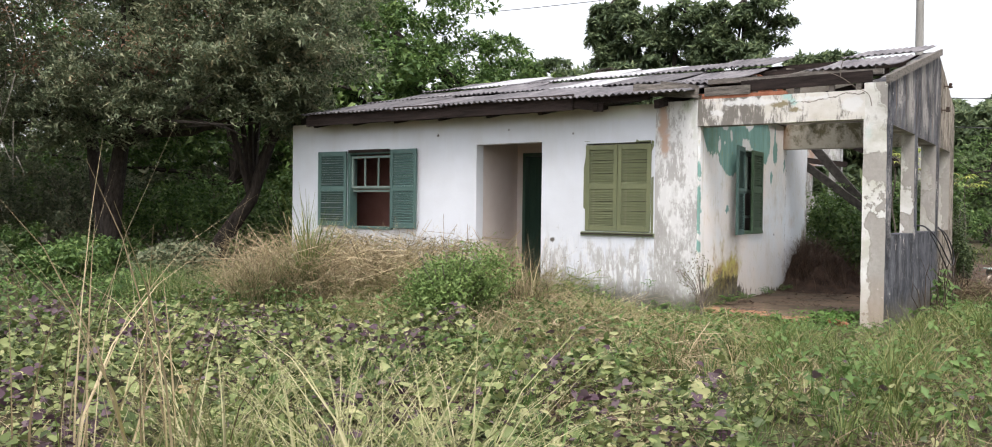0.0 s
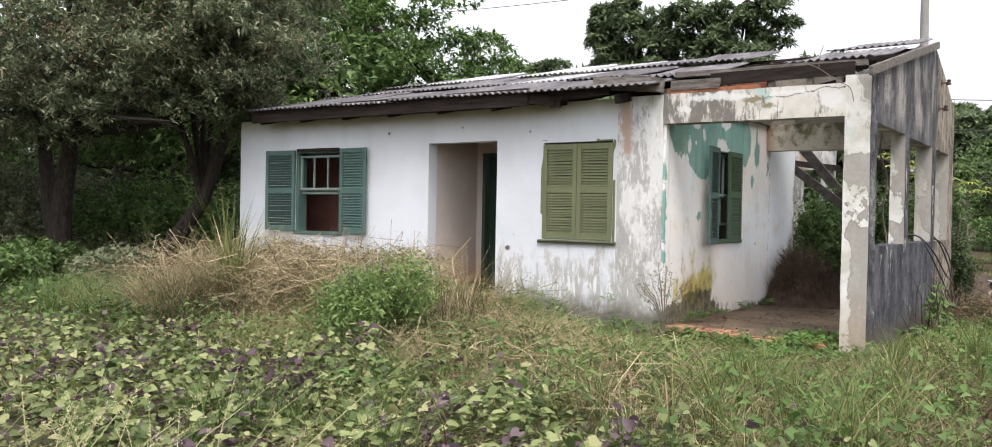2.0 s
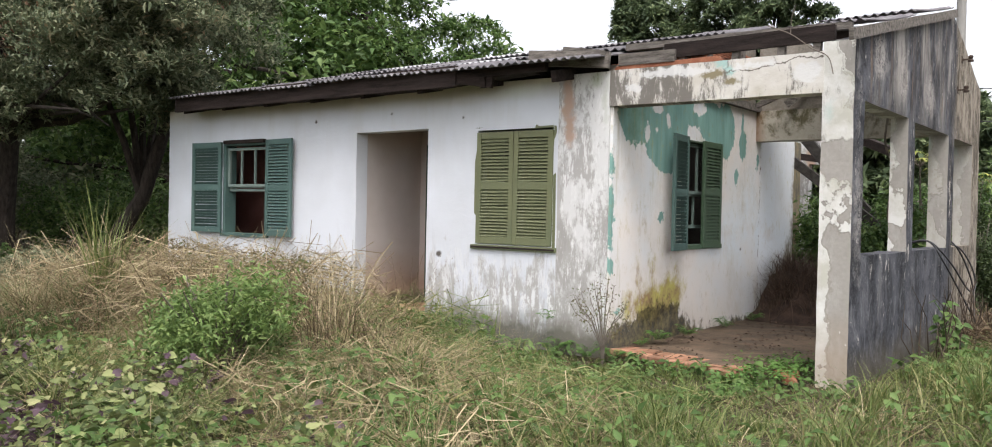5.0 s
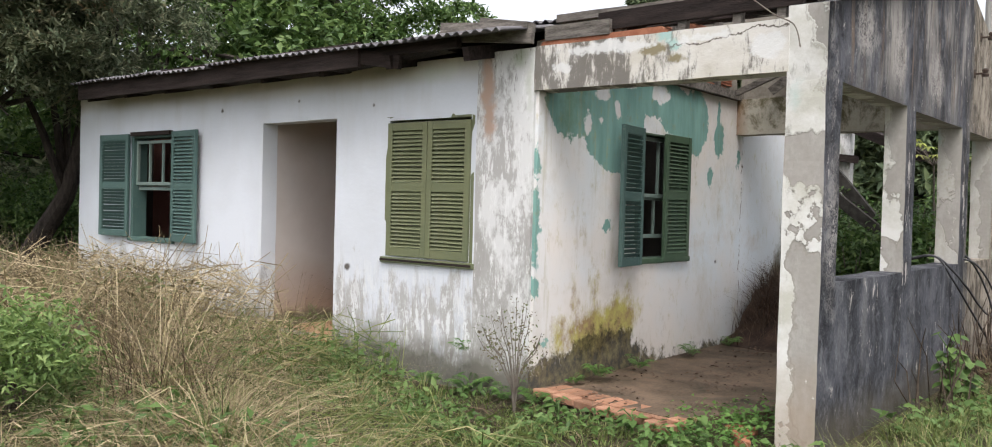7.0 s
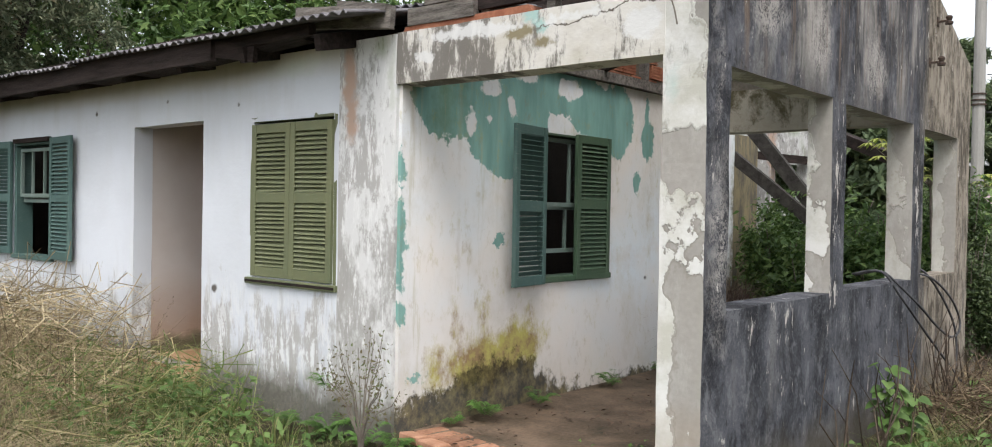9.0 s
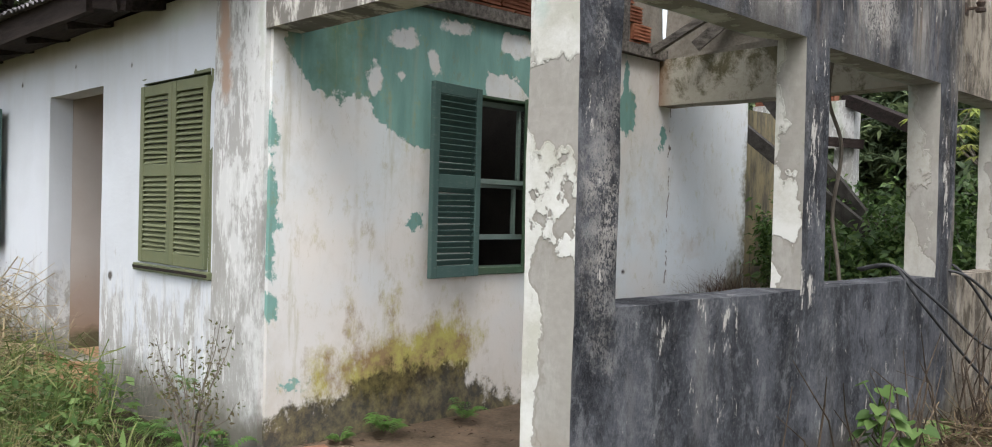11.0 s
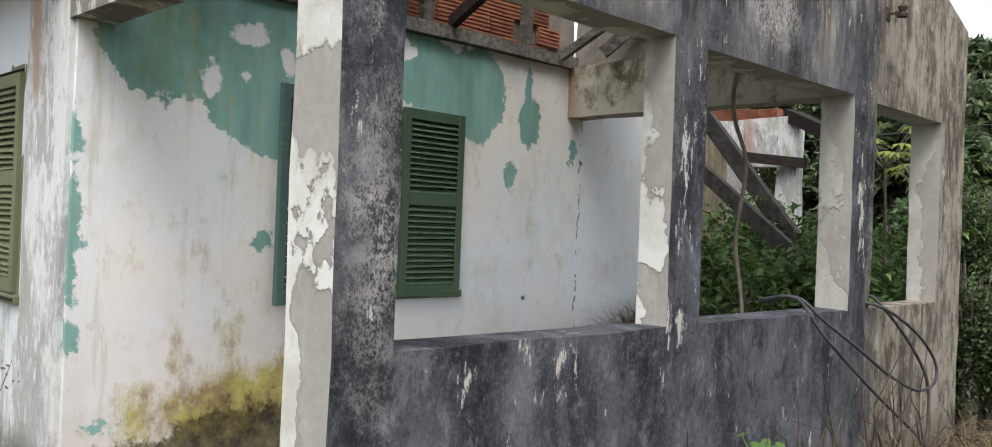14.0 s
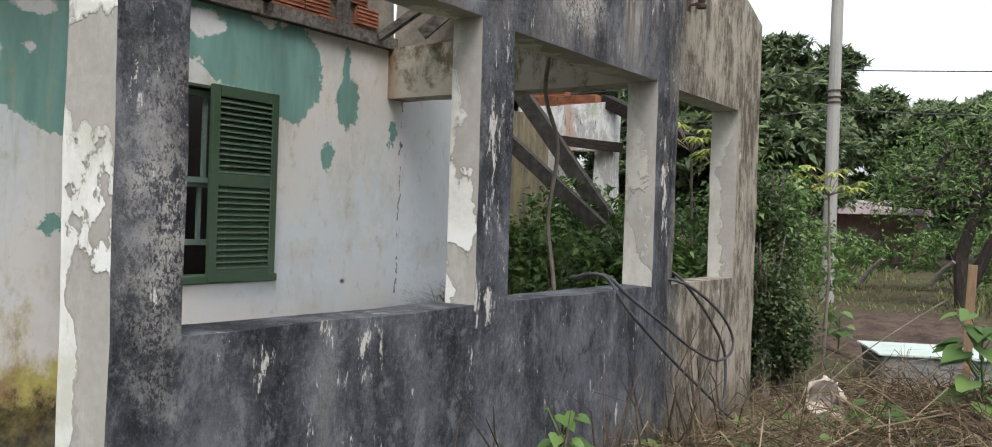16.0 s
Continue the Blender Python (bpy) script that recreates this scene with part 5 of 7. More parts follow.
def short(xy):
    """How much of its height grass keeps: little before the porch's brick edge."""
    dx = np.maximum(0, np.maximum(-4.5 - xy[:, 0], xy[:, 0] + 2.0))
    dy = np.maximum(0, 8.9 - xy[:, 1])
    return 0.28 + 0.72 * np.clip(np.hypot(dx, dy) / 0.8, 0, 1)


def grass(name, xy, hmin, hmax, wmin, wmax, bmin, bmax, mat, label, drift=None, lodge=0.0):
    n = len(xy)
    base = np.column_stack([xy, heights(xy) - 0.02])
    lean = np.column_stack([RNG.normal(size=n), RNG.normal(size=n), np.zeros(n)])
    if drift is not None:
        lean = unit(lean) + np.array([*drift, 0.0])
    h = RNG.uniform(hmin, hmax, n) * short(xy)
    v, q = blade_arrays(base, lean, h, RNG.uniform(wmin, wmax, n), RNG.uniform(bmin, bmax, n))
    return stuff(name, v, q, mat, label, "grass")


def tufted(n, spots):
    """Points in tufts round (x, y, radius)."""
    k = RNG.integers(0, len(spots), n)
    s = np.array(spots)[k]
    r = np.abs(RNG.normal(0, 0.5, n)) * s[:, 2]
    a = RNG.uniform(0, 2 * np.pi, n)
    return np.column_stack([s[:, 0] + r * np.cos(a), s[:, 1] + r * np.sin(a)])


def tufts(name, spots, per, r, hmin, hmax, wmin, wmax, bmin, bmax, mat, label, seeds=0):
    """Grass in single tussocks: blades fanning out of each spot; seeds: fine husks along the upper stalk."""
    m = len(spots)
    k = np.repeat(np.arange(m), per)
    n = len(k)
    a = RNG.uniform(0, 2 * np.pi, n)
    rad = np.abs(RNG.normal(0, 0.6, n)) * r
    xy = np.asarray(spots)[k] + np.column_stack([rad * np.cos(a), rad * np.sin(a)])
    ok = house_mask(xy)
    k, a, xy, n = k[ok], a[ok], xy[ok], int(ok.sum())
    base = np.column_stack([xy, heights(xy) - 0.02])
    b = a + RNG.normal(0, 0.7, n)
    way = RNG.uniform(0, 2 * np.pi, m)[k]
    lean = np.column_stack([np.cos(b) + 0.6 * np.cos(way), np.sin(b) + 0.6 * np.sin(way), np.zeros(n)])
    size = RNG.uniform(0.6, 1.0, m)[k]
    h = RNG.uniform(hmin, hmax, n) * size * short(xy)
    bend = RNG.uniform(bmin, bmax, n) * RNG.uniform(0.6, 1.3, m)[k]
    v, q = blade_arrays(base, lean, h, RNG.uniform(wmin, wmax, n), bend)
    stuff(name, v, q, mat, label, "grass")
    if seeds:
        pick = np.repeat(np.arange(n), seeds)
        t = RNG.uniform(0.72, 1.0, len(pick))
        ln = unit(lean)[pick]
        c = base[pick] + ln * (h[pick] * bend[pick] * t**2)[:, None]
        c[:, 2] += h[pick] * (t - 0.28 * bend[pick] * t**3)
        L = RNG.uniform(0.008, 0.019, len(pick))
        v, q = leaf_arrays(c, unit(rand_dirs(len(pick)) + ln + np.array([0, 0, 0.6])), rand_dirs(len(pick)), L, L * 0.32)
        stuff(name + "_husks", v, q, mat, "fine seed husks on " + label, "grass")


def tangle(name, xy, ztop, lmin, lmax, w, mat, label):
    """Loose stalks lying every way through the growth, each a bent ribbon."""
    n = len(xy)
    d = rand_dirs(n, 0.55)
    L = RNG.uniform(lmin, lmax, n)[:, None]
    side = unit(np.cross(d, rand_dirs(n)))
    sag = RNG.normal(0, 0.17, (n, 3)) * L
    mid = np.column_stack([xy, heights(xy) + RNG.random(n) ** 1.2 * ztop * short(xy)])
    p, r = mid - d * L / 2, mid + d * L / 2
    m = mid + sag
    wd = RNG.uniform(0.5, 1.0, n)[:, None] * w / 2
    v = np.stack([p - side * wd, p + side * wd, m - side * wd, m + side * wd, r - side * wd * 0.4, r + side * wd * 0.4], 1).reshape(-1, 3)
    v[:, 2] = np.maximum(v[:, 2], 0.05)
    east = np.repeat((xy[:, 1] > FY) & (xy[:, 0] > -1.9), 6)
    v[east, 0] = np.maximum(v[east, 0], -1.86)
    v[:, 1] = np.where(~east & (v[:, 1] > FY - 0.04) & (v[:, 0] > LEFT) & (v[:, 0] < -1.8), FY - 0.04, v[:, 1])
    b = np.arange(n)[:, None] * 6
    q = np.concatenate([b + [0, 1, 3, 2], b + [2, 3, 5, 4]], 0)
    stuff(name, v, q, mat, label, "grass")


def spots_in(n, x0, x1, y0, y1, keep=None):
    xy = scatter(n, x0, x1, y0, y1)
    return xy if keep is None else xy[keep(xy)]


def grasses():
    west = lambda p: p[:, 0] > -9.75 + 0.45 * patchy(p, 1.2, 19.0)
    front = lambda p: west(p) & (p[:, 1] > 7.75 + 0.30 * np.maximum(0, p[:, 0] + 7.4) + 0.4 * patchy(p, 1.1, 14.0)) & ((p[:, 0] < -5.0) | (p[:, 1] < 9.6)) & (np.hypot(p[:, 0] - BUSH[0], p[:, 1] - BUSH[1]) > 0.55)
    tufts("straw_tussocks", spots_in(190, -11.2, -6.2, 7.7, 10.3, front), 40, 0.16, 0.4, 1.0, 0.004, 0.010, 0.5, 2.0, G["straw"], "dry straw grass tussocks before the house")
    ridge = lambda p: (np.abs(p[:, 1] - (7.9 - 0.22 * (p[:, 0] + 5))) < 0.95) & (np.hypot(p[:, 0] - BUSH[0], p[:, 1] - BUSH[1]) > 0.5)
    tufts("fallen_straw_tussocks", spots_in(230, -8.2, -2.6, 6.6, 9.8, ridge), 32, 0.15, 0.18, 0.55, 0.006, 0.012, 0.8, 2.5, G["straw"], "dry straw grass fallen over in tussocks")
    heap = spots_in(9000, -11.2, -4.7, 7.6, 10.5, front)
    tangle("straw_tangle", heap[heap[:, 0] + 0.5 * patchy(heap, 0.9, 5.0) < -6.7], 0.85, 0.35, 1.0, 0.0095, G["straw"], "tangled dry stalks before the house")
    tangle("low_straw_tangle", spots_in(7500, -8.2, -2.4, 6.5, 10.2, ridge), 0.36, 0.15, 0.42, 0.007, G["straw"], "tangled dry stalks lying low")
    tangle("green_tangle", spots_in(8000, -11.2, -2.4, 7.2, 10.5, front), 0.5, 0.2, 0.5, 0.010, G["grass"], "green stems tangled in the straw")
    tangle("yard_tangle", spots_in(5000, -4.2, 2.2, 4.6, 10.7, lambda p: path_gap(p, 0.4) & (patchy(p, 0.9, 16.0) > 0.05)), 0.14, 0.12, 0.42, 0.008, G["deadstalk"], "loose dead stalks lying in the grass")
    tufts("green_tussocks", spots_in(420, -11.2, -2.2, 7.4, 10.55), 28, 0.12, 0.2, 0.62, 0.008, 0.016, 0.3, 1.2, G["grass"], "green grass tussocks among the straw")
    clear = lambda p: path_gap(p, 0.75) & (patchy(p, 0.8, 57.0) > -0.12)
    tufts("yard_tussocks", spots_in(420, -4.2, 2.2, 5.0, 10.7, clear), 26, 0.12, 0.12, 0.5, 0.009, 0.019, 0.4, 1.6, G["grass"], "green grass tussocks beside the porch")
    tufts("yard_straw", spots_in(110, -4.0, 2.2, 4.6, 10.4, clear), 30, 0.14, 0.08, 0.34, 0.008, 0.017, 1.0, 3.0, G["straw"], "dead straw tussocks beside the porch")
    tufts("gable_tussocks", spots_in(260, -1.75, 1.2, 10.6, 15.0), 30, 0.12, 0.14, 0.48, 0.006, 0.013, 0.4, 1.6, G["grass"], "green grass tussocks along the gable")
    near = np.array([(-2.08, 2.52), (-2.3, 2.4), (-1.85, 2.6), (-2.5, 2.75), (-2.0, 2.9), (-2.75, 2.35), (-3.1, 2.6)])
    tufts("tall_near_stalks", near, 30, 0.16, 0.8, 1.55, 0.010, 0.017, 0.3, 1.1, G["palestalk"], "tall pale seeding grass beside the way", 44)
    tufts("tall_near_green", near, 64, 0.25, 0.3, 0.75, 0.008, 0.015, 0.15, 0.9, G["grass"], "green blades of the tall grass beside the way")
    tufts("broad_near_clump", np.array([(-1.85, 3.24), (-1.65, 3.1)]), 26, 0.08, 0.35, 0.7, 0.014, 0.024, 0.15, 0.7, G["bush"], "broad green grass clump in the vine")
    mound = lambda p: west(p) & (p[:, 1] > 8.0 + 0.22 * np.maximum(0, p[:, 0] + 7.2) + 0.5 * patchy(p, 1.3, 24.0)) & (np.hypot(p[:, 0] - BUSH[0], p[:, 1] - BUSH[1]) > 0.6)
    tufts("straw_mound", spots_in(210, -10.8, -5.4, 7.7, 9.9, mound), 30, 0.17, 0.5, 1.2, 0.005, 0.011, 0.8, 2.3, G["straw"], "high dry grass leaning over in heaps before the house")
    fringe = tufted(90, [(-10.6, 8.6, 0.8), (-11.6, 8.0, 1.0), (-12.6, 8.8, 1.2), (-10.4, 9.8, 0.6), (-10.2, 7.4, 0.7)])
    tufts("shaded_grass", fringe, 22, 0.18, 0.3, 0.75, 0.008, 0.016, 0.4, 1.5, G["tree"], "dark green grass and weeds growing in the shade")
    high = tufted(110, [(-8.4, 8.1, 1.0), (-8.9, 8.7, 0.6), (-7.4, 8.5, 0.7), (-8.5, 7.7, 0.6)])
    high = high[np.hypot(high[:, 0] - BUSH[0], high[:, 1] - BUSH[1]) > 1.0]
    tufts("tall_straw", high, 26, 0.16, 0.85, 1.6, 0.005, 0.011, 0.6, 2.0, G["straw"], "tall dry straw grass leaning every way before the house", 3)
    tufts("tall_green_grass", high + 0.1, 18, 0.16, 0.5, 1.2, 0.006, 0.012, 0.3, 1.2, G["bush"], "tall green grass among the dry straw")
    slope = tufted(150, [(-5.6, 8.7, 0.9), (-4.8, 8.3, 0.8), (-4.2, 8.1, 0.6), (-6.3, 8.9, 0.7)])
    slope = slope[np.hypot(slope[:, 0] - BUSH[0], slope[:, 1] - BUSH[1]) > 0.75]
    tufts("sloping_straw", slope, 26, 0.16, 0.35, 0.95, 0.005, 0.010, 0.9, 2.4, G["straw"], "dry grass fallen over in heaps beside the green bush")
    tufts("sloping_green", slope[::2], 20, 0.16, 0.3, 0.7, 0.005, 0.011, 0.5, 1.5, G["grass"], "green grass growing through the fallen straw")
    tufts("brown_stalks", np.concatenate([spots_in(60, -10.4, -5.4, 7.8, 9.9, mound), tufted(34, [(-7.0, 8.9, 0.5), (-8.2, 9.2, 0.7), (-5.2, 8.5, 0.35)])]), 26, 0.18, 0.6, 1.25, 0.005, 0.010, 0.2, 1.1, G["deadstalk"], "dead brown weed stalks standing in the straw", 12)
    arch = lambda p: path_gap(p, 1.0)
    tufts("arching_grass", spots_in(130, -7.0, -1.3, 6.2, 9.9, arch), 22, 0.10, 0.35, 0.8, 0.006, 0.013, 0.5, 1.7, G["grass"], "long green grass arching over in tufts")
    tufts("arching_straw", spots_in(75, -7.0, -1.0, 6.0, 9.8, arch), 18, 0.12, 0.3, 0.75, 0.005, 0.010, 0.8, 2.2, G["straw"], "long dry grass arching over in tufts")
    tufts("yard_clumps", spots_in(110, -4.4, 1.8, 4.0, 9.8, arch), 36, 0.11, 0.25, 0.6, 0.006, 0.012, 0.2, 1.0, G["bush"], "bright green upright grass clumps in the yard")
    # growth all round the place
    wide = np.stack([RNG.uniform(-26, 14, 9000), RNG.uniform(-12, 19, 9000)], 1)
    wide = wide[house_mask(wide) & path_gap(wide, 0.6) & ~((wide[:, 0] > -11.5) & (wide[:, 0] < 1.5) & (wide[:, 1] > 1.0) & (wide[:, 1] < 11)) & (patchy(wide, 0.5, 44.0) > -0.3)]
    tufts("rough_grass", wide[:1500], 9, 0.14, 0.15, 0.5, 0.018, 0.035, 0.3, 1.5, G["grass"], "rough green grass growing all round the yard")
    tufts("rough_straw", wide[1500:2200], 8, 0.16, 0.12, 0.4, 0.016, 0.03, 0.8, 2.4, G["straw"], "dry grass growing all round the yard")
    # straw before the house, in matted tufts
    xy = scatter(3500, -11.5, -4.0, 7.6, 10.75)
    slope = 7.9 + 0.30 * np.maximum(0, xy[:, 0] + 7.6) + 0.5 * patchy(xy, 1.1, 14.0)
    straw = xy[west(xy) & (patchy(xy, 1.3, 11.0) > 0.0) & (xy[:, 1] > slope) & ((xy[:, 0] < -4.9) | (xy[:, 1] < 10.3))]
    tall = straw[:, 0] + 0.5 * patchy(straw, 0.7, 15.0) < -6.6
    grass("dry_grass", straw[tall], 0.25, 1.15, 0.004, 0.010, 0.15, 1.7, G["straw"], "matted dry straw-coloured grass in front of the house", (0.3, -0.4))
    grass("dry_grass_low", straw[~tall], 0.12, 0.42, 0.006, 0.015, 0.6, 2.6, G["straw"], "low matted dry grass by the wall foot", (0.3, -0.4))
    xy = scatter(3500, -9.2, -1.6, 6.0, 9.8)
    ridge = np.abs(xy[:, 1] - (8.0 - 0.16 * (xy[:, 0] + 5))) < 0.8 + 0.6 * patchy(xy, 0.8, 3.0)
    xy = xy[ridge & (patchy(xy, 1.0, 6.0) > -0.3)]
    grass("fallen_dry_grass", xy, 0.12, 0.45, 0.006, 0.012, 0.9, 2.8, G["straw"], "fallen dry grass stalks lying over", (0.5, -0.5))
    xy = scatter(9000, -3.4, 2.6, 4.6, 12.0)
    xy = xy[(patchy(xy, 0.9, 16.0) > 0.10) & path_gap(xy, 0.25)]
    grass("lying_straw", xy, 0.06, 0.24, 0.006, 0.015, 1.4, 3.6, G["deadstalk"], "dead brown straw lying over the grass")
    # standing stalks with seed heads before the entry
    xy = np.concatenate([tufted(800, [(-7.6, 8.8, 0.9), (-6.9, 9.2, 0.6), (-8.6, 9.0, 0.8), (-9.2, 9.4, 0.5)]), tufted(160, [(-5.6, 8.6, 0.6), (-5.2, 8.4, 0.5)])])
    grass("seeding_stalks", xy, 0.6, 1.3, 0.006, 0.012, 0.1, 0.9, G["straw"], "tall dry seeding grass stalks")
    n = 2200
    xy = tufted(n, [(-7.6, 8.8, 0.9), (-6.9, 9.1, 0.7), (-8.7, 9.2, 0.8), (-9.3, 9.6, 0.5), (-6.3, 8.9, 0.6)])
    xy = xy[house_mask(xy)]
    n = len(xy)
    c = np.column_stack([xy, heights(xy) + RNG.uniform(0.15, 0.95, n)])
    L = RNG.uniform(0.03, 0.075, n)
    v, q = leaf_arrays(c, rand_dirs(n, 0.7), rand_dirs(n), L, L * 0.3)
    stuff("weed_leaves", v, q, G["weed"], "small brownish weed leaves among the dry stalks")
    n = 9000
    xy = spots_in(n, -9.5, -2.4, 7.0, 10.6)
    xy = xy[(patchy(xy, 1.5, 61.0) > -0.1) & house_mask(xy)]
    n = len(xy)
    c = np.column_stack([xy, heights(xy) + RNG.uniform(0.05, 0.38, n) * short(xy)])
    L = RNG.uniform(0.04, 0.10, n)
    v, q = leaf_arrays(c, rand_dirs(n, 0.4), unit(rand_dirs(n) * 0.6 + np.array([0, -0.2, 1.0])), L, L * 0.5)
    stuff("broad_weeds", v, q, G["bush"], "green broad-leaved weeds growing through the straw")
    # green grass
    xy = np.concatenate([scatter(5000, -12, -1.9, 8.0, 10.8), scatter(7000, -4.6, 2.5, 5.0, 10.8), scatter(4000, -1.85, 3, 10.2, 17.5), scatter(3000, -9, 2, 3.0, 8.5)])
    xy = xy[patchy(xy, 0.9, 21.0) > -0.08]
    low = xy[path_gap(xy, 0.5)]
    grass("green_grass", low, 0.10, 0.40, 0.005, 0.013, 0.3, 1.5, G["grass"], "rough green grass")
    under = xy[~path_gap(xy, 0.5)]
    grass("trodden_grass", under, 0.04, 0.12, 0.005, 0.012, 0.8, 1.4, G["grass"], "short trodden grass along the way")
    xy = np.concatenate([scatter(5200, -4.6, 1.6, 5.6, 10.75), scatter(2600, -1.8, 1.5, 10.6, 15.5), scatter(1500, -8.5, -4.5, 9.6, 10.7)])
    xy = xy[(patchy(xy, 1.1, 41.0) > 0.0) & path_gap(xy, 0.4)]
    n = len(xy)
    c = np.column_stack([xy, heights(xy) + RNG.uniform(0.04, 0.32, n) * short(xy)])
    L = RNG.uniform(0.05, 0.11, n)
    v, q = leaf_arrays(c, rand_dirs(n, 0.35), unit(rand_dirs(n) * 0.5 + np.array([0, -0.2, 1.0])), L, L * 0.55)
    stuff("low_weeds", v, q, G["bush"], "low broad-leaved green weeds in the grass")
    spots = [(-2.3, 8.3, 0.25), (-2.0, 9.0, 0.3), (-1.2, 8.2, 0.3), (-2.9, 7.6, 0.25), (-3.4, 9.8, 0.25), (-1.5, 9.9, 0.25), (-1.1, 6.6, 0.3), (-0.9, 10.3, 0.3)]
    grass("grass_tuft", tufted(900, spots), 0.3, 0.7, 0.008, 0.016, 0.25, 0.9, G["grass"], "upright green grass tufts beside the porch")
    grass("tall_reed_grass", tufted(90, [REED]), 1.0, 1.75, 0.016, 0.03, 0.1, 0.55, G["grass"], "tall broad-bladed reed grass by the house corner")
    # near blades at the start of the walk
    near = [(-1.6, 2.3, 0.5), (-2.1, 1.9, 0.5), (-2.7, 2.2, 0.6), (-1.9, 2.9, 0.6), (-3.2, 2.4, 0.6), (-3.6, 3.0, 0.6)]
    xy = tufted(700, near)
    xy = xy[path_gap(xy, 0.8)]
    grass("near_grass", xy, 0.2, 0.6, 0.007, 0.014, 0.2, 1.1, G["grass"], "fine tall green grass")
    xy = np.concatenate([tufted(14, [(-3.9, 2.4, 0.5)]), tufted(12, [(-3.2, 2.3, 0.5)]), tufted(12, [(-2.6, 2.0, 0.4)])])
    grass("tall_stalks", xy, 0.95, 1.75, 0.009, 0.017, 0.05, 0.8, G["straw"], "very tall dry grass stalks with seed heads")
    xy = scatter(5200, -9, 2.2, 1.2, 8.0)
    xy = xy[(patchy(xy, 1.2, 51.0) > 0.0) & path_gap(xy, 0.3)]
    grass("straw_among_vine", xy, 0.08, 0.30, 0.005, 0.012, 0.8, 3.2, G["straw"], "dead straw and stems among the low vine")
    # field edge on the far side
    xy = scatter(7000, -10, 8, 20, 40)
    xy = xy[(patchy(xy, 0.35, 31.0) > -0.1) & ~((xy[:, 0] > -3.6) & (xy[:, 0] < 4) & (xy[:, 1] > 17.5) & (xy[:, 1] < 26.5))]
    grass("field_grass", xy, 0.2, 0.7, 0.02, 0.045, 0.3, 0.9, G["grass"], "rank grass round the ploughed patch")
    xy = scatter(1600, -7, 6, 26.5, 32)
    grass("field_straw", xy, 0.15, 0.5, 0.015, 0.03, 0.5, 1.6, G["deadstalk"], "dry grass at the edge of the ploughed patch")
    xy = np.concatenate([tufted(3600, [(-1.5, 15.4, 0.5), (-1.4, 16.2, 0.6), (-0.9, 15.3, 0.6), (-0.6, 16.4, 0.7), (-0.3, 15.5, 0.6), (-1.0, 17.2, 0.6)]), tufted(900, [(-1.5, 14.5, 0.4), (-1.2, 13.8, 0.4)])])
    xy = xy[house_mask(xy)]
    grass("dead_stalk_heap", xy, 0.12, 0.45, 0.006, 0.014, 0.8, 3.0, G["deadstalk"], "heap of dead brown stalks by the gable foot")
    xy = scatter(5000, -3.2, 3, 16.3, 20.5)
    xy = xy[(np.abs(xy[:, 0] + 1.0) > 0.85) | (xy[:, 1] < 17.2) | (xy[:, 1] > 19.3)]
    grass("field_weeds", xy[:1800], 0.06, 0.22, 0.008, 0.02, 0.4, 1.6, G["bush"], "low weeds beyond the gable")
    grass("dead_weeds", xy[1800:], 0.06, 0.20, 0.008, 0.018, 0.8, 2.8, G["deadstalk"], "dead brown weeds beyond the gable")
    heap = scatter(11000, -1.8, 1.2, 13.8, 18.2)
    tangle("dead_stalk_tangle", heap[(patchy(heap, 1.0, 81.0) > -0.15) & (np.hypot(heap[:, 0] + 1.22, heap[:, 1] - 15.7) > 0.4) & ((heap[:, 1] < 17.0) | (np.abs(heap[:, 0] + 1.0) > 0.9))], 0.36, 0.25, 0.8, 0.009, G["deadstalk"], "tangled dead brown stalks by the gable foot")


def whorls(centres, per, length, width):
    """Leaves radiating from the end of each twig."""
    n = len(centres) * per
    d = rand_dirs(n)
    d[:, 2] = d[:, 2] * 0.7 + 0.25
    c = np.repeat(centres, per, 0) + d * 0.02 + RNG.normal(size=(n, 3)) * 0.03
    L = RNG.uniform(0.7, 1.25, n) * length
    return leaf_arrays(c, d, unit(rand_dirs(n) * 0.5 + np.array([0, -0.3, 1.0])), L, L * width)


def lumpy_points(n, blobs, lumps, r):
    """Twig ends on the upper and outer sides of boughs that fill the ellipsoids, with gaps between."""
    c = blob_points(lumps, blobs, 0.35)
    k = RNG.integers(0, lumps, n)
    d = rand_dirs(n)
    d[:, 2] = np.where(d[:, 2] < -0.3, -d[:, 2], d[:, 2])
    size = (RNG.uniform(0.55, 1.25, lumps) * r)[k] * RNG.uniform(0.45, 1.0, n) ** 0.5
    return c[k] + d * size[:, None] * np.array([1.0, 1.0, 0.62])


def leaf_cloud(centres, spread, per, length, width, flat=0.5):
    """Leaves in clumps round centres."""
    n = len(centres) * per
    c = np.repeat(centres, per, 0) + RNG.normal(size=(n, 3)) * spread
    nor = unit(rand_dirs(n) + np.array([0, -0.2, 1.1]))
    al = rand_dirs(n, flat)
    al[:, 2] -= 0.25
    L = RNG.uniform(0.7, 1.3, n) * length
    return leaf_arrays(c, al, nor, L, L * width)


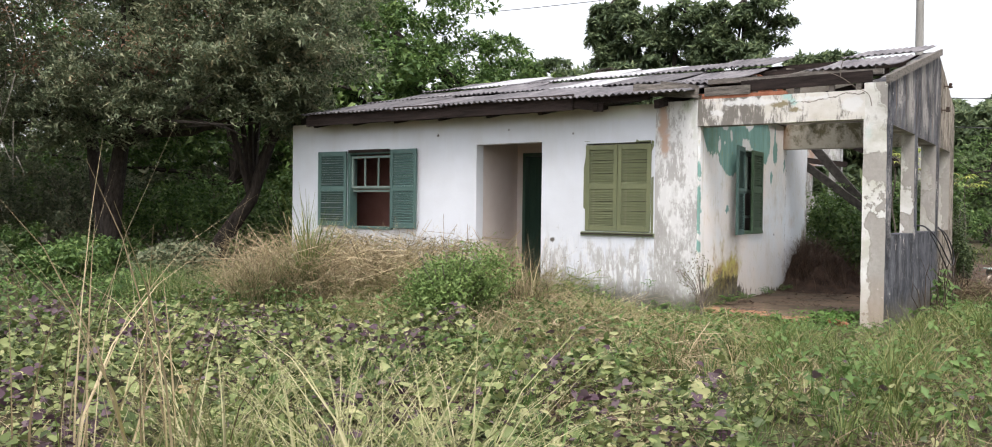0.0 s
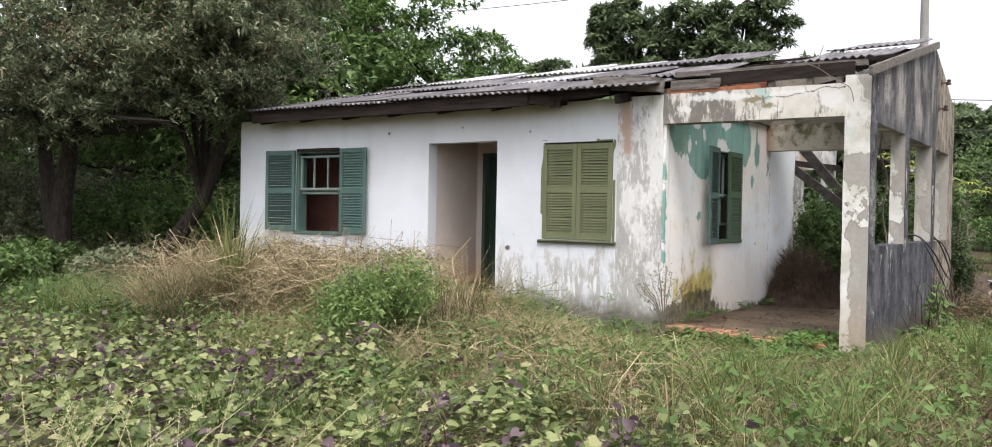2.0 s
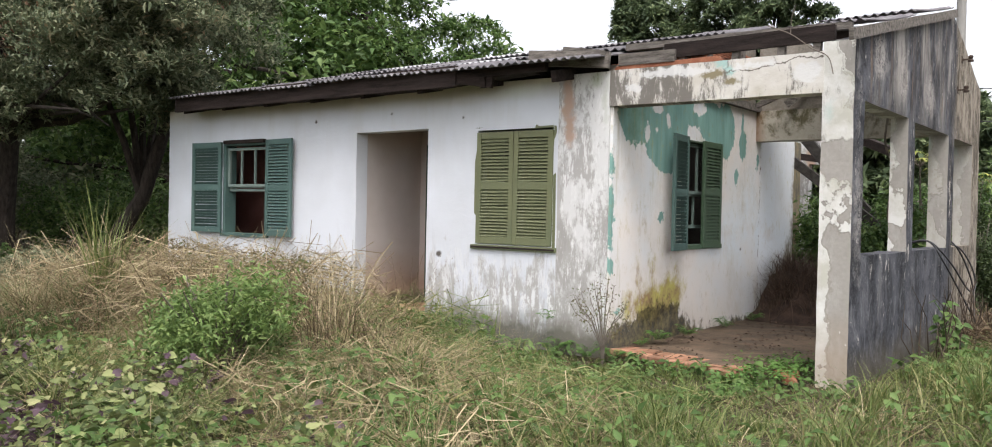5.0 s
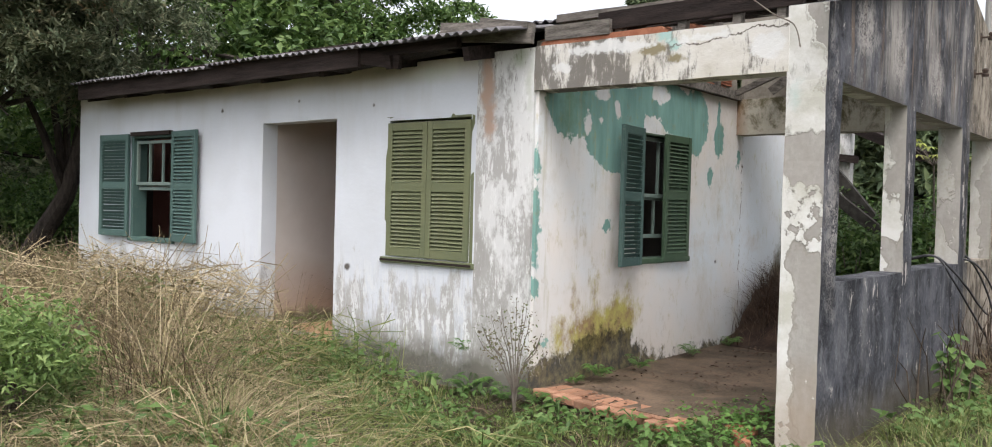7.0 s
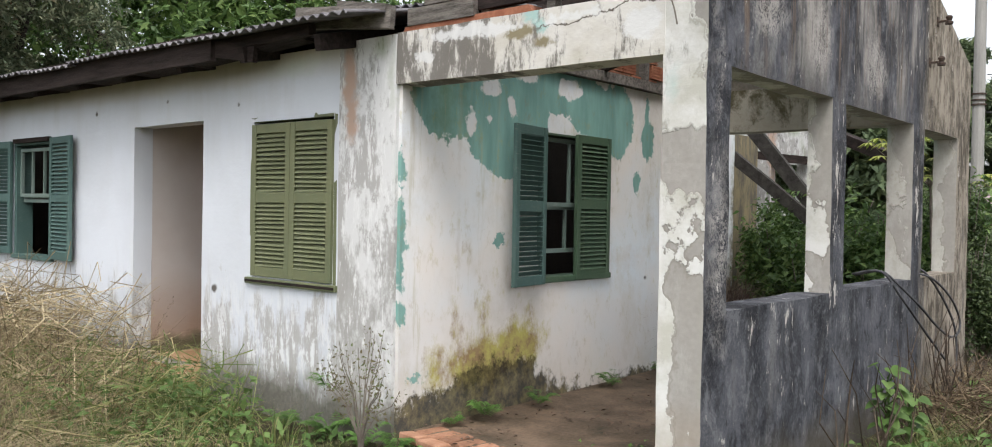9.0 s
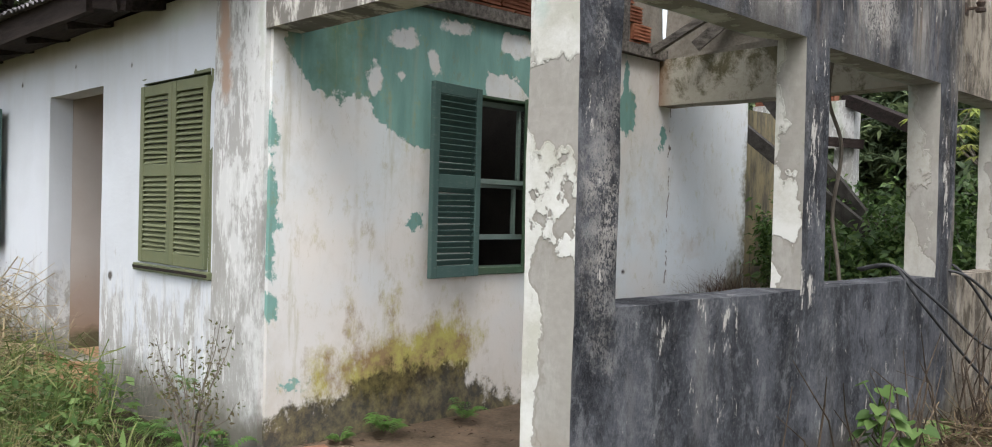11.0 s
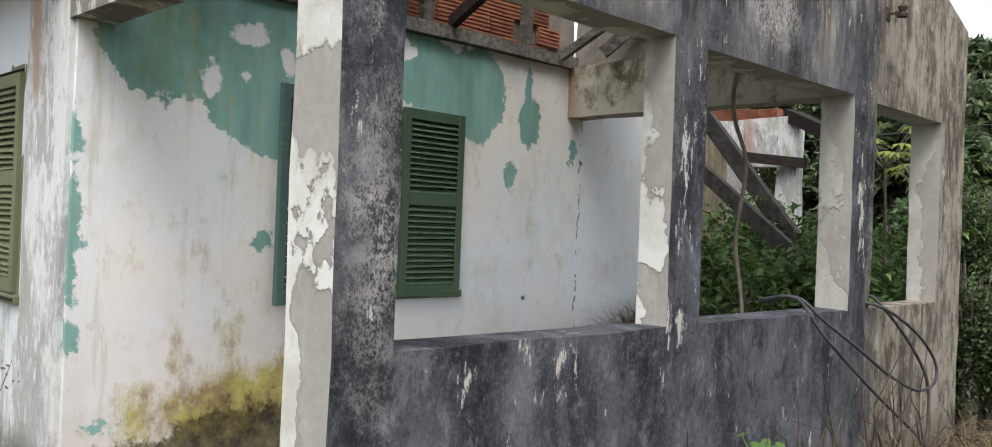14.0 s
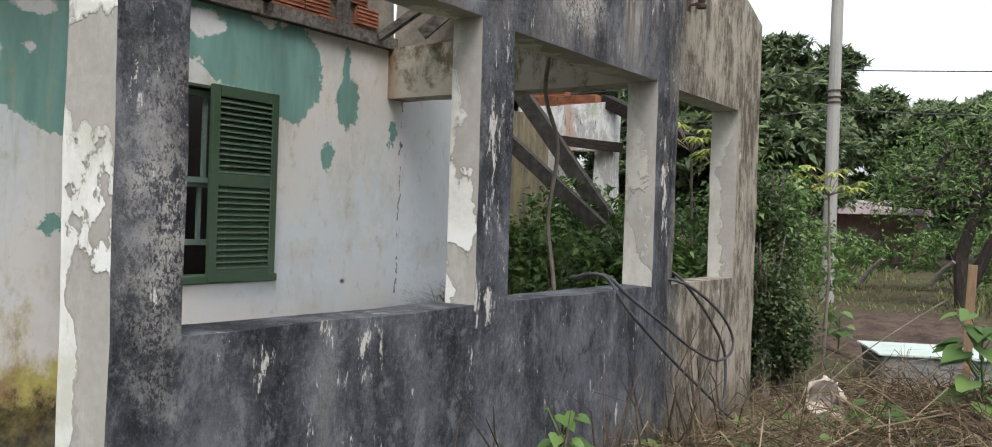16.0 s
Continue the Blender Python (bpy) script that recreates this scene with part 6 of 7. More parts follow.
def blob_points(n, blobs, shell=0.55):
    """Points in the outer part of ellipsoids (x, y, z, rx, ry, rz), with an uneven surface."""
    b = np.array(blobs, float)
    vol = b[:, 3] * b[:, 4] * b[:, 5]
    k = RNG.choice(len(b), n, p=vol**0.6 / (vol**0.6).sum())
    d = rand_dirs(n)
    r = RNG.uniform(shell, 1.0, n) ** 0.6
    wob = np.array([1 + 0.28 * noise.noise(Vector((*(dd * 2.2 + kk),))) for dd, kk in zip(d, k)])
    return b[k, :3] + d * b[k, 3:] * (r * wob)[:, None]


def tree(name, label, trunks, blobs, clumps, per, spread, length, width, mat, limbs=14, extra=None, boughs=None):
    """A tree: tapered trunks with limbs into the crown, and a crown of leaves in clumps."""
    top = tagged(new(name), label, "tree")
    b = np.array(blobs, float)
    base = trunks[0][0][0]
    top.location = (base[0], base[1], 0)
    off = -np.array(top.location)
    bm = bmesh.new()
    rnd = random.Random(int(abs(base[0]) * 97 + clumps))
    for pts, r in trunks:
        pts = [Vector(p) + Vector(off) for p in pts]
        n = len(pts)
        tube(bm, pts, [r * (1 - 0.65 * i / (n - 1)) for i in range(n)], 10)
        for _ in range(limbs // len(trunks)):
            a = pts[rnd.randrange(n // 2, n)]
            c = b[rnd.randrange(len(b))]
            e = Vector(c[:3]) + Vector([rnd.uniform(-0.75, 0.75) * s for s in c[3:]]) + Vector(off)
            mid = (a + e) / 2 + Vector([rnd.uniform(-0.3, 0.3) for _ in range(3)])
            tube(bm, [a, a.lerp(mid, 0.5) + Vector((0, 0, 0.1)), mid, mid.lerp(e, 0.6), e], [r * 0.38, r * 0.3, r * 0.22, r * 0.13, r * 0.05], 6)
    part("trunk", bm, M["bark"], top)
    if boughs:
        v, q = whorls(lumpy_points(clumps, blobs, *boughs) + off, per, length, width)
    else:
        v, q = leaf_cloud(blob_points(clumps, blobs) + off, spread, per, length, width)
    crown = new("crown", fill_mesh("crown", v, q, mat))
    crown.parent = top
    if extra:
        v, q = leaf_cloud(blob_points(extra[0], extra[1], 0.9) + off, spread * 0.7, 26, length * 0.8, width)
        tips = new("rusty_bloom", fill_mesh("rusty_bloom", v, q, G["rust"]))
        tips.parent = top
    return top


def shrub(name, label, x, y, r, h, clumps, per, length, width, mat, stems=9, z0=None):
    """A bush: stems fanning from the ground and a leafy outline."""
    z = ground_height(x, y) if z0 is None else z0
    top = tagged(new(name), label, "bush")
    top.location = (x, y, z)
    rnd = random.Random(int(x * 31 + y * 17))
    bm = bmesh.new()
    for i in range(stems):
        a = rnd.uniform(0, 6.28)
        e = Vector((math.cos(a) * r * rnd.uniform(0.2, 0.8), math.sin(a) * r * rnd.uniform(0.2, 0.8), h * rnd.uniform(0.6, 0.95)))
        tube(bm, [(0.05 * math.cos(a), 0.05 * math.sin(a), -0.05), e * 0.5 + Vector((0, 0, 0.1 * h)), e], [0.014, 0.010, 0.004], 5)
    part("stem", bm, M["twig"], top)
    humps = [(0, 0, h * 0.48, r * 0.85, r * 0.85, h * 0.45)]
    for i in range(5):
        a, o = i * 1.26 + rnd.uniform(-0.4, 0.4), rnd.uniform(0.35, 0.8) * r
        humps.append((math.cos(a) * o, math.sin(a) * o, h * rnd.uniform(0.4, 0.8), r * 0.4, r * 0.4, h * rnd.uniform(0.16, 0.28)))
    v, q = leaf_cloud(blob_points(clumps, humps, 0.3), 0.07, per, length, width)
    leaves = new("leaves", fill_mesh("leaves", v, q, mat))
    leaves.parent = top
    return top


def trees():
    # the crown mass at z 8.0 is unseen, added to shade the growth below
    tree("dark_tree", "dense dark evergreen tree with rusty flower tips beside the house", [([(-17.0, 10.9, -0.1), (-16.9, 10.9, 1.2), (-16.4, 10.8, 2.6), (-15.8, 10.9, 4.2)], 0.26), ([(-17.0, 11.0, -0.1), (-17.5, 11.0, 1.5), (-18.2, 11.2, 3.2), (-18.8, 11.3, 4.6)], 0.2)],
         [(-17.5, 10.5, 4.9, 3.4, 2.8, 2.1), (-15.0, 10.6, 4.6, 2.7, 2.3, 2.0), (-20.5, 11.5, 4.8, 3, 3, 2.4), (-12.6, 11.0, 4.2, 1.8, 1.6, 1.5), (-16.5, 10.2, 6.8, 3.2, 2.6, 2.0), (-12.9, 11.2, 5.6, 2.2, 1.9, 1.5), (-19.0, 9.5, 3.8, 1.8, 1.4, 1.2), (-11.5, 10.6, 3.3, 0.8, 0.7, 0.75), (-17.5, 9.6, 8.0, 4.2, 3.4, 1.8), (-18.6, 9.9, 3.3, 2.2, 1.6, 1.0), (-14.8, 10.0, 3.5, 2.0, 1.4, 1.0), (-21.5, 10.0, 2.9, 2.0, 1.5, 1.3), (-11.6, 10.0, 3.6, 1.1, 0.7, 0.9), (-10.9, 10.2, 4.2, 1.0, 0.8, 0.9), (-12.1, 9.8, 3.0, 1.0, 0.7, 0.6), (-11.7, 10.1, 2.7, 0.45, 0.35, 0.4), (-13.6, 9.8, 2.9, 1.2, 0.8, 0.6), (-16.6, 9.4, 2.9, 1.5, 0.9, 0.7)],
         16500, 11, 0.20, 0.115, 0.34, G["darktree"], 24, (140, [(-15.0, 9.6, 5.2, 3.2, 1.6, 1.6), (-12.4, 10.4, 4.7, 1.8, 1.2, 1.1)]), (430, 0.75))
    tree("leaning_tree", "leaning tree trunk at the house corner under dark foliage", [([(-14.3, 11.2, -0.1), (-13.9, 11.3, 0.7), (-13.3, 11.5, 1.5), (-12.9, 11.7, 2.8), (-12.7, 11.9, 4.0)], 0.19)],
         [(-12.8, 11.6, 4.0, 1.4, 1.3, 1.2), (-12.2, 11.0, 3.2, 0.8, 0.7, 0.7), (-13.2, 12.2, 5.2, 1.8, 1.6, 1.2), (-11.5, 10.2, 3.25, 0.95, 0.6, 0.85), (-11.7, 10.4, 4.4, 1.2, 0.8, 0.9)], 2600, 11, 0.17, 0.115, 0.34, G["darktree"], 10, None, (80, 0.5))
    tree("broadleaf_tree", "large fresh green broadleaf tree behind the house", [([(-16.5, 20.5, -0.1), (-16.4, 20.5, 3.0), (-16.8, 20.3, 6.0)], 0.35)],
         [(-18.5, 20, 6.2, 3.4, 3.0, 2.8), (-15.6, 20, 5.0, 2.6, 2.5, 2.0), (-20.5, 20, 8.6, 3.6, 3, 2.6), (-13.2, 20.2, 4.0, 1.2, 1.4, 1.1), (-23.5, 20, 7, 4, 3, 4)], 9000, 9, 0.27, 0.18, 0.45, G["tree"], 18, None, (230, 1.0))
    tree("broadleaf_tree", "broadleaf tree behind the undergrowth", [([(-20, 16.5, -0.1), (-20, 16.6, 2.0), (-19.7, 16.8, 5)], 0.24)],
         [(-20, 16.5, 5.5, 3.5, 2.5, 3), (-24, 14.5, 4.5, 3.5, 3, 3.5), (-16, 17.5, 3.6, 2.6, 2, 2.4)], 700, 26, 0.24, 0.24, 0.42, G["tree"], 12)
    # undergrowth below the dark tree
    for i, (x, y, r, h) in enumerate(((-15.5, 14.5, 1.6, 2.2), (-13.2, 15.5, 1.3, 2.0), (-18.5, 14.0, 1.8, 2.4), (-21.5, 13.0, 2.0, 2.8), (-23.5, 11.0, 2.0, 2.6), (-12.6, 13.5, 0.9, 1.4), (-26, 9, 2.4, 3.2), (-19.8, 8.6, 1.2, 1.2), (-15.6, 9.6, 0.9, 0.7), (-13.4, 9.9, 0.7, 0.7), (-17.0, 12.6, 1.3, 1.9), (-19.6, 12.2, 1.5, 2.2), (-15.2, 12.6, 1.0, 1.7), (-22.0, 10.4, 1.6, 2.2), (-18.4, 9.4, 0.9, 0.9), (-24.0, 13.5, 2.2, 3.2), (-12.4, 12.6, 0.6, 1.6), (-17.2, 8.2, 0.9, 0.6), (-14.6, 8.6, 0.8, 0.6), (-19, 22, 2.6, 3.6), (-24, 20, 2.8, 3.8), (-28, 16, 3.0, 4.0), (-29, 11, 3.0, 4.0), (-15.5, 23, 2.4, 3.2), (-27, 6, 2.6, 3.4), (-21, 26, 3.0, 4.2), (-26, 25, 3.0, 4.2), (-31, 21, 3.0, 4.4), (-17, 27, 2.8, 3.6), (-34, 15, 3.2, 4.4), (-34, 9, 3.2, 4.2), (-22, 16, 2.4, 2.6), (-18, 18, 2.4, 2.4), (-20.5, 19.5, 3.0, 5.2), (-25, 17, 3.0, 5.4), (-29.5, 19, 3.2, 5.6), (-15.6, 21, 2.4, 4.6), (-33, 13, 3.2, 5.6), (-23, 23, 3.2, 6.0))):
        shrub("undergrowth_bush", "leafy green undergrowth below the trees", x, y, r, h, 170 if r < 2.3 else 300, 24, 0.12 if r < 2.3 else 0.24, 0.42, G["darktree"] if i % 2 else G["tree"], 12)
    # grey dead twigs hanging in the dark tree
    bm = bmesh.new()
    rnd = random.Random(8)
    for i in range(420):
        p = Vector((rnd.uniform(-22, -15.8), rnd.uniform(6.9, 8.6), rnd.uniform(2.2, 6.2)))
        d = Vector((rnd.uniform(-0.5, 0.5), rnd.uniform(-0.3, 0.2), rnd.uniform(-1.0, -0.2)))
        tube(bm, [p, p + d * 0.6 + Vector((rnd.uniform(-0.1, 0.1), 0, 0)), p + d * rnd.uniform(1.0, 1.5)], [0.012, 0.008, 0.003], 4)
    tagged(new("dead_twigs", mesh_of("dead_twigs", bm, M["deadtwig"])), "grey dead twigs hanging in the dark tree", "twigs", kind="stuff")
    # far trees over the roof
    far = (("spire_tree", -23.0, 46, 14.2, 1.1), ("pine_like_tree", -19.4, 46, 13.2, 2.6), ("pine_like_tree", -15.6, 46, 13.2, 2.5), ("far_tree", -12.0, 46, 9.4, 2.0), ("far_tree", -9.7, 47, 8.8, 1.5),
           ("far_tree", -28, 45, 10.4, 2.6), ("far_tree", -32.5, 45, 9.6, 3.0), ("far_tree", -22, 42, 9.2, 3.2), ("far_tree", -16, 42, 9.0, 3.4))
    for name, x, y, h, r in far:
        blobs = [(x, y, h * 0.62, r, r, h * 0.30), (x - r * 0.5, y, h * 0.80, r * 0.5, r * 0.6, h * 0.14), (x + r * 0.45, y, h * 0.86, r * 0.45, r * 0.5, h * 0.12)]
        tree(name, "tall dark tree standing beyond the house", [([(x, y, 0), (x, y, h * 0.5), (x + 0.2, y, h * 0.95)], 0.25)], blobs, 2200, 9, 0.42, 0.36, 0.4, G["fartree"], 12, None, (60, 0.85))
    # the far side of the field
    wood = (("far_tree", -8.2, 38, 6.4, 1.7), ("far_tree", -10.6, 39, 6.6, 2.0), ("far_tree", -13.4, 40, 7.2, 2.5), ("far_tree", -12, 60, 10.4, 3.2), ("far_tree", -9, 60, 9.0, 2.8), ("far_tree", -6.2, 60, 9.2, 2.8), ("far_tree", -2.8, 58, 8.8, 3.2),
            ("far_tree", 1.2, 56, 8.8, 3.2), ("far_tree", 5.5, 54, 8.8, 3.6), ("far_tree", -16.5, 60, 10.2, 3.6), ("far_tree", 10, 52, 8.5, 4), ("far_tree", -4.2, 47, 6.4, 2.4))
    for name, x, y, h, r in wood:
        h *= 0.97
        blobs = [(x, y, h * 0.55, r, r, h * 0.42), (x - r * 0.5, y, h * 0.76, r * 0.55, r * 0.5, h * 0.20), (x + r * 0.5, y, h * 0.72, r * 0.5, r * 0.5, h * 0.2)]
        tree(name, "dense dark green tree at the edge of the wood", [([(x, y, 0), (x, y, h * 0.4), (x + 0.2, y, h * 0.85)], 0.25)], blobs, 2300, 9, 0.40, 0.40, 0.42, G["fartree"], 10, None, (80, 0.95))
    tree("thin_tree", "light feathery tree with pale bare branches", [([(-1.9, 29, -0.1), (-2.0, 29, 1.0), (-1.7, 29, 2.2), (-2.3, 29, 3.2)], 0.17), ([(-1.8, 29, 0.5), (-1.2, 29, 2.0), (-0.6, 29, 3.2)], 0.13)],
         [(-2.6, 29, 3.0, 1.0, 0.9, 0.7), (-1.3, 29, 3.3, 1.2, 1.0, 0.8), (-3.1, 28.6, 2.2, 0.7, 0.7, 0.5), (-1.5, 28.2, 2.2, 0.9, 0.8, 0.6), (0.3, 28.5, 3.6, 1.4, 1.2, 1.2), (0.6, 28.5, 2.2, 1.2, 1, 0.9)], 330, 22, 0.17, 0.12, 0.28, G["bush"], 24)
    for x, y, r, h in ((-5.2, 33, 1.4, 1.6), (-2.6, 34, 1.6, 1.8), (-0.4, 33, 1.3, 1.5), (2.6, 32, 1.8, 2.4), (-7, 30, 1.2, 1.5), (4.8, 30, 1.8, 2.4), (-0.4, 27.5, 0.5, 0.7)):
        shrub("field_bush", "green bush at the field edge", x, y, r, h, 130, 24, 0.13, 0.4, G["bush"] if x > -1 else G["tree"], 9)


def bushes():
    shrub("green_bush", "bright green leafy bush among the dry grass", BUSH[0], BUSH[1], 0.62, 0.95, 380, 24, 0.058, 0.30, G["bushleaf"], 30)
    # growth inside the roofless back
    for x, y, r, h in ((-3.4, 16.6, 0.75, 1.9), (-2.7, 16.1, 0.55, 1.7), (-3.9, 17.2, 0.8, 1.8), (-2.6, 17.6, 0.8, 2.2), (-3.1, 15.9, 0.4, 1.2), (-2.6, 15.7, 0.32, 1.25), (-3.7, 16.2, 0.55, 1.6), (-3.2, 15.6, 0.4, 1.35)):
        shrub("ruin_bush", "glossy dark green bush growing inside the ruin", x, y, r, h, 170, 26, 0.085, 0.45, G["tree"], 14, 0.05)
    for x, y, r, h in ((-2.2, 17.5, 0.30, 2.1), (-2.5, 18.4, 0.42, 2.2), (-2.0, 16.9, 0.20, 1.5), (-1.95, 17.2, 0.24, 0.9)):
        shrub("corner_bush", "small-leaved bush behind the gable end", x, y, r, h, 210, 26, 0.048, 0.5, G["cornerleaf"], 18)
    shrub("yellowing_bush", "yellow-green bush beyond the gable", -3.2, 21.5, 0.8, 2.1, 130, 22, 0.08, 0.5, G["bush"], 10)


vine_field()
grasses()
trees()
bushes()


# ---- ruin behind the porch ----
def smooth(pts, n=6):
    """Points of a soft curve through the given ones."""
    pts = [Vector(p) for p in pts]
    out = []
    for i in range(len(pts) - 1):
        p0, p1, p2, p3 = pts[max(i - 1, 0)], pts[i], pts[i + 1], pts[min(i + 2, len(pts) - 1)]
        for k in range(n):
            t = k / n
            out.append(0.5 * (2 * p1 + (p2 - p0) * t + (2 * p0 - 5 * p1 + 4 * p2 - p3) * t * t + (3 * p1 - p0 - 3 * p2 + p3) * t**3))
    return out + [pts[-1]]


def build_ruin():
    bm = bmesh.new()
    panel(bm, 1, cuts(-5.3, -4.05, 0.25, -4.62, -4.28), cuts(0.0, 2.80, 0.25, 1.70, 2.28), [(-4.62, -4.28, 1.70, 2.28)], 18.0, 18.16)
    worn(bm, 0.02, 3)
    wall = structure("wall_ruin", bm, M["pilaster"], "broken whitewashed back wall with bare bricks on top", "wall")
    me = brick_mesh("hollow_brick", 0.235, 0.14, 0.10, M["brick"], 3)
    rnd = random.Random(5)
    for r in range(2):
        for i in range(4 - 2 * r):
            piece("hollow_brick", me, wall, pose(-5.15 + i * 0.245 + 0.1 * (r % 2), 18.08, 2.85 + r * 0.108, 0, 0, -90 + rnd.uniform(-3, 3)))

    def beam(label, p, q, w, h, mat, twist=0.0):
        bm = bmesh.new()
        mid = (Vector(p) + Vector(q)) / 2
        bar(bm, Vector(p) - mid, Vector(q) - mid, w, h, 0, twist)
        ob = new("fallen_beam", mesh_of("fallen_beam", bm, mat))
        ob.location = mid
        tagged(ob, label, "beam", "fallen roof beams")
    beam("grey fallen roof beam leaning in the ruin", (-4.60, 16.6, 3.03), (-2.25, 16.45, 0.27), 0.07, 0.15, M["beamwood"])
    beam("grey fallen roof beam leaning in the ruin", (-4.60, 16.4, 2.45), (-2.12, 16.24, 0.58), 0.07, 0.13, M["beamwood"])
    beam("dark roof beam lying across the ruin", (-4.9, 17.6, 2.42), (-3.95, 18.02, 2.30), 0.08, 0.10, M["darkwood"])
    beam("dark roof timber resting on the broken wall", (-4.2, 18.1, 2.83), (-2.95, 17.4, 2.30), 0.13, 0.13, M["darkwood"])
    bm = bmesh.new()
    prism(bm, [(-4.10, 2.757), (-2.75, 2.757), (-2.8, 2.85), (-2.95, 3.05), (-3.0, 3.32), (-3.35, 3.45), (-3.6, 3.62), (-4.10, 3.66)], 1, 14.46, 14.60)
    bmesh.ops.triangulate(bm, faces=[f for f in bm.faces if len(f.verts) > 4])
    bmesh.ops.subdivide_edges(bm, edges=[e for e in bm.edges if e.calc_length() > 0.2], cuts=3, use_grid_fill=True)
    worn(bm, 0.03, 5)
    structure("wall_rubble", bm, M["cement"], "crumbling rubble masonry left on the tie beam", "wall")
    bm = bmesh.new()
    tube(bm, smooth([(-2.34, 14.0, 0.12), (-2.36, 14.0, 1.06), (-2.42, 14.0, 1.5), (-2.38, 14.02, 1.95), (-2.47, 14.0, 2.3), (-2.43, 14.05, 2.75)]), 0.013, 6)
    tagged(new("vine_stem", mesh_of("vine_stem", bm, M["twig"])), "thin bare climbing stem rising from the parapet", "vine")
    # earth slumped against the back of the porch, with brushwood on it
    bm = bmesh.new()
    vs = {}
    for i in range(33):
        for j in range(41):
            x, y = SX + 0.004 + 1.75 * i / 32, 13.5 + 2.3 * j / 40
            h = 0.68 * math.exp(-((x + 3.75) / 0.62) ** 2 - ((y - 15.1) / 0.55) ** 2)
            h += h * 0.5 * noise.noise(Vector((x * 3.5, y * 3.5, 4))) + 0.06 * noise.noise(Vector((x * 12, y * 12, 1))) * min(1, h * 6)
            vs[i, j] = bm.verts.new((x, y, 0.105 + h))
    for i in range(32):
        for j in range(40):
            bm.faces.new((vs[i, j], vs[i + 1, j], vs[i + 1, j + 1], vs[i, j + 1]))
    tagged(new("earth_mound", mesh_of("earth_mound", bm, M["heap"], True)), "slumped reddish-brown earth heap on the porch floor", "earth mound")
    # brushwood heaped at the back of the porch
    n = 2600
    xy = tufted(n, [(-3.85, 14.7, 0.45), (-3.4, 14.9, 0.55), (-3.95, 15.2, 0.5), (-2.9, 15.2, 0.5)])
    ok = (xy[:, 0] > SX + 0.03) & (xy[:, 0] < -2.15) & (xy[:, 1] > 13.9)
    xy = xy[ok]
    base = np.column_stack([xy, 0.08 + 0.62 * np.exp(-((xy[:, 0] + 3.75) / 0.62) ** 2 - ((xy[:, 1] - 15.1) / 0.55) ** 2)])
    lean = np.column_stack([RNG.normal(size=len(xy)), RNG.normal(size=len(xy)), np.zeros(len(xy))])
    v, q = blade_arrays(base, lean, RNG.uniform(0.15, 0.6, len(xy)), RNG.uniform(0.004, 0.010, len(xy)), RNG.uniform(0.6, 2.0, len(xy)))
    v[:, 0] = np.clip(v[:, 0], SX + 0.02, -2.13)
    stuff("brushwood", v, q, G["twigs"], "heap of brown dead brushwood in the porch", "brushwood")


build_ruin()


def porch_litter():
    n = 900
    xy = np.column_stack([RNG.uniform(SX + 0.05, -2.2, n), RNG.uniform(10.9, 15.0, n)])
    xy = xy[(xy[:, 0] < -2.9 + 0.3 * (xy[:, 1] - 10.8)) & (patchy(xy, 1.4, 61.0) > -0.1)]
    n = len(xy)
    c = np.column_stack([xy, np.full(n, 0.142) + RNG.uniform(0, 0.02, n)])
    L = RNG.uniform(0.02, 0.06, n)
    v, q = leaf_arrays(c, rand_dirs(n, 0.1), unit(rand_dirs(n) * 0.4 + np.array([0, 0, 1.0])), L, L * 0.5)
    stuff("leaf_litter", v, q, G["twigs"], "brown leaf litter on the porch floor", "leaf litter")
    # moss and seedlings creeping over the front of the slab
    xy = np.column_stack([RNG.normal(-2.45, 0.22, 700), RNG.normal(11.0, 0.35, 700)])
    xy = xy[(xy[:, 0] < -2.2)]
    n = len(xy)
    c = np.column_stack([xy, np.full(n, 0.11) + RNG.uniform(0, 0.08, n)])
    L = RNG.uniform(0.03, 0.06, n)
    v, q = leaf_arrays(c, rand_dirs(n, 0.3), unit(rand_dirs(n) * 0.5 + np.array([0, -0.1, 1.0])), L, L * 0.6)
    stuff("porch_weeds", v, q, G["fern"], "small bright weeds creeping over the porch edge")


porch_litter()


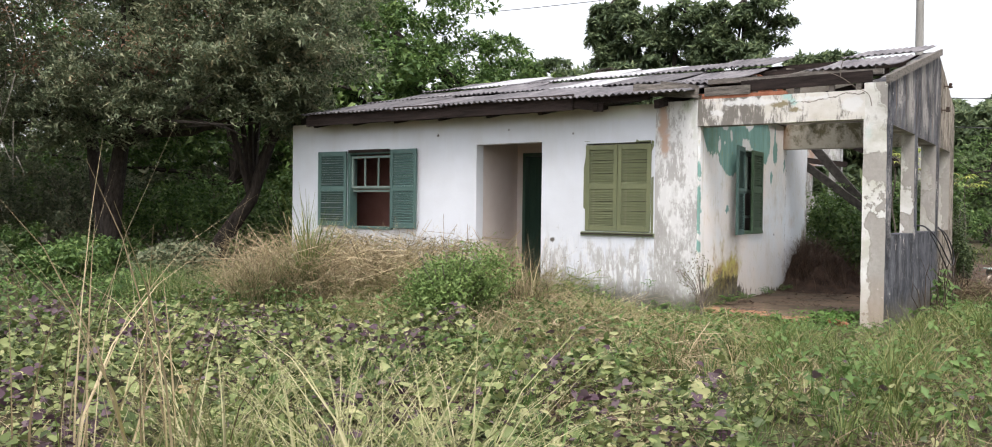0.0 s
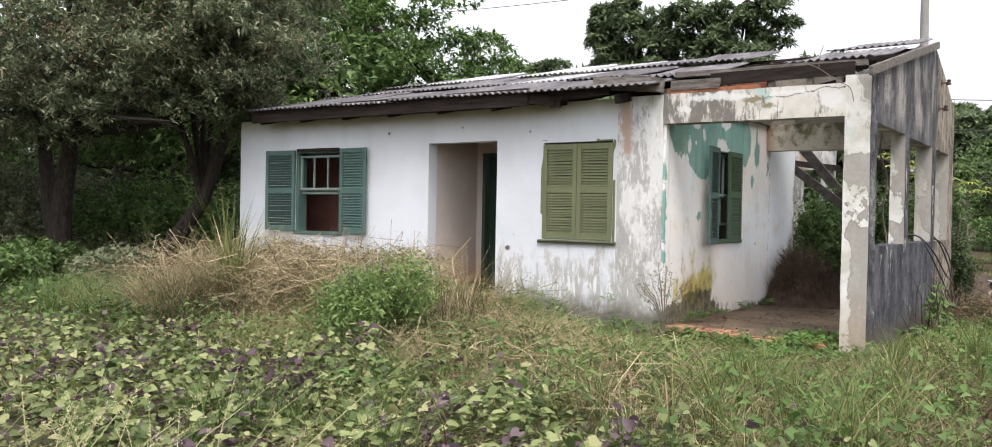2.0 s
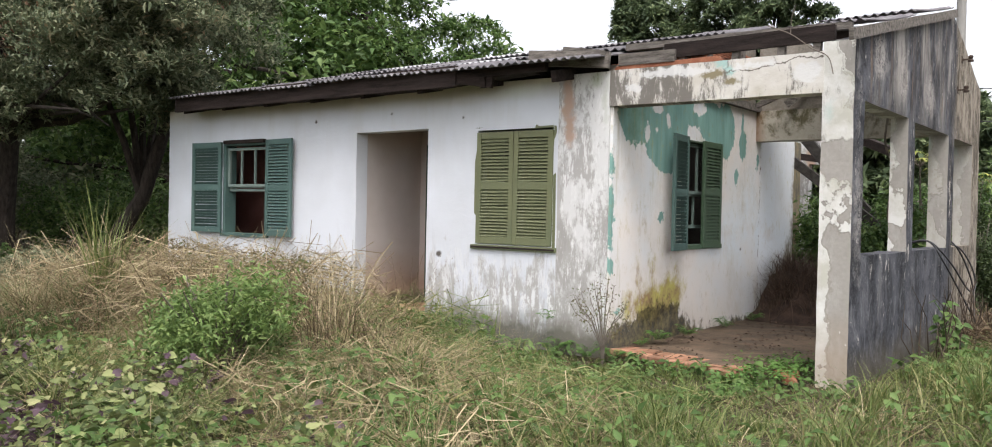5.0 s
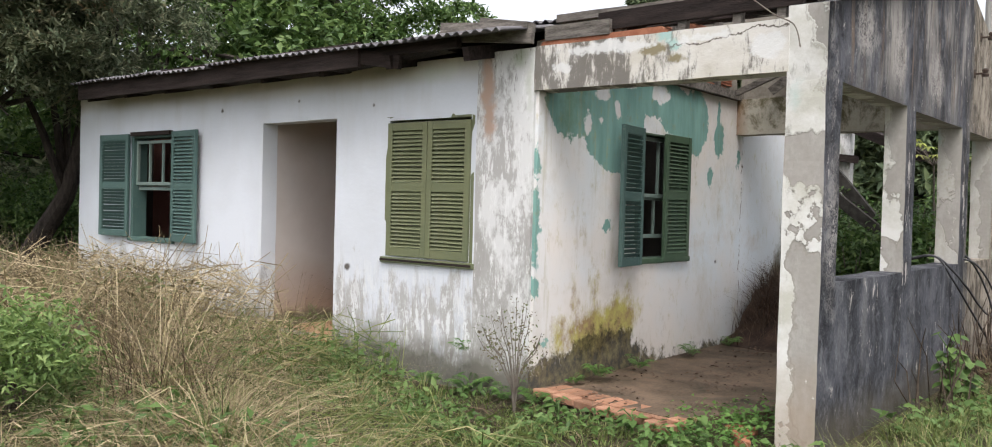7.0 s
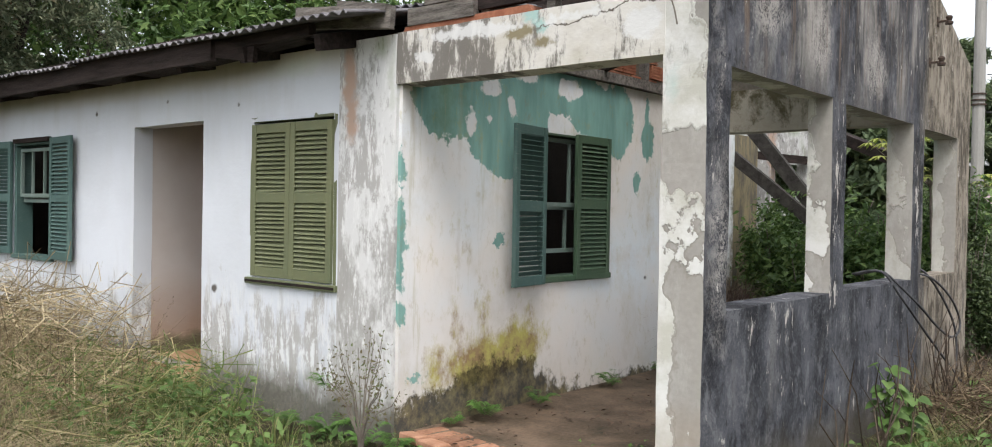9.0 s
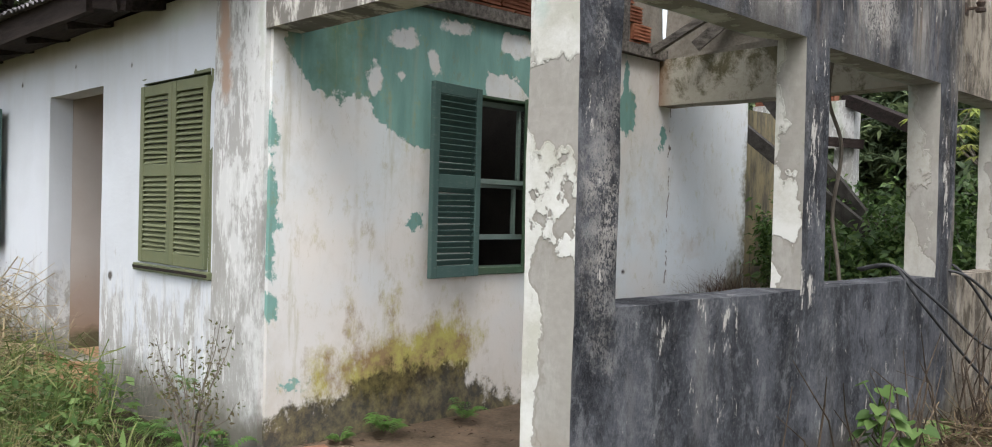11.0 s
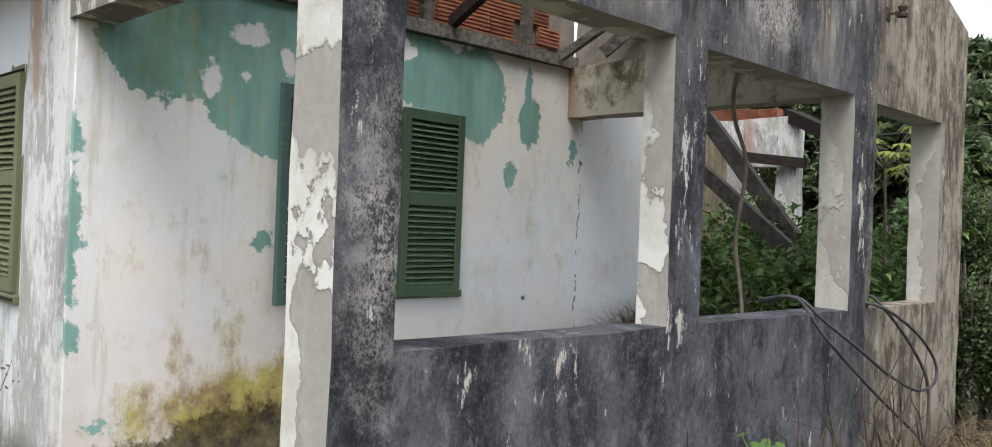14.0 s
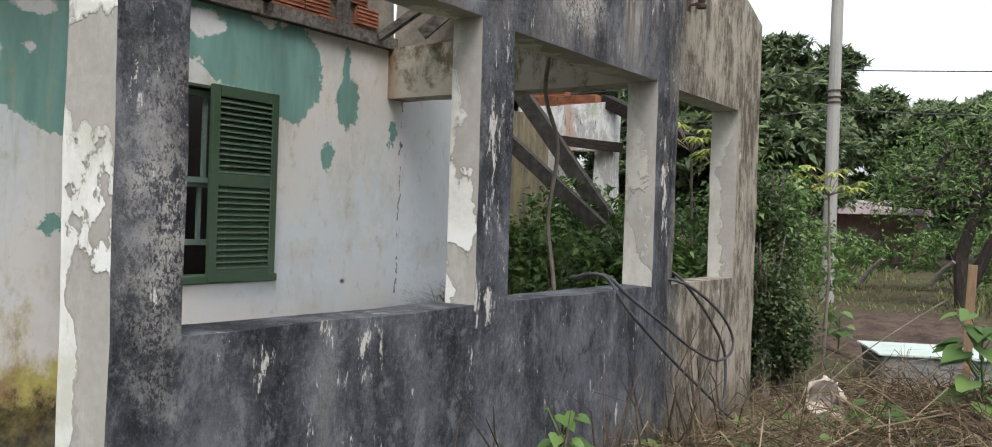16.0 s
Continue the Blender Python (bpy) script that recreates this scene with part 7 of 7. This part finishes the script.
# ---- fixings and small things on the house ----
def build_fixings():
    def insulator(y, z):
        top = tagged(new("wall_insulator"), "dark iron wire insulator bracket on the gable", "insulator", "gable insulators")
        top.location = (GX, y, z)
        bm = bmesh.new()
        box(bm, 0.0, 0.10, -0.008, 0.008, -0.008, 0.008)
        box(bm, -0.004, 0.006, -0.03, 0.03, -0.04, 0.04)
        part("bracket", bm, M["iron"], top)
        bm = bmesh.new()
        tube(bm, [(0.09, 0, -0.03), (0.09, 0, -0.01), (0.09, 0, 0.0), (0.09, 0, 0.03), (0.09, 0, 0.045)], [0.032, 0.034, 0.018, 0.03, 0.018], 10)
        part("knob", bm, M["iron"], top)
    insulator(14.80, 2.92)
    insulator(15.02, 3.30)
    for name, label, pts in (
        ("cable_loop", "black cable looped over the parapet", [(-2.2, 13.95, 1.16), (-2.0, 13.95, 1.20), (-1.86, 14.0, 1.08), (-1.80, 14.35, 0.90), (-1.78, 14.7, 0.74), (-1.77, 15.15, 0.60), (-1.77, 15.45, 0.62), (-1.78, 15.48, 0.75), (-1.8, 15.2, 0.95), (-1.85, 14.75, 1.13), (-2.0, 14.5, 1.17)]),
        ("cable", "black cable hanging down to the ground", [(-2.2, 13.90, 1.17), (-1.98, 13.90, 1.20), (-1.85, 13.98, 1.0), (-1.78, 14.45, 0.68), (-1.74, 14.95, 0.40), (-1.70, 15.3, 0.20), (-1.55, 15.6, 0.09), (-1.35, 15.75, 0.08)]),
        ("cable", "thin black cable over the parapet", [(-2.1, 14.75, 1.16), (-1.96, 14.78, 1.20), (-1.86, 14.85, 1.10), (-1.8, 15.15, 0.85), (-1.77, 15.34, 0.6), (-1.74, 15.25, 0.25), (-1.70, 15.05, 0.08)])):
        bm = bmesh.new()
        tube(bm, smooth(pts, 5), 0.010, 7)
        tagged(new(name, mesh_of(name, bm, M["cable"], True)), label, "cable", "cables on the parapet")
    bm = bmesh.new()
    tube(bm, smooth([(-2.62, 10.79, 3.02), (-2.42, 10.76, 2.93), (-2.25, 10.78, 2.80), (-2.12, 10.79, 2.72), (-2.08, 10.80, 2.58)]), 0.0045, 5)
    tube(bm, smooth([(-2.42, 10.76, 2.93), (-2.40, 10.72, 3.05), (-2.36, 10.70, 3.15)]), 0.004, 5)
    tagged(new("dry_root", mesh_of("dry_root", bm, M["twig"])), "dry pale root hanging over the lintel", "root")
    bm = bmesh.new()
    box(bm, DOOR[0] + 0.35, DOOR[1] + 0.02, FY - 0.28, FY - 0.02, -0.05, 0.20)
    bmesh.ops.bevel(bm, geom=bm.edges[:], offset=0.02, segments=2, affect="EDGES")
    worn(bm, 0.012, 4)
    structure("door_step", bm, M["stepclay"], "worn orange cement doorstep", "step")


build_fixings()


# ---- single plants ----
def fern(x, y, z, r, fronds, label="bright green fern at the wall foot"):
    top = tagged(new("fern"), label, "fern", "ferns at the wall foot")
    top.location = (x, y, z)
    cs, als, ns, Ls = [], [], [], []
    rnd = random.Random(int(x * 100 + y * 10))
    for i in range(fronds):
        a = rnd.uniform(0, 6.28)
        d = np.array([math.cos(a), math.sin(a), 0])
        s = np.array([-math.sin(a), math.cos(a), 0])
        length, rise = r * rnd.uniform(0.7, 1.2), rnd.uniform(1.4, 2.6)
        for k in range(2, 15):
            t = k / 15
            p = d * length * t + np.array([0, 0, length * (rise * t - 0.8 * rise * t * t)])
            for sg in (-1, 1):
                cs.append(p)
                als.append(s * sg + d * 0.35)
                ns.append((0, 0, 1.0))
                Ls.append(r * 0.33 * math.sin(math.pi * min(1, t * 0.85 + 0.12)))
    L = np.array(Ls)
    v, q = leaf_arrays(np.array(cs), np.array(als), np.array(ns), L, L * 0.34, 0.1)
    fr = new("fronds", fill_mesh("fronds", v, q, G["fern"]))
    fr.parent = top


def broad_plant(name, label, x, y, h, leaves, size, mat, z=None, droop=0.3, stem=0.012):
    """A stalk with large single leaves at the top of leaf stems."""
    z = ground_height(x, y) if z is None else z
    top = tagged(new(name), label, "plant")
    top.location = (x, y, z)
    rnd = random.Random(int(x * 77 + y * 13))
    bm = bmesh.new()
    tube(bm, [(0, 0, -0.03), (0.02, 0, h * 0.5), (0, 0.02, h * 0.9)], [stem, stem * 0.8, stem * 0.5], 6)
    c, al, nor, L = [], [], [], []
    for i in range(leaves):
        a, zz = rnd.uniform(0, 6.28), h * rnd.uniform(0.35, 1.0)
        e = Vector((math.cos(a), math.sin(a), 0)) * size * rnd.uniform(0.5, 1.1) + Vector((0, 0, zz + size * 0.25))
        tube(bm, [(0, 0, zz * 0.85), e], [stem * 0.4, stem * 0.25], 4)
        c.append(e)
        al.append((math.cos(a), math.sin(a), -droop))
        nor.append((rnd.uniform(-0.3, 0.3), rnd.uniform(-0.5, 0.1), 1))
        L.append(size * rnd.uniform(0.7, 1.2))
    part("stem", bm, G["bush"], top)
    v, q = heart_arrays(np.array(c, float), np.array(al, float), np.array(nor, float), np.array(L))
    lf = new("leaves", fill_mesh("leaves", v, q, mat))
    lf.parent = top


def umbrella_plant(x, y, h, r, z=None, label="thin yellow-green sapling with umbrella leaves"):
    """Palmate leaves on long stems at the top of a thin trunk."""
    z = ground_height(x, y) if z is None else z
    top = tagged(new("umbrella_sapling"), label, "plant")
    top.location = (x, y, z)
    rnd = random.Random(int(x * 7 + y * 3))
    bm = bmesh.new()
    tube(bm, [(0, 0, -0.05), (0.03, 0.02, h * 0.5), (0, 0, h * 0.92)], [0.022, 0.017, 0.01], 7)
    c, al, nor, L = [], [], [], []
    for i in range(13):
        a = i * 2.4
        e = Vector((math.cos(a), math.sin(a), 0)) * r * rnd.uniform(0.45, 1.0) + Vector((0, 0, h * rnd.uniform(0.92, 1.04)))
        stem = bmesh.new()
        tube(stem, [(0, 0, h * 0.88), e], [0.006, 0.004], 4)
        part("leaf_stem", stem, M["twig"], top)
        for k in range(7):
            b = a + (k - 3) * 0.62
            c.append(e)
            al.append((math.cos(b), math.sin(b), -0.25))
            nor.append((0, 0, 1))
            L.append(r * rnd.uniform(0.38, 0.55))
    part("trunk", bm, M["twig"], top)
    L = np.array(L)
    v, q = leaf_arrays(np.array(c, float), np.array(al, float), np.array(nor, float), L, L * 0.28, 0.1)
    lf = new("leaves", fill_mesh("leaves", v, q, G["lime"]))
    lf.parent = top


def build_single_plants():
    for x, y, z, r in ((-3.95, 11.55, 0.14, 0.17), (-3.93, 12.15, 0.14, 0.15), (-4.0, 11.25, 0.13, 0.10), (-3.95, 13.2, 0.13, 0.16), (-4.62, 10.68, 0.05, 0.20), (-4.25, 10.66, 0.05, 0.18), (-3.97, 10.70, 0.06, 0.17), (-5.0, 10.6, 0.05, 0.18), (-4.0, 14.1, 0.13, 0.16)):
        fern(x, y, z, r, 11)
    fern(-4.72, 10.72, 0.35, 0.16, 5, "fern frond standing against the wall")
    for x, y, h, n, s in ((-6.0, 10.35, 0.30, 12, 0.09), (-8.05, 10.3, 0.55, 10, 0.07), (-5.6, 10.3, 0.25, 12, 0.08), (-3.6, 10.45, 0.15, 12, 0.06), (-3.0, 10.45, 0.16, 14, 0.06), (-2.6, 10.6, 0.18, 14, 0.06)):
        broad_plant("wall_weed", "broad-leaved green weed before the house", x, y, h, n, s, G["bush"])
    # weeds at the gable
    broad_plant("yam_plant", "large-leaved green plant at the gable foot", -1.66, 14.35, 0.16, 8, 0.20, G["fern"])
    broad_plant("yam_plant", "large-leaved green plant at the gable foot", -1.35, 14.75, 0.15, 7, 0.17, G["fern"])
    broad_plant("leafy_seedling", "bright green leafy seedling at the gable wall", -1.62, 12.85, 0.62, 26, 0.085, G["bush"])
    broad_plant("leafy_seedling", "bright green leafy seedling at the gable wall", -1.55, 13.1, 0.42, 18, 0.08, G["bush"])
    broad_plant("leafy_creeper", "dark green creeper with large leaves", -0.25, 15.6, 0.95, 30, 0.15, G["bush"])
    broad_plant("leafy_creeper", "dark green creeper with large leaves", -0.75, 15.2, 0.40, 18, 0.13, G["bush"])
    broad_plant("leafy_creeper", "dark green creeper with large leaves", -2.2, 20.3, 0.5, 16, 0.13, G["bush"])
    # a thin dark weed with small leaves before the pilaster
    top = tagged(new("dry_weed"), "thin dry weed with tiny dark leaves before the pilaster", "weed")
    top.location = (-3.86, 10.3, 0.06)
    rnd = random.Random(3)
    tips = []
    for i in range(16):
        a = rnd.uniform(0, 6.28)
        e = Vector((math.cos(a) * rnd.uniform(0.08, 0.42), math.sin(a) * rnd.uniform(0.05, 0.3), rnd.uniform(0.42, 0.92)))
        bm = bmesh.new()
        tube(bm, [(0, 0, 0), Vector((e.x * 0.08, e.y * 0.08, 0.2)), Vector((e.x * 0.4, e.y * 0.4, 0.2 + (e.z - 0.2) * 0.5)), Vector((e.x * 0.8, e.y * 0.8, e.z * 0.82)), e], [0.006, 0.005, 0.004, 0.003, 0.0015], 4)
        part("stalk", bm, M["twig"], top)
        for k in range(34):
            t = rnd.uniform(0.4, 1.0)
            tips.append(e * t + Vector((rnd.uniform(-0.05, 0.05), rnd.uniform(-0.04, 0.04), 0.14 * (1 - t) + rnd.uniform(-0.03, 0.03))))
    c = np.array([tuple(p) for p in tips])
    L = RNG.uniform(0.015, 0.035, len(c))
    v, q = leaf_arrays(c, rand_dirs(len(c)), rand_dirs(len(c)), L, L * 0.45)
    lf = new("leaves", fill_mesh("leaves", v, q, G["weed"]))
    lf.parent = top
    umbrella_plant(-2.04, 19.0, 2.05, 0.34)
    umbrella_plant(-2.75, 17.0, 2.4, 0.32, 0.05)
    umbrella_plant(-2.35, 16.7, 2.15, 0.28, 0.05)
    # bare twigs over the gable foot
    bm = bmesh.new()
    rnd = random.Random(12)
    for i in range(44):
        y, z = rnd.uniform(12.3, 14.9), 0.08
        p = Vector((rnd.uniform(-1.8, -1.45), y, z))
        q1 = p + Vector((rnd.uniform(-0.12, 0.1), rnd.uniform(-0.35, 0.35), rnd.uniform(0.2, 0.55)))
        q2 = q1 + Vector((rnd.uniform(-0.1, 0.1), rnd.uniform(-0.3, 0.3), rnd.uniform(0.05, 0.35)))
        q1.x, q2.x = max(q1.x, GX + 0.03), max(q2.x, GX + 0.02)
        tube(bm, [p, q1, q2], [0.007, 0.005, 0.002], 4)
    tagged(new("dry_twigs", mesh_of("dry_twigs", bm, M["brush"])), "dry bare twigs against the lichened parapet", "twigs", kind="stuff")
    bm = bmesh.new()
    tube(bm, smooth([(-1.30, 14.6, 0.12), (-1.15, 15.2, 0.42), (-0.95, 16.0, 0.70), (-0.62, 17.0, 1.0)]), 0.004, 5)
    tube(bm, smooth([(-1.2, 15.9, 0.1), (-0.9, 16.3, 0.5), (-0.55, 16.5, 0.62)]), 0.005, 5)
    tagged(new("bramble_stem", mesh_of("bramble_stem", bm, M["twig"])), "long bare bramble stem arching over the weeds", "stem")


build_single_plants()


# ---- beyond the gable ----
def build_yard():
    # ploughed patch, draped over the ground
    bm = bmesh.new()
    nx, ny = 60, 60
    vs = {}
    for i in range(nx + 1):
        for j in range(ny + 1):
            x, y = -3.5 + 7.5 * i / nx, 19.6 + 7.0 * j / ny
            e = min(i, j, nx - i, ny - j) / 6
            z = ground_height(x, y) - 0.04 + min(1, e) * (0.07 + 0.09 * noise.noise(Vector((x * 2.2, y * 2.2, 9))) + 0.07 * noise.noise(Vector((x * 6, y * 6, 2))))
            vs[i, j] = bm.verts.new((x, y, z))
    for i in range(nx):
        for j in range(ny):
            bm.faces.new((vs[i, j], vs[i + 1, j], vs[i + 1, j + 1], vs[i, j + 1]))
    structure("ground_ploughed", bm, M["soil"], "bare ploughed brown soil with clods", "soil")
    # tank with its lid
    tank = tagged(new("water_tank"), "grey fibre cement water tank with a mint-white lid on the ground", "tank")
    tank.matrix_basis = pose(-1.02, 18.72, 0.06, 0, 0, 24)
    bm = bmesh.new()
    prism(bm, [(-0.46, 0.0), (0.46, 0.0), (0.50, 0.30), (-0.50, 0.30)], 1, -0.42, 0.42)
    bmesh.ops.bevel(bm, geom=bm.edges[:], offset=0.02, segments=2, affect="EDGES")
    part("body", bm, M["tank"], tank)
    bm = bmesh.new()
    box(bm, -0.53, 0.55, -0.46, 0.48, 0.302, 0.325)
    bmesh.ops.bevel(bm, geom=bm.edges[:], offset=0.008, segments=2, affect="EDGES")
    part("lid", bm, M["tanklid"], tank, "mint-white sheet lid")
    # stake
    bm = bmesh.new()
    bar(bm, (0, 0, -0.1), (0.02, 0.0, 1.18), 0.068, 0.06)
    st = tagged(new("fence_stake", mesh_of("fence_stake", bm, M["stake"])), "rough split wooden stake standing in the weeds", "stake")
    st.location = (-0.52, 17.35, 0.08)
    # sacking
    bm = bmesh.new()
    bmesh.ops.create_icosphere(bm, subdivisions=4, radius=0.15)
    for v in bm.verts:
        p = v.co.copy()
        v.co = Vector((p.x * 0.62, p.y * 0.6, p.z * 1.5)) * (0.62 + 0.75 * abs(noise.noise(p * 9 + Vector((3, 1, 7))))) + noise.noise_vector(p * 7) * 0.13 + noise.noise_vector(p * 30) * 0.03
        v.co.x += 0.14 * max(0, -p.z / 0.15)
    rag = tagged(new("sack", mesh_of("sack", bm, M["cloth"], True)), "crumpled dirty white sack lying in the weeds", "sack")
    rag.location = (-1.22, 15.85, 0.26)
    # concrete pole with wires
    pole = tagged(new("utility_pole"), "pale concrete utility pole with wire bands beyond the field", "pole")
    pole.location = (-4.25, 28.0, 0)
    bm = bmesh.new()
    tube(bm, [(0, 0, -0.2), (0, 0, 4), (0, 0, 9.2)], [0.135, 0.122, 0.10], 12)
    part("shaft", bm, M["pole"], pole)
    for z in (4.05, 4.15, 4.28):
        bm = bmesh.new()
        tube(bm, [(0, 0, z), (0, 0, z + 0.03)], 0.15, 12)
        part("band", bm, M["iron"], pole, "dark wire band")
    for z, dz in ((3.9, -0.2), (4.7, 0.1), (8.8, 0.0)):
        for sx in (-1, 1):
            bm = bmesh.new()
            pts = [(0.15 * sx + sx * 24 * t, 3.0 * t * sx, z + dz * t - 1.6 * t * (1 - t)) for t in (i / 12 for i in range(13))]
            tube(bm, pts, 0.012, 5)
            part("wire", bm, M["cable"], pole, "thin sagging overhead wire")
    # far shed
    shed = tagged(new("far_shed"), "low red-brown wooden shed with a tin roof beyond the field", "shed")
    shed.location = (-8.2, 50, 0.1)
    bm = bmesh.new()
    box(bm, -1.6, 1.9, 0, 2.5, 0.0, 2.1)
    part("wall", bm, M["shed"], shed)
    bm = bmesh.new()
    prism(bm, [(-0.4, 2.1), (2.9, 2.1), (1.25, 2.75)], 0, -1.9, 2.2)
    part("roof", bm, M["shedroof"], shed)
    rail = tagged(new("far_fence"), "grey wooden fence before the shed", "fence")
    rail.location = (-7.6, 48, 0.1)
    bm = bmesh.new()
    for i in range(9):
        bm2 = bmesh.new()
        box(bm2, -1.4 + i * 0.35, -1.3 + i * 0.35, 0, 0.04, -0.1, 1.35 + 0.1 * (i % 3))
        part("picket", bm2, M["wood"], rail)
    box(bm, -1.5, 1.6, 0.04, 0.08, 1.0, 1.1)
    part("rail", bm, M["wood"], rail)
    for p, q1 in (((-3.55, 27.5, 0.45), (-3.1, 27.3, 0.98)), ((-2.25, 27.2, 0.55), (-1.85, 27.0, 1.0))):
        bm = bmesh.new()
        mid = Vector(p)
        tube(bm, [Vector(p) - mid, (Vector(p) + Vector(q1)) / 2 - mid + Vector((0, 0, 0.05)), Vector(q1) - mid], [0.045, 0.042, 0.04], 8)
        post = tagged(new("leaning_post", mesh_of("leaning_post", bm, M["wood"])), "leaning grey-brown post at the field edge", "post", "leaning posts")
        post.location = p


build_yard()
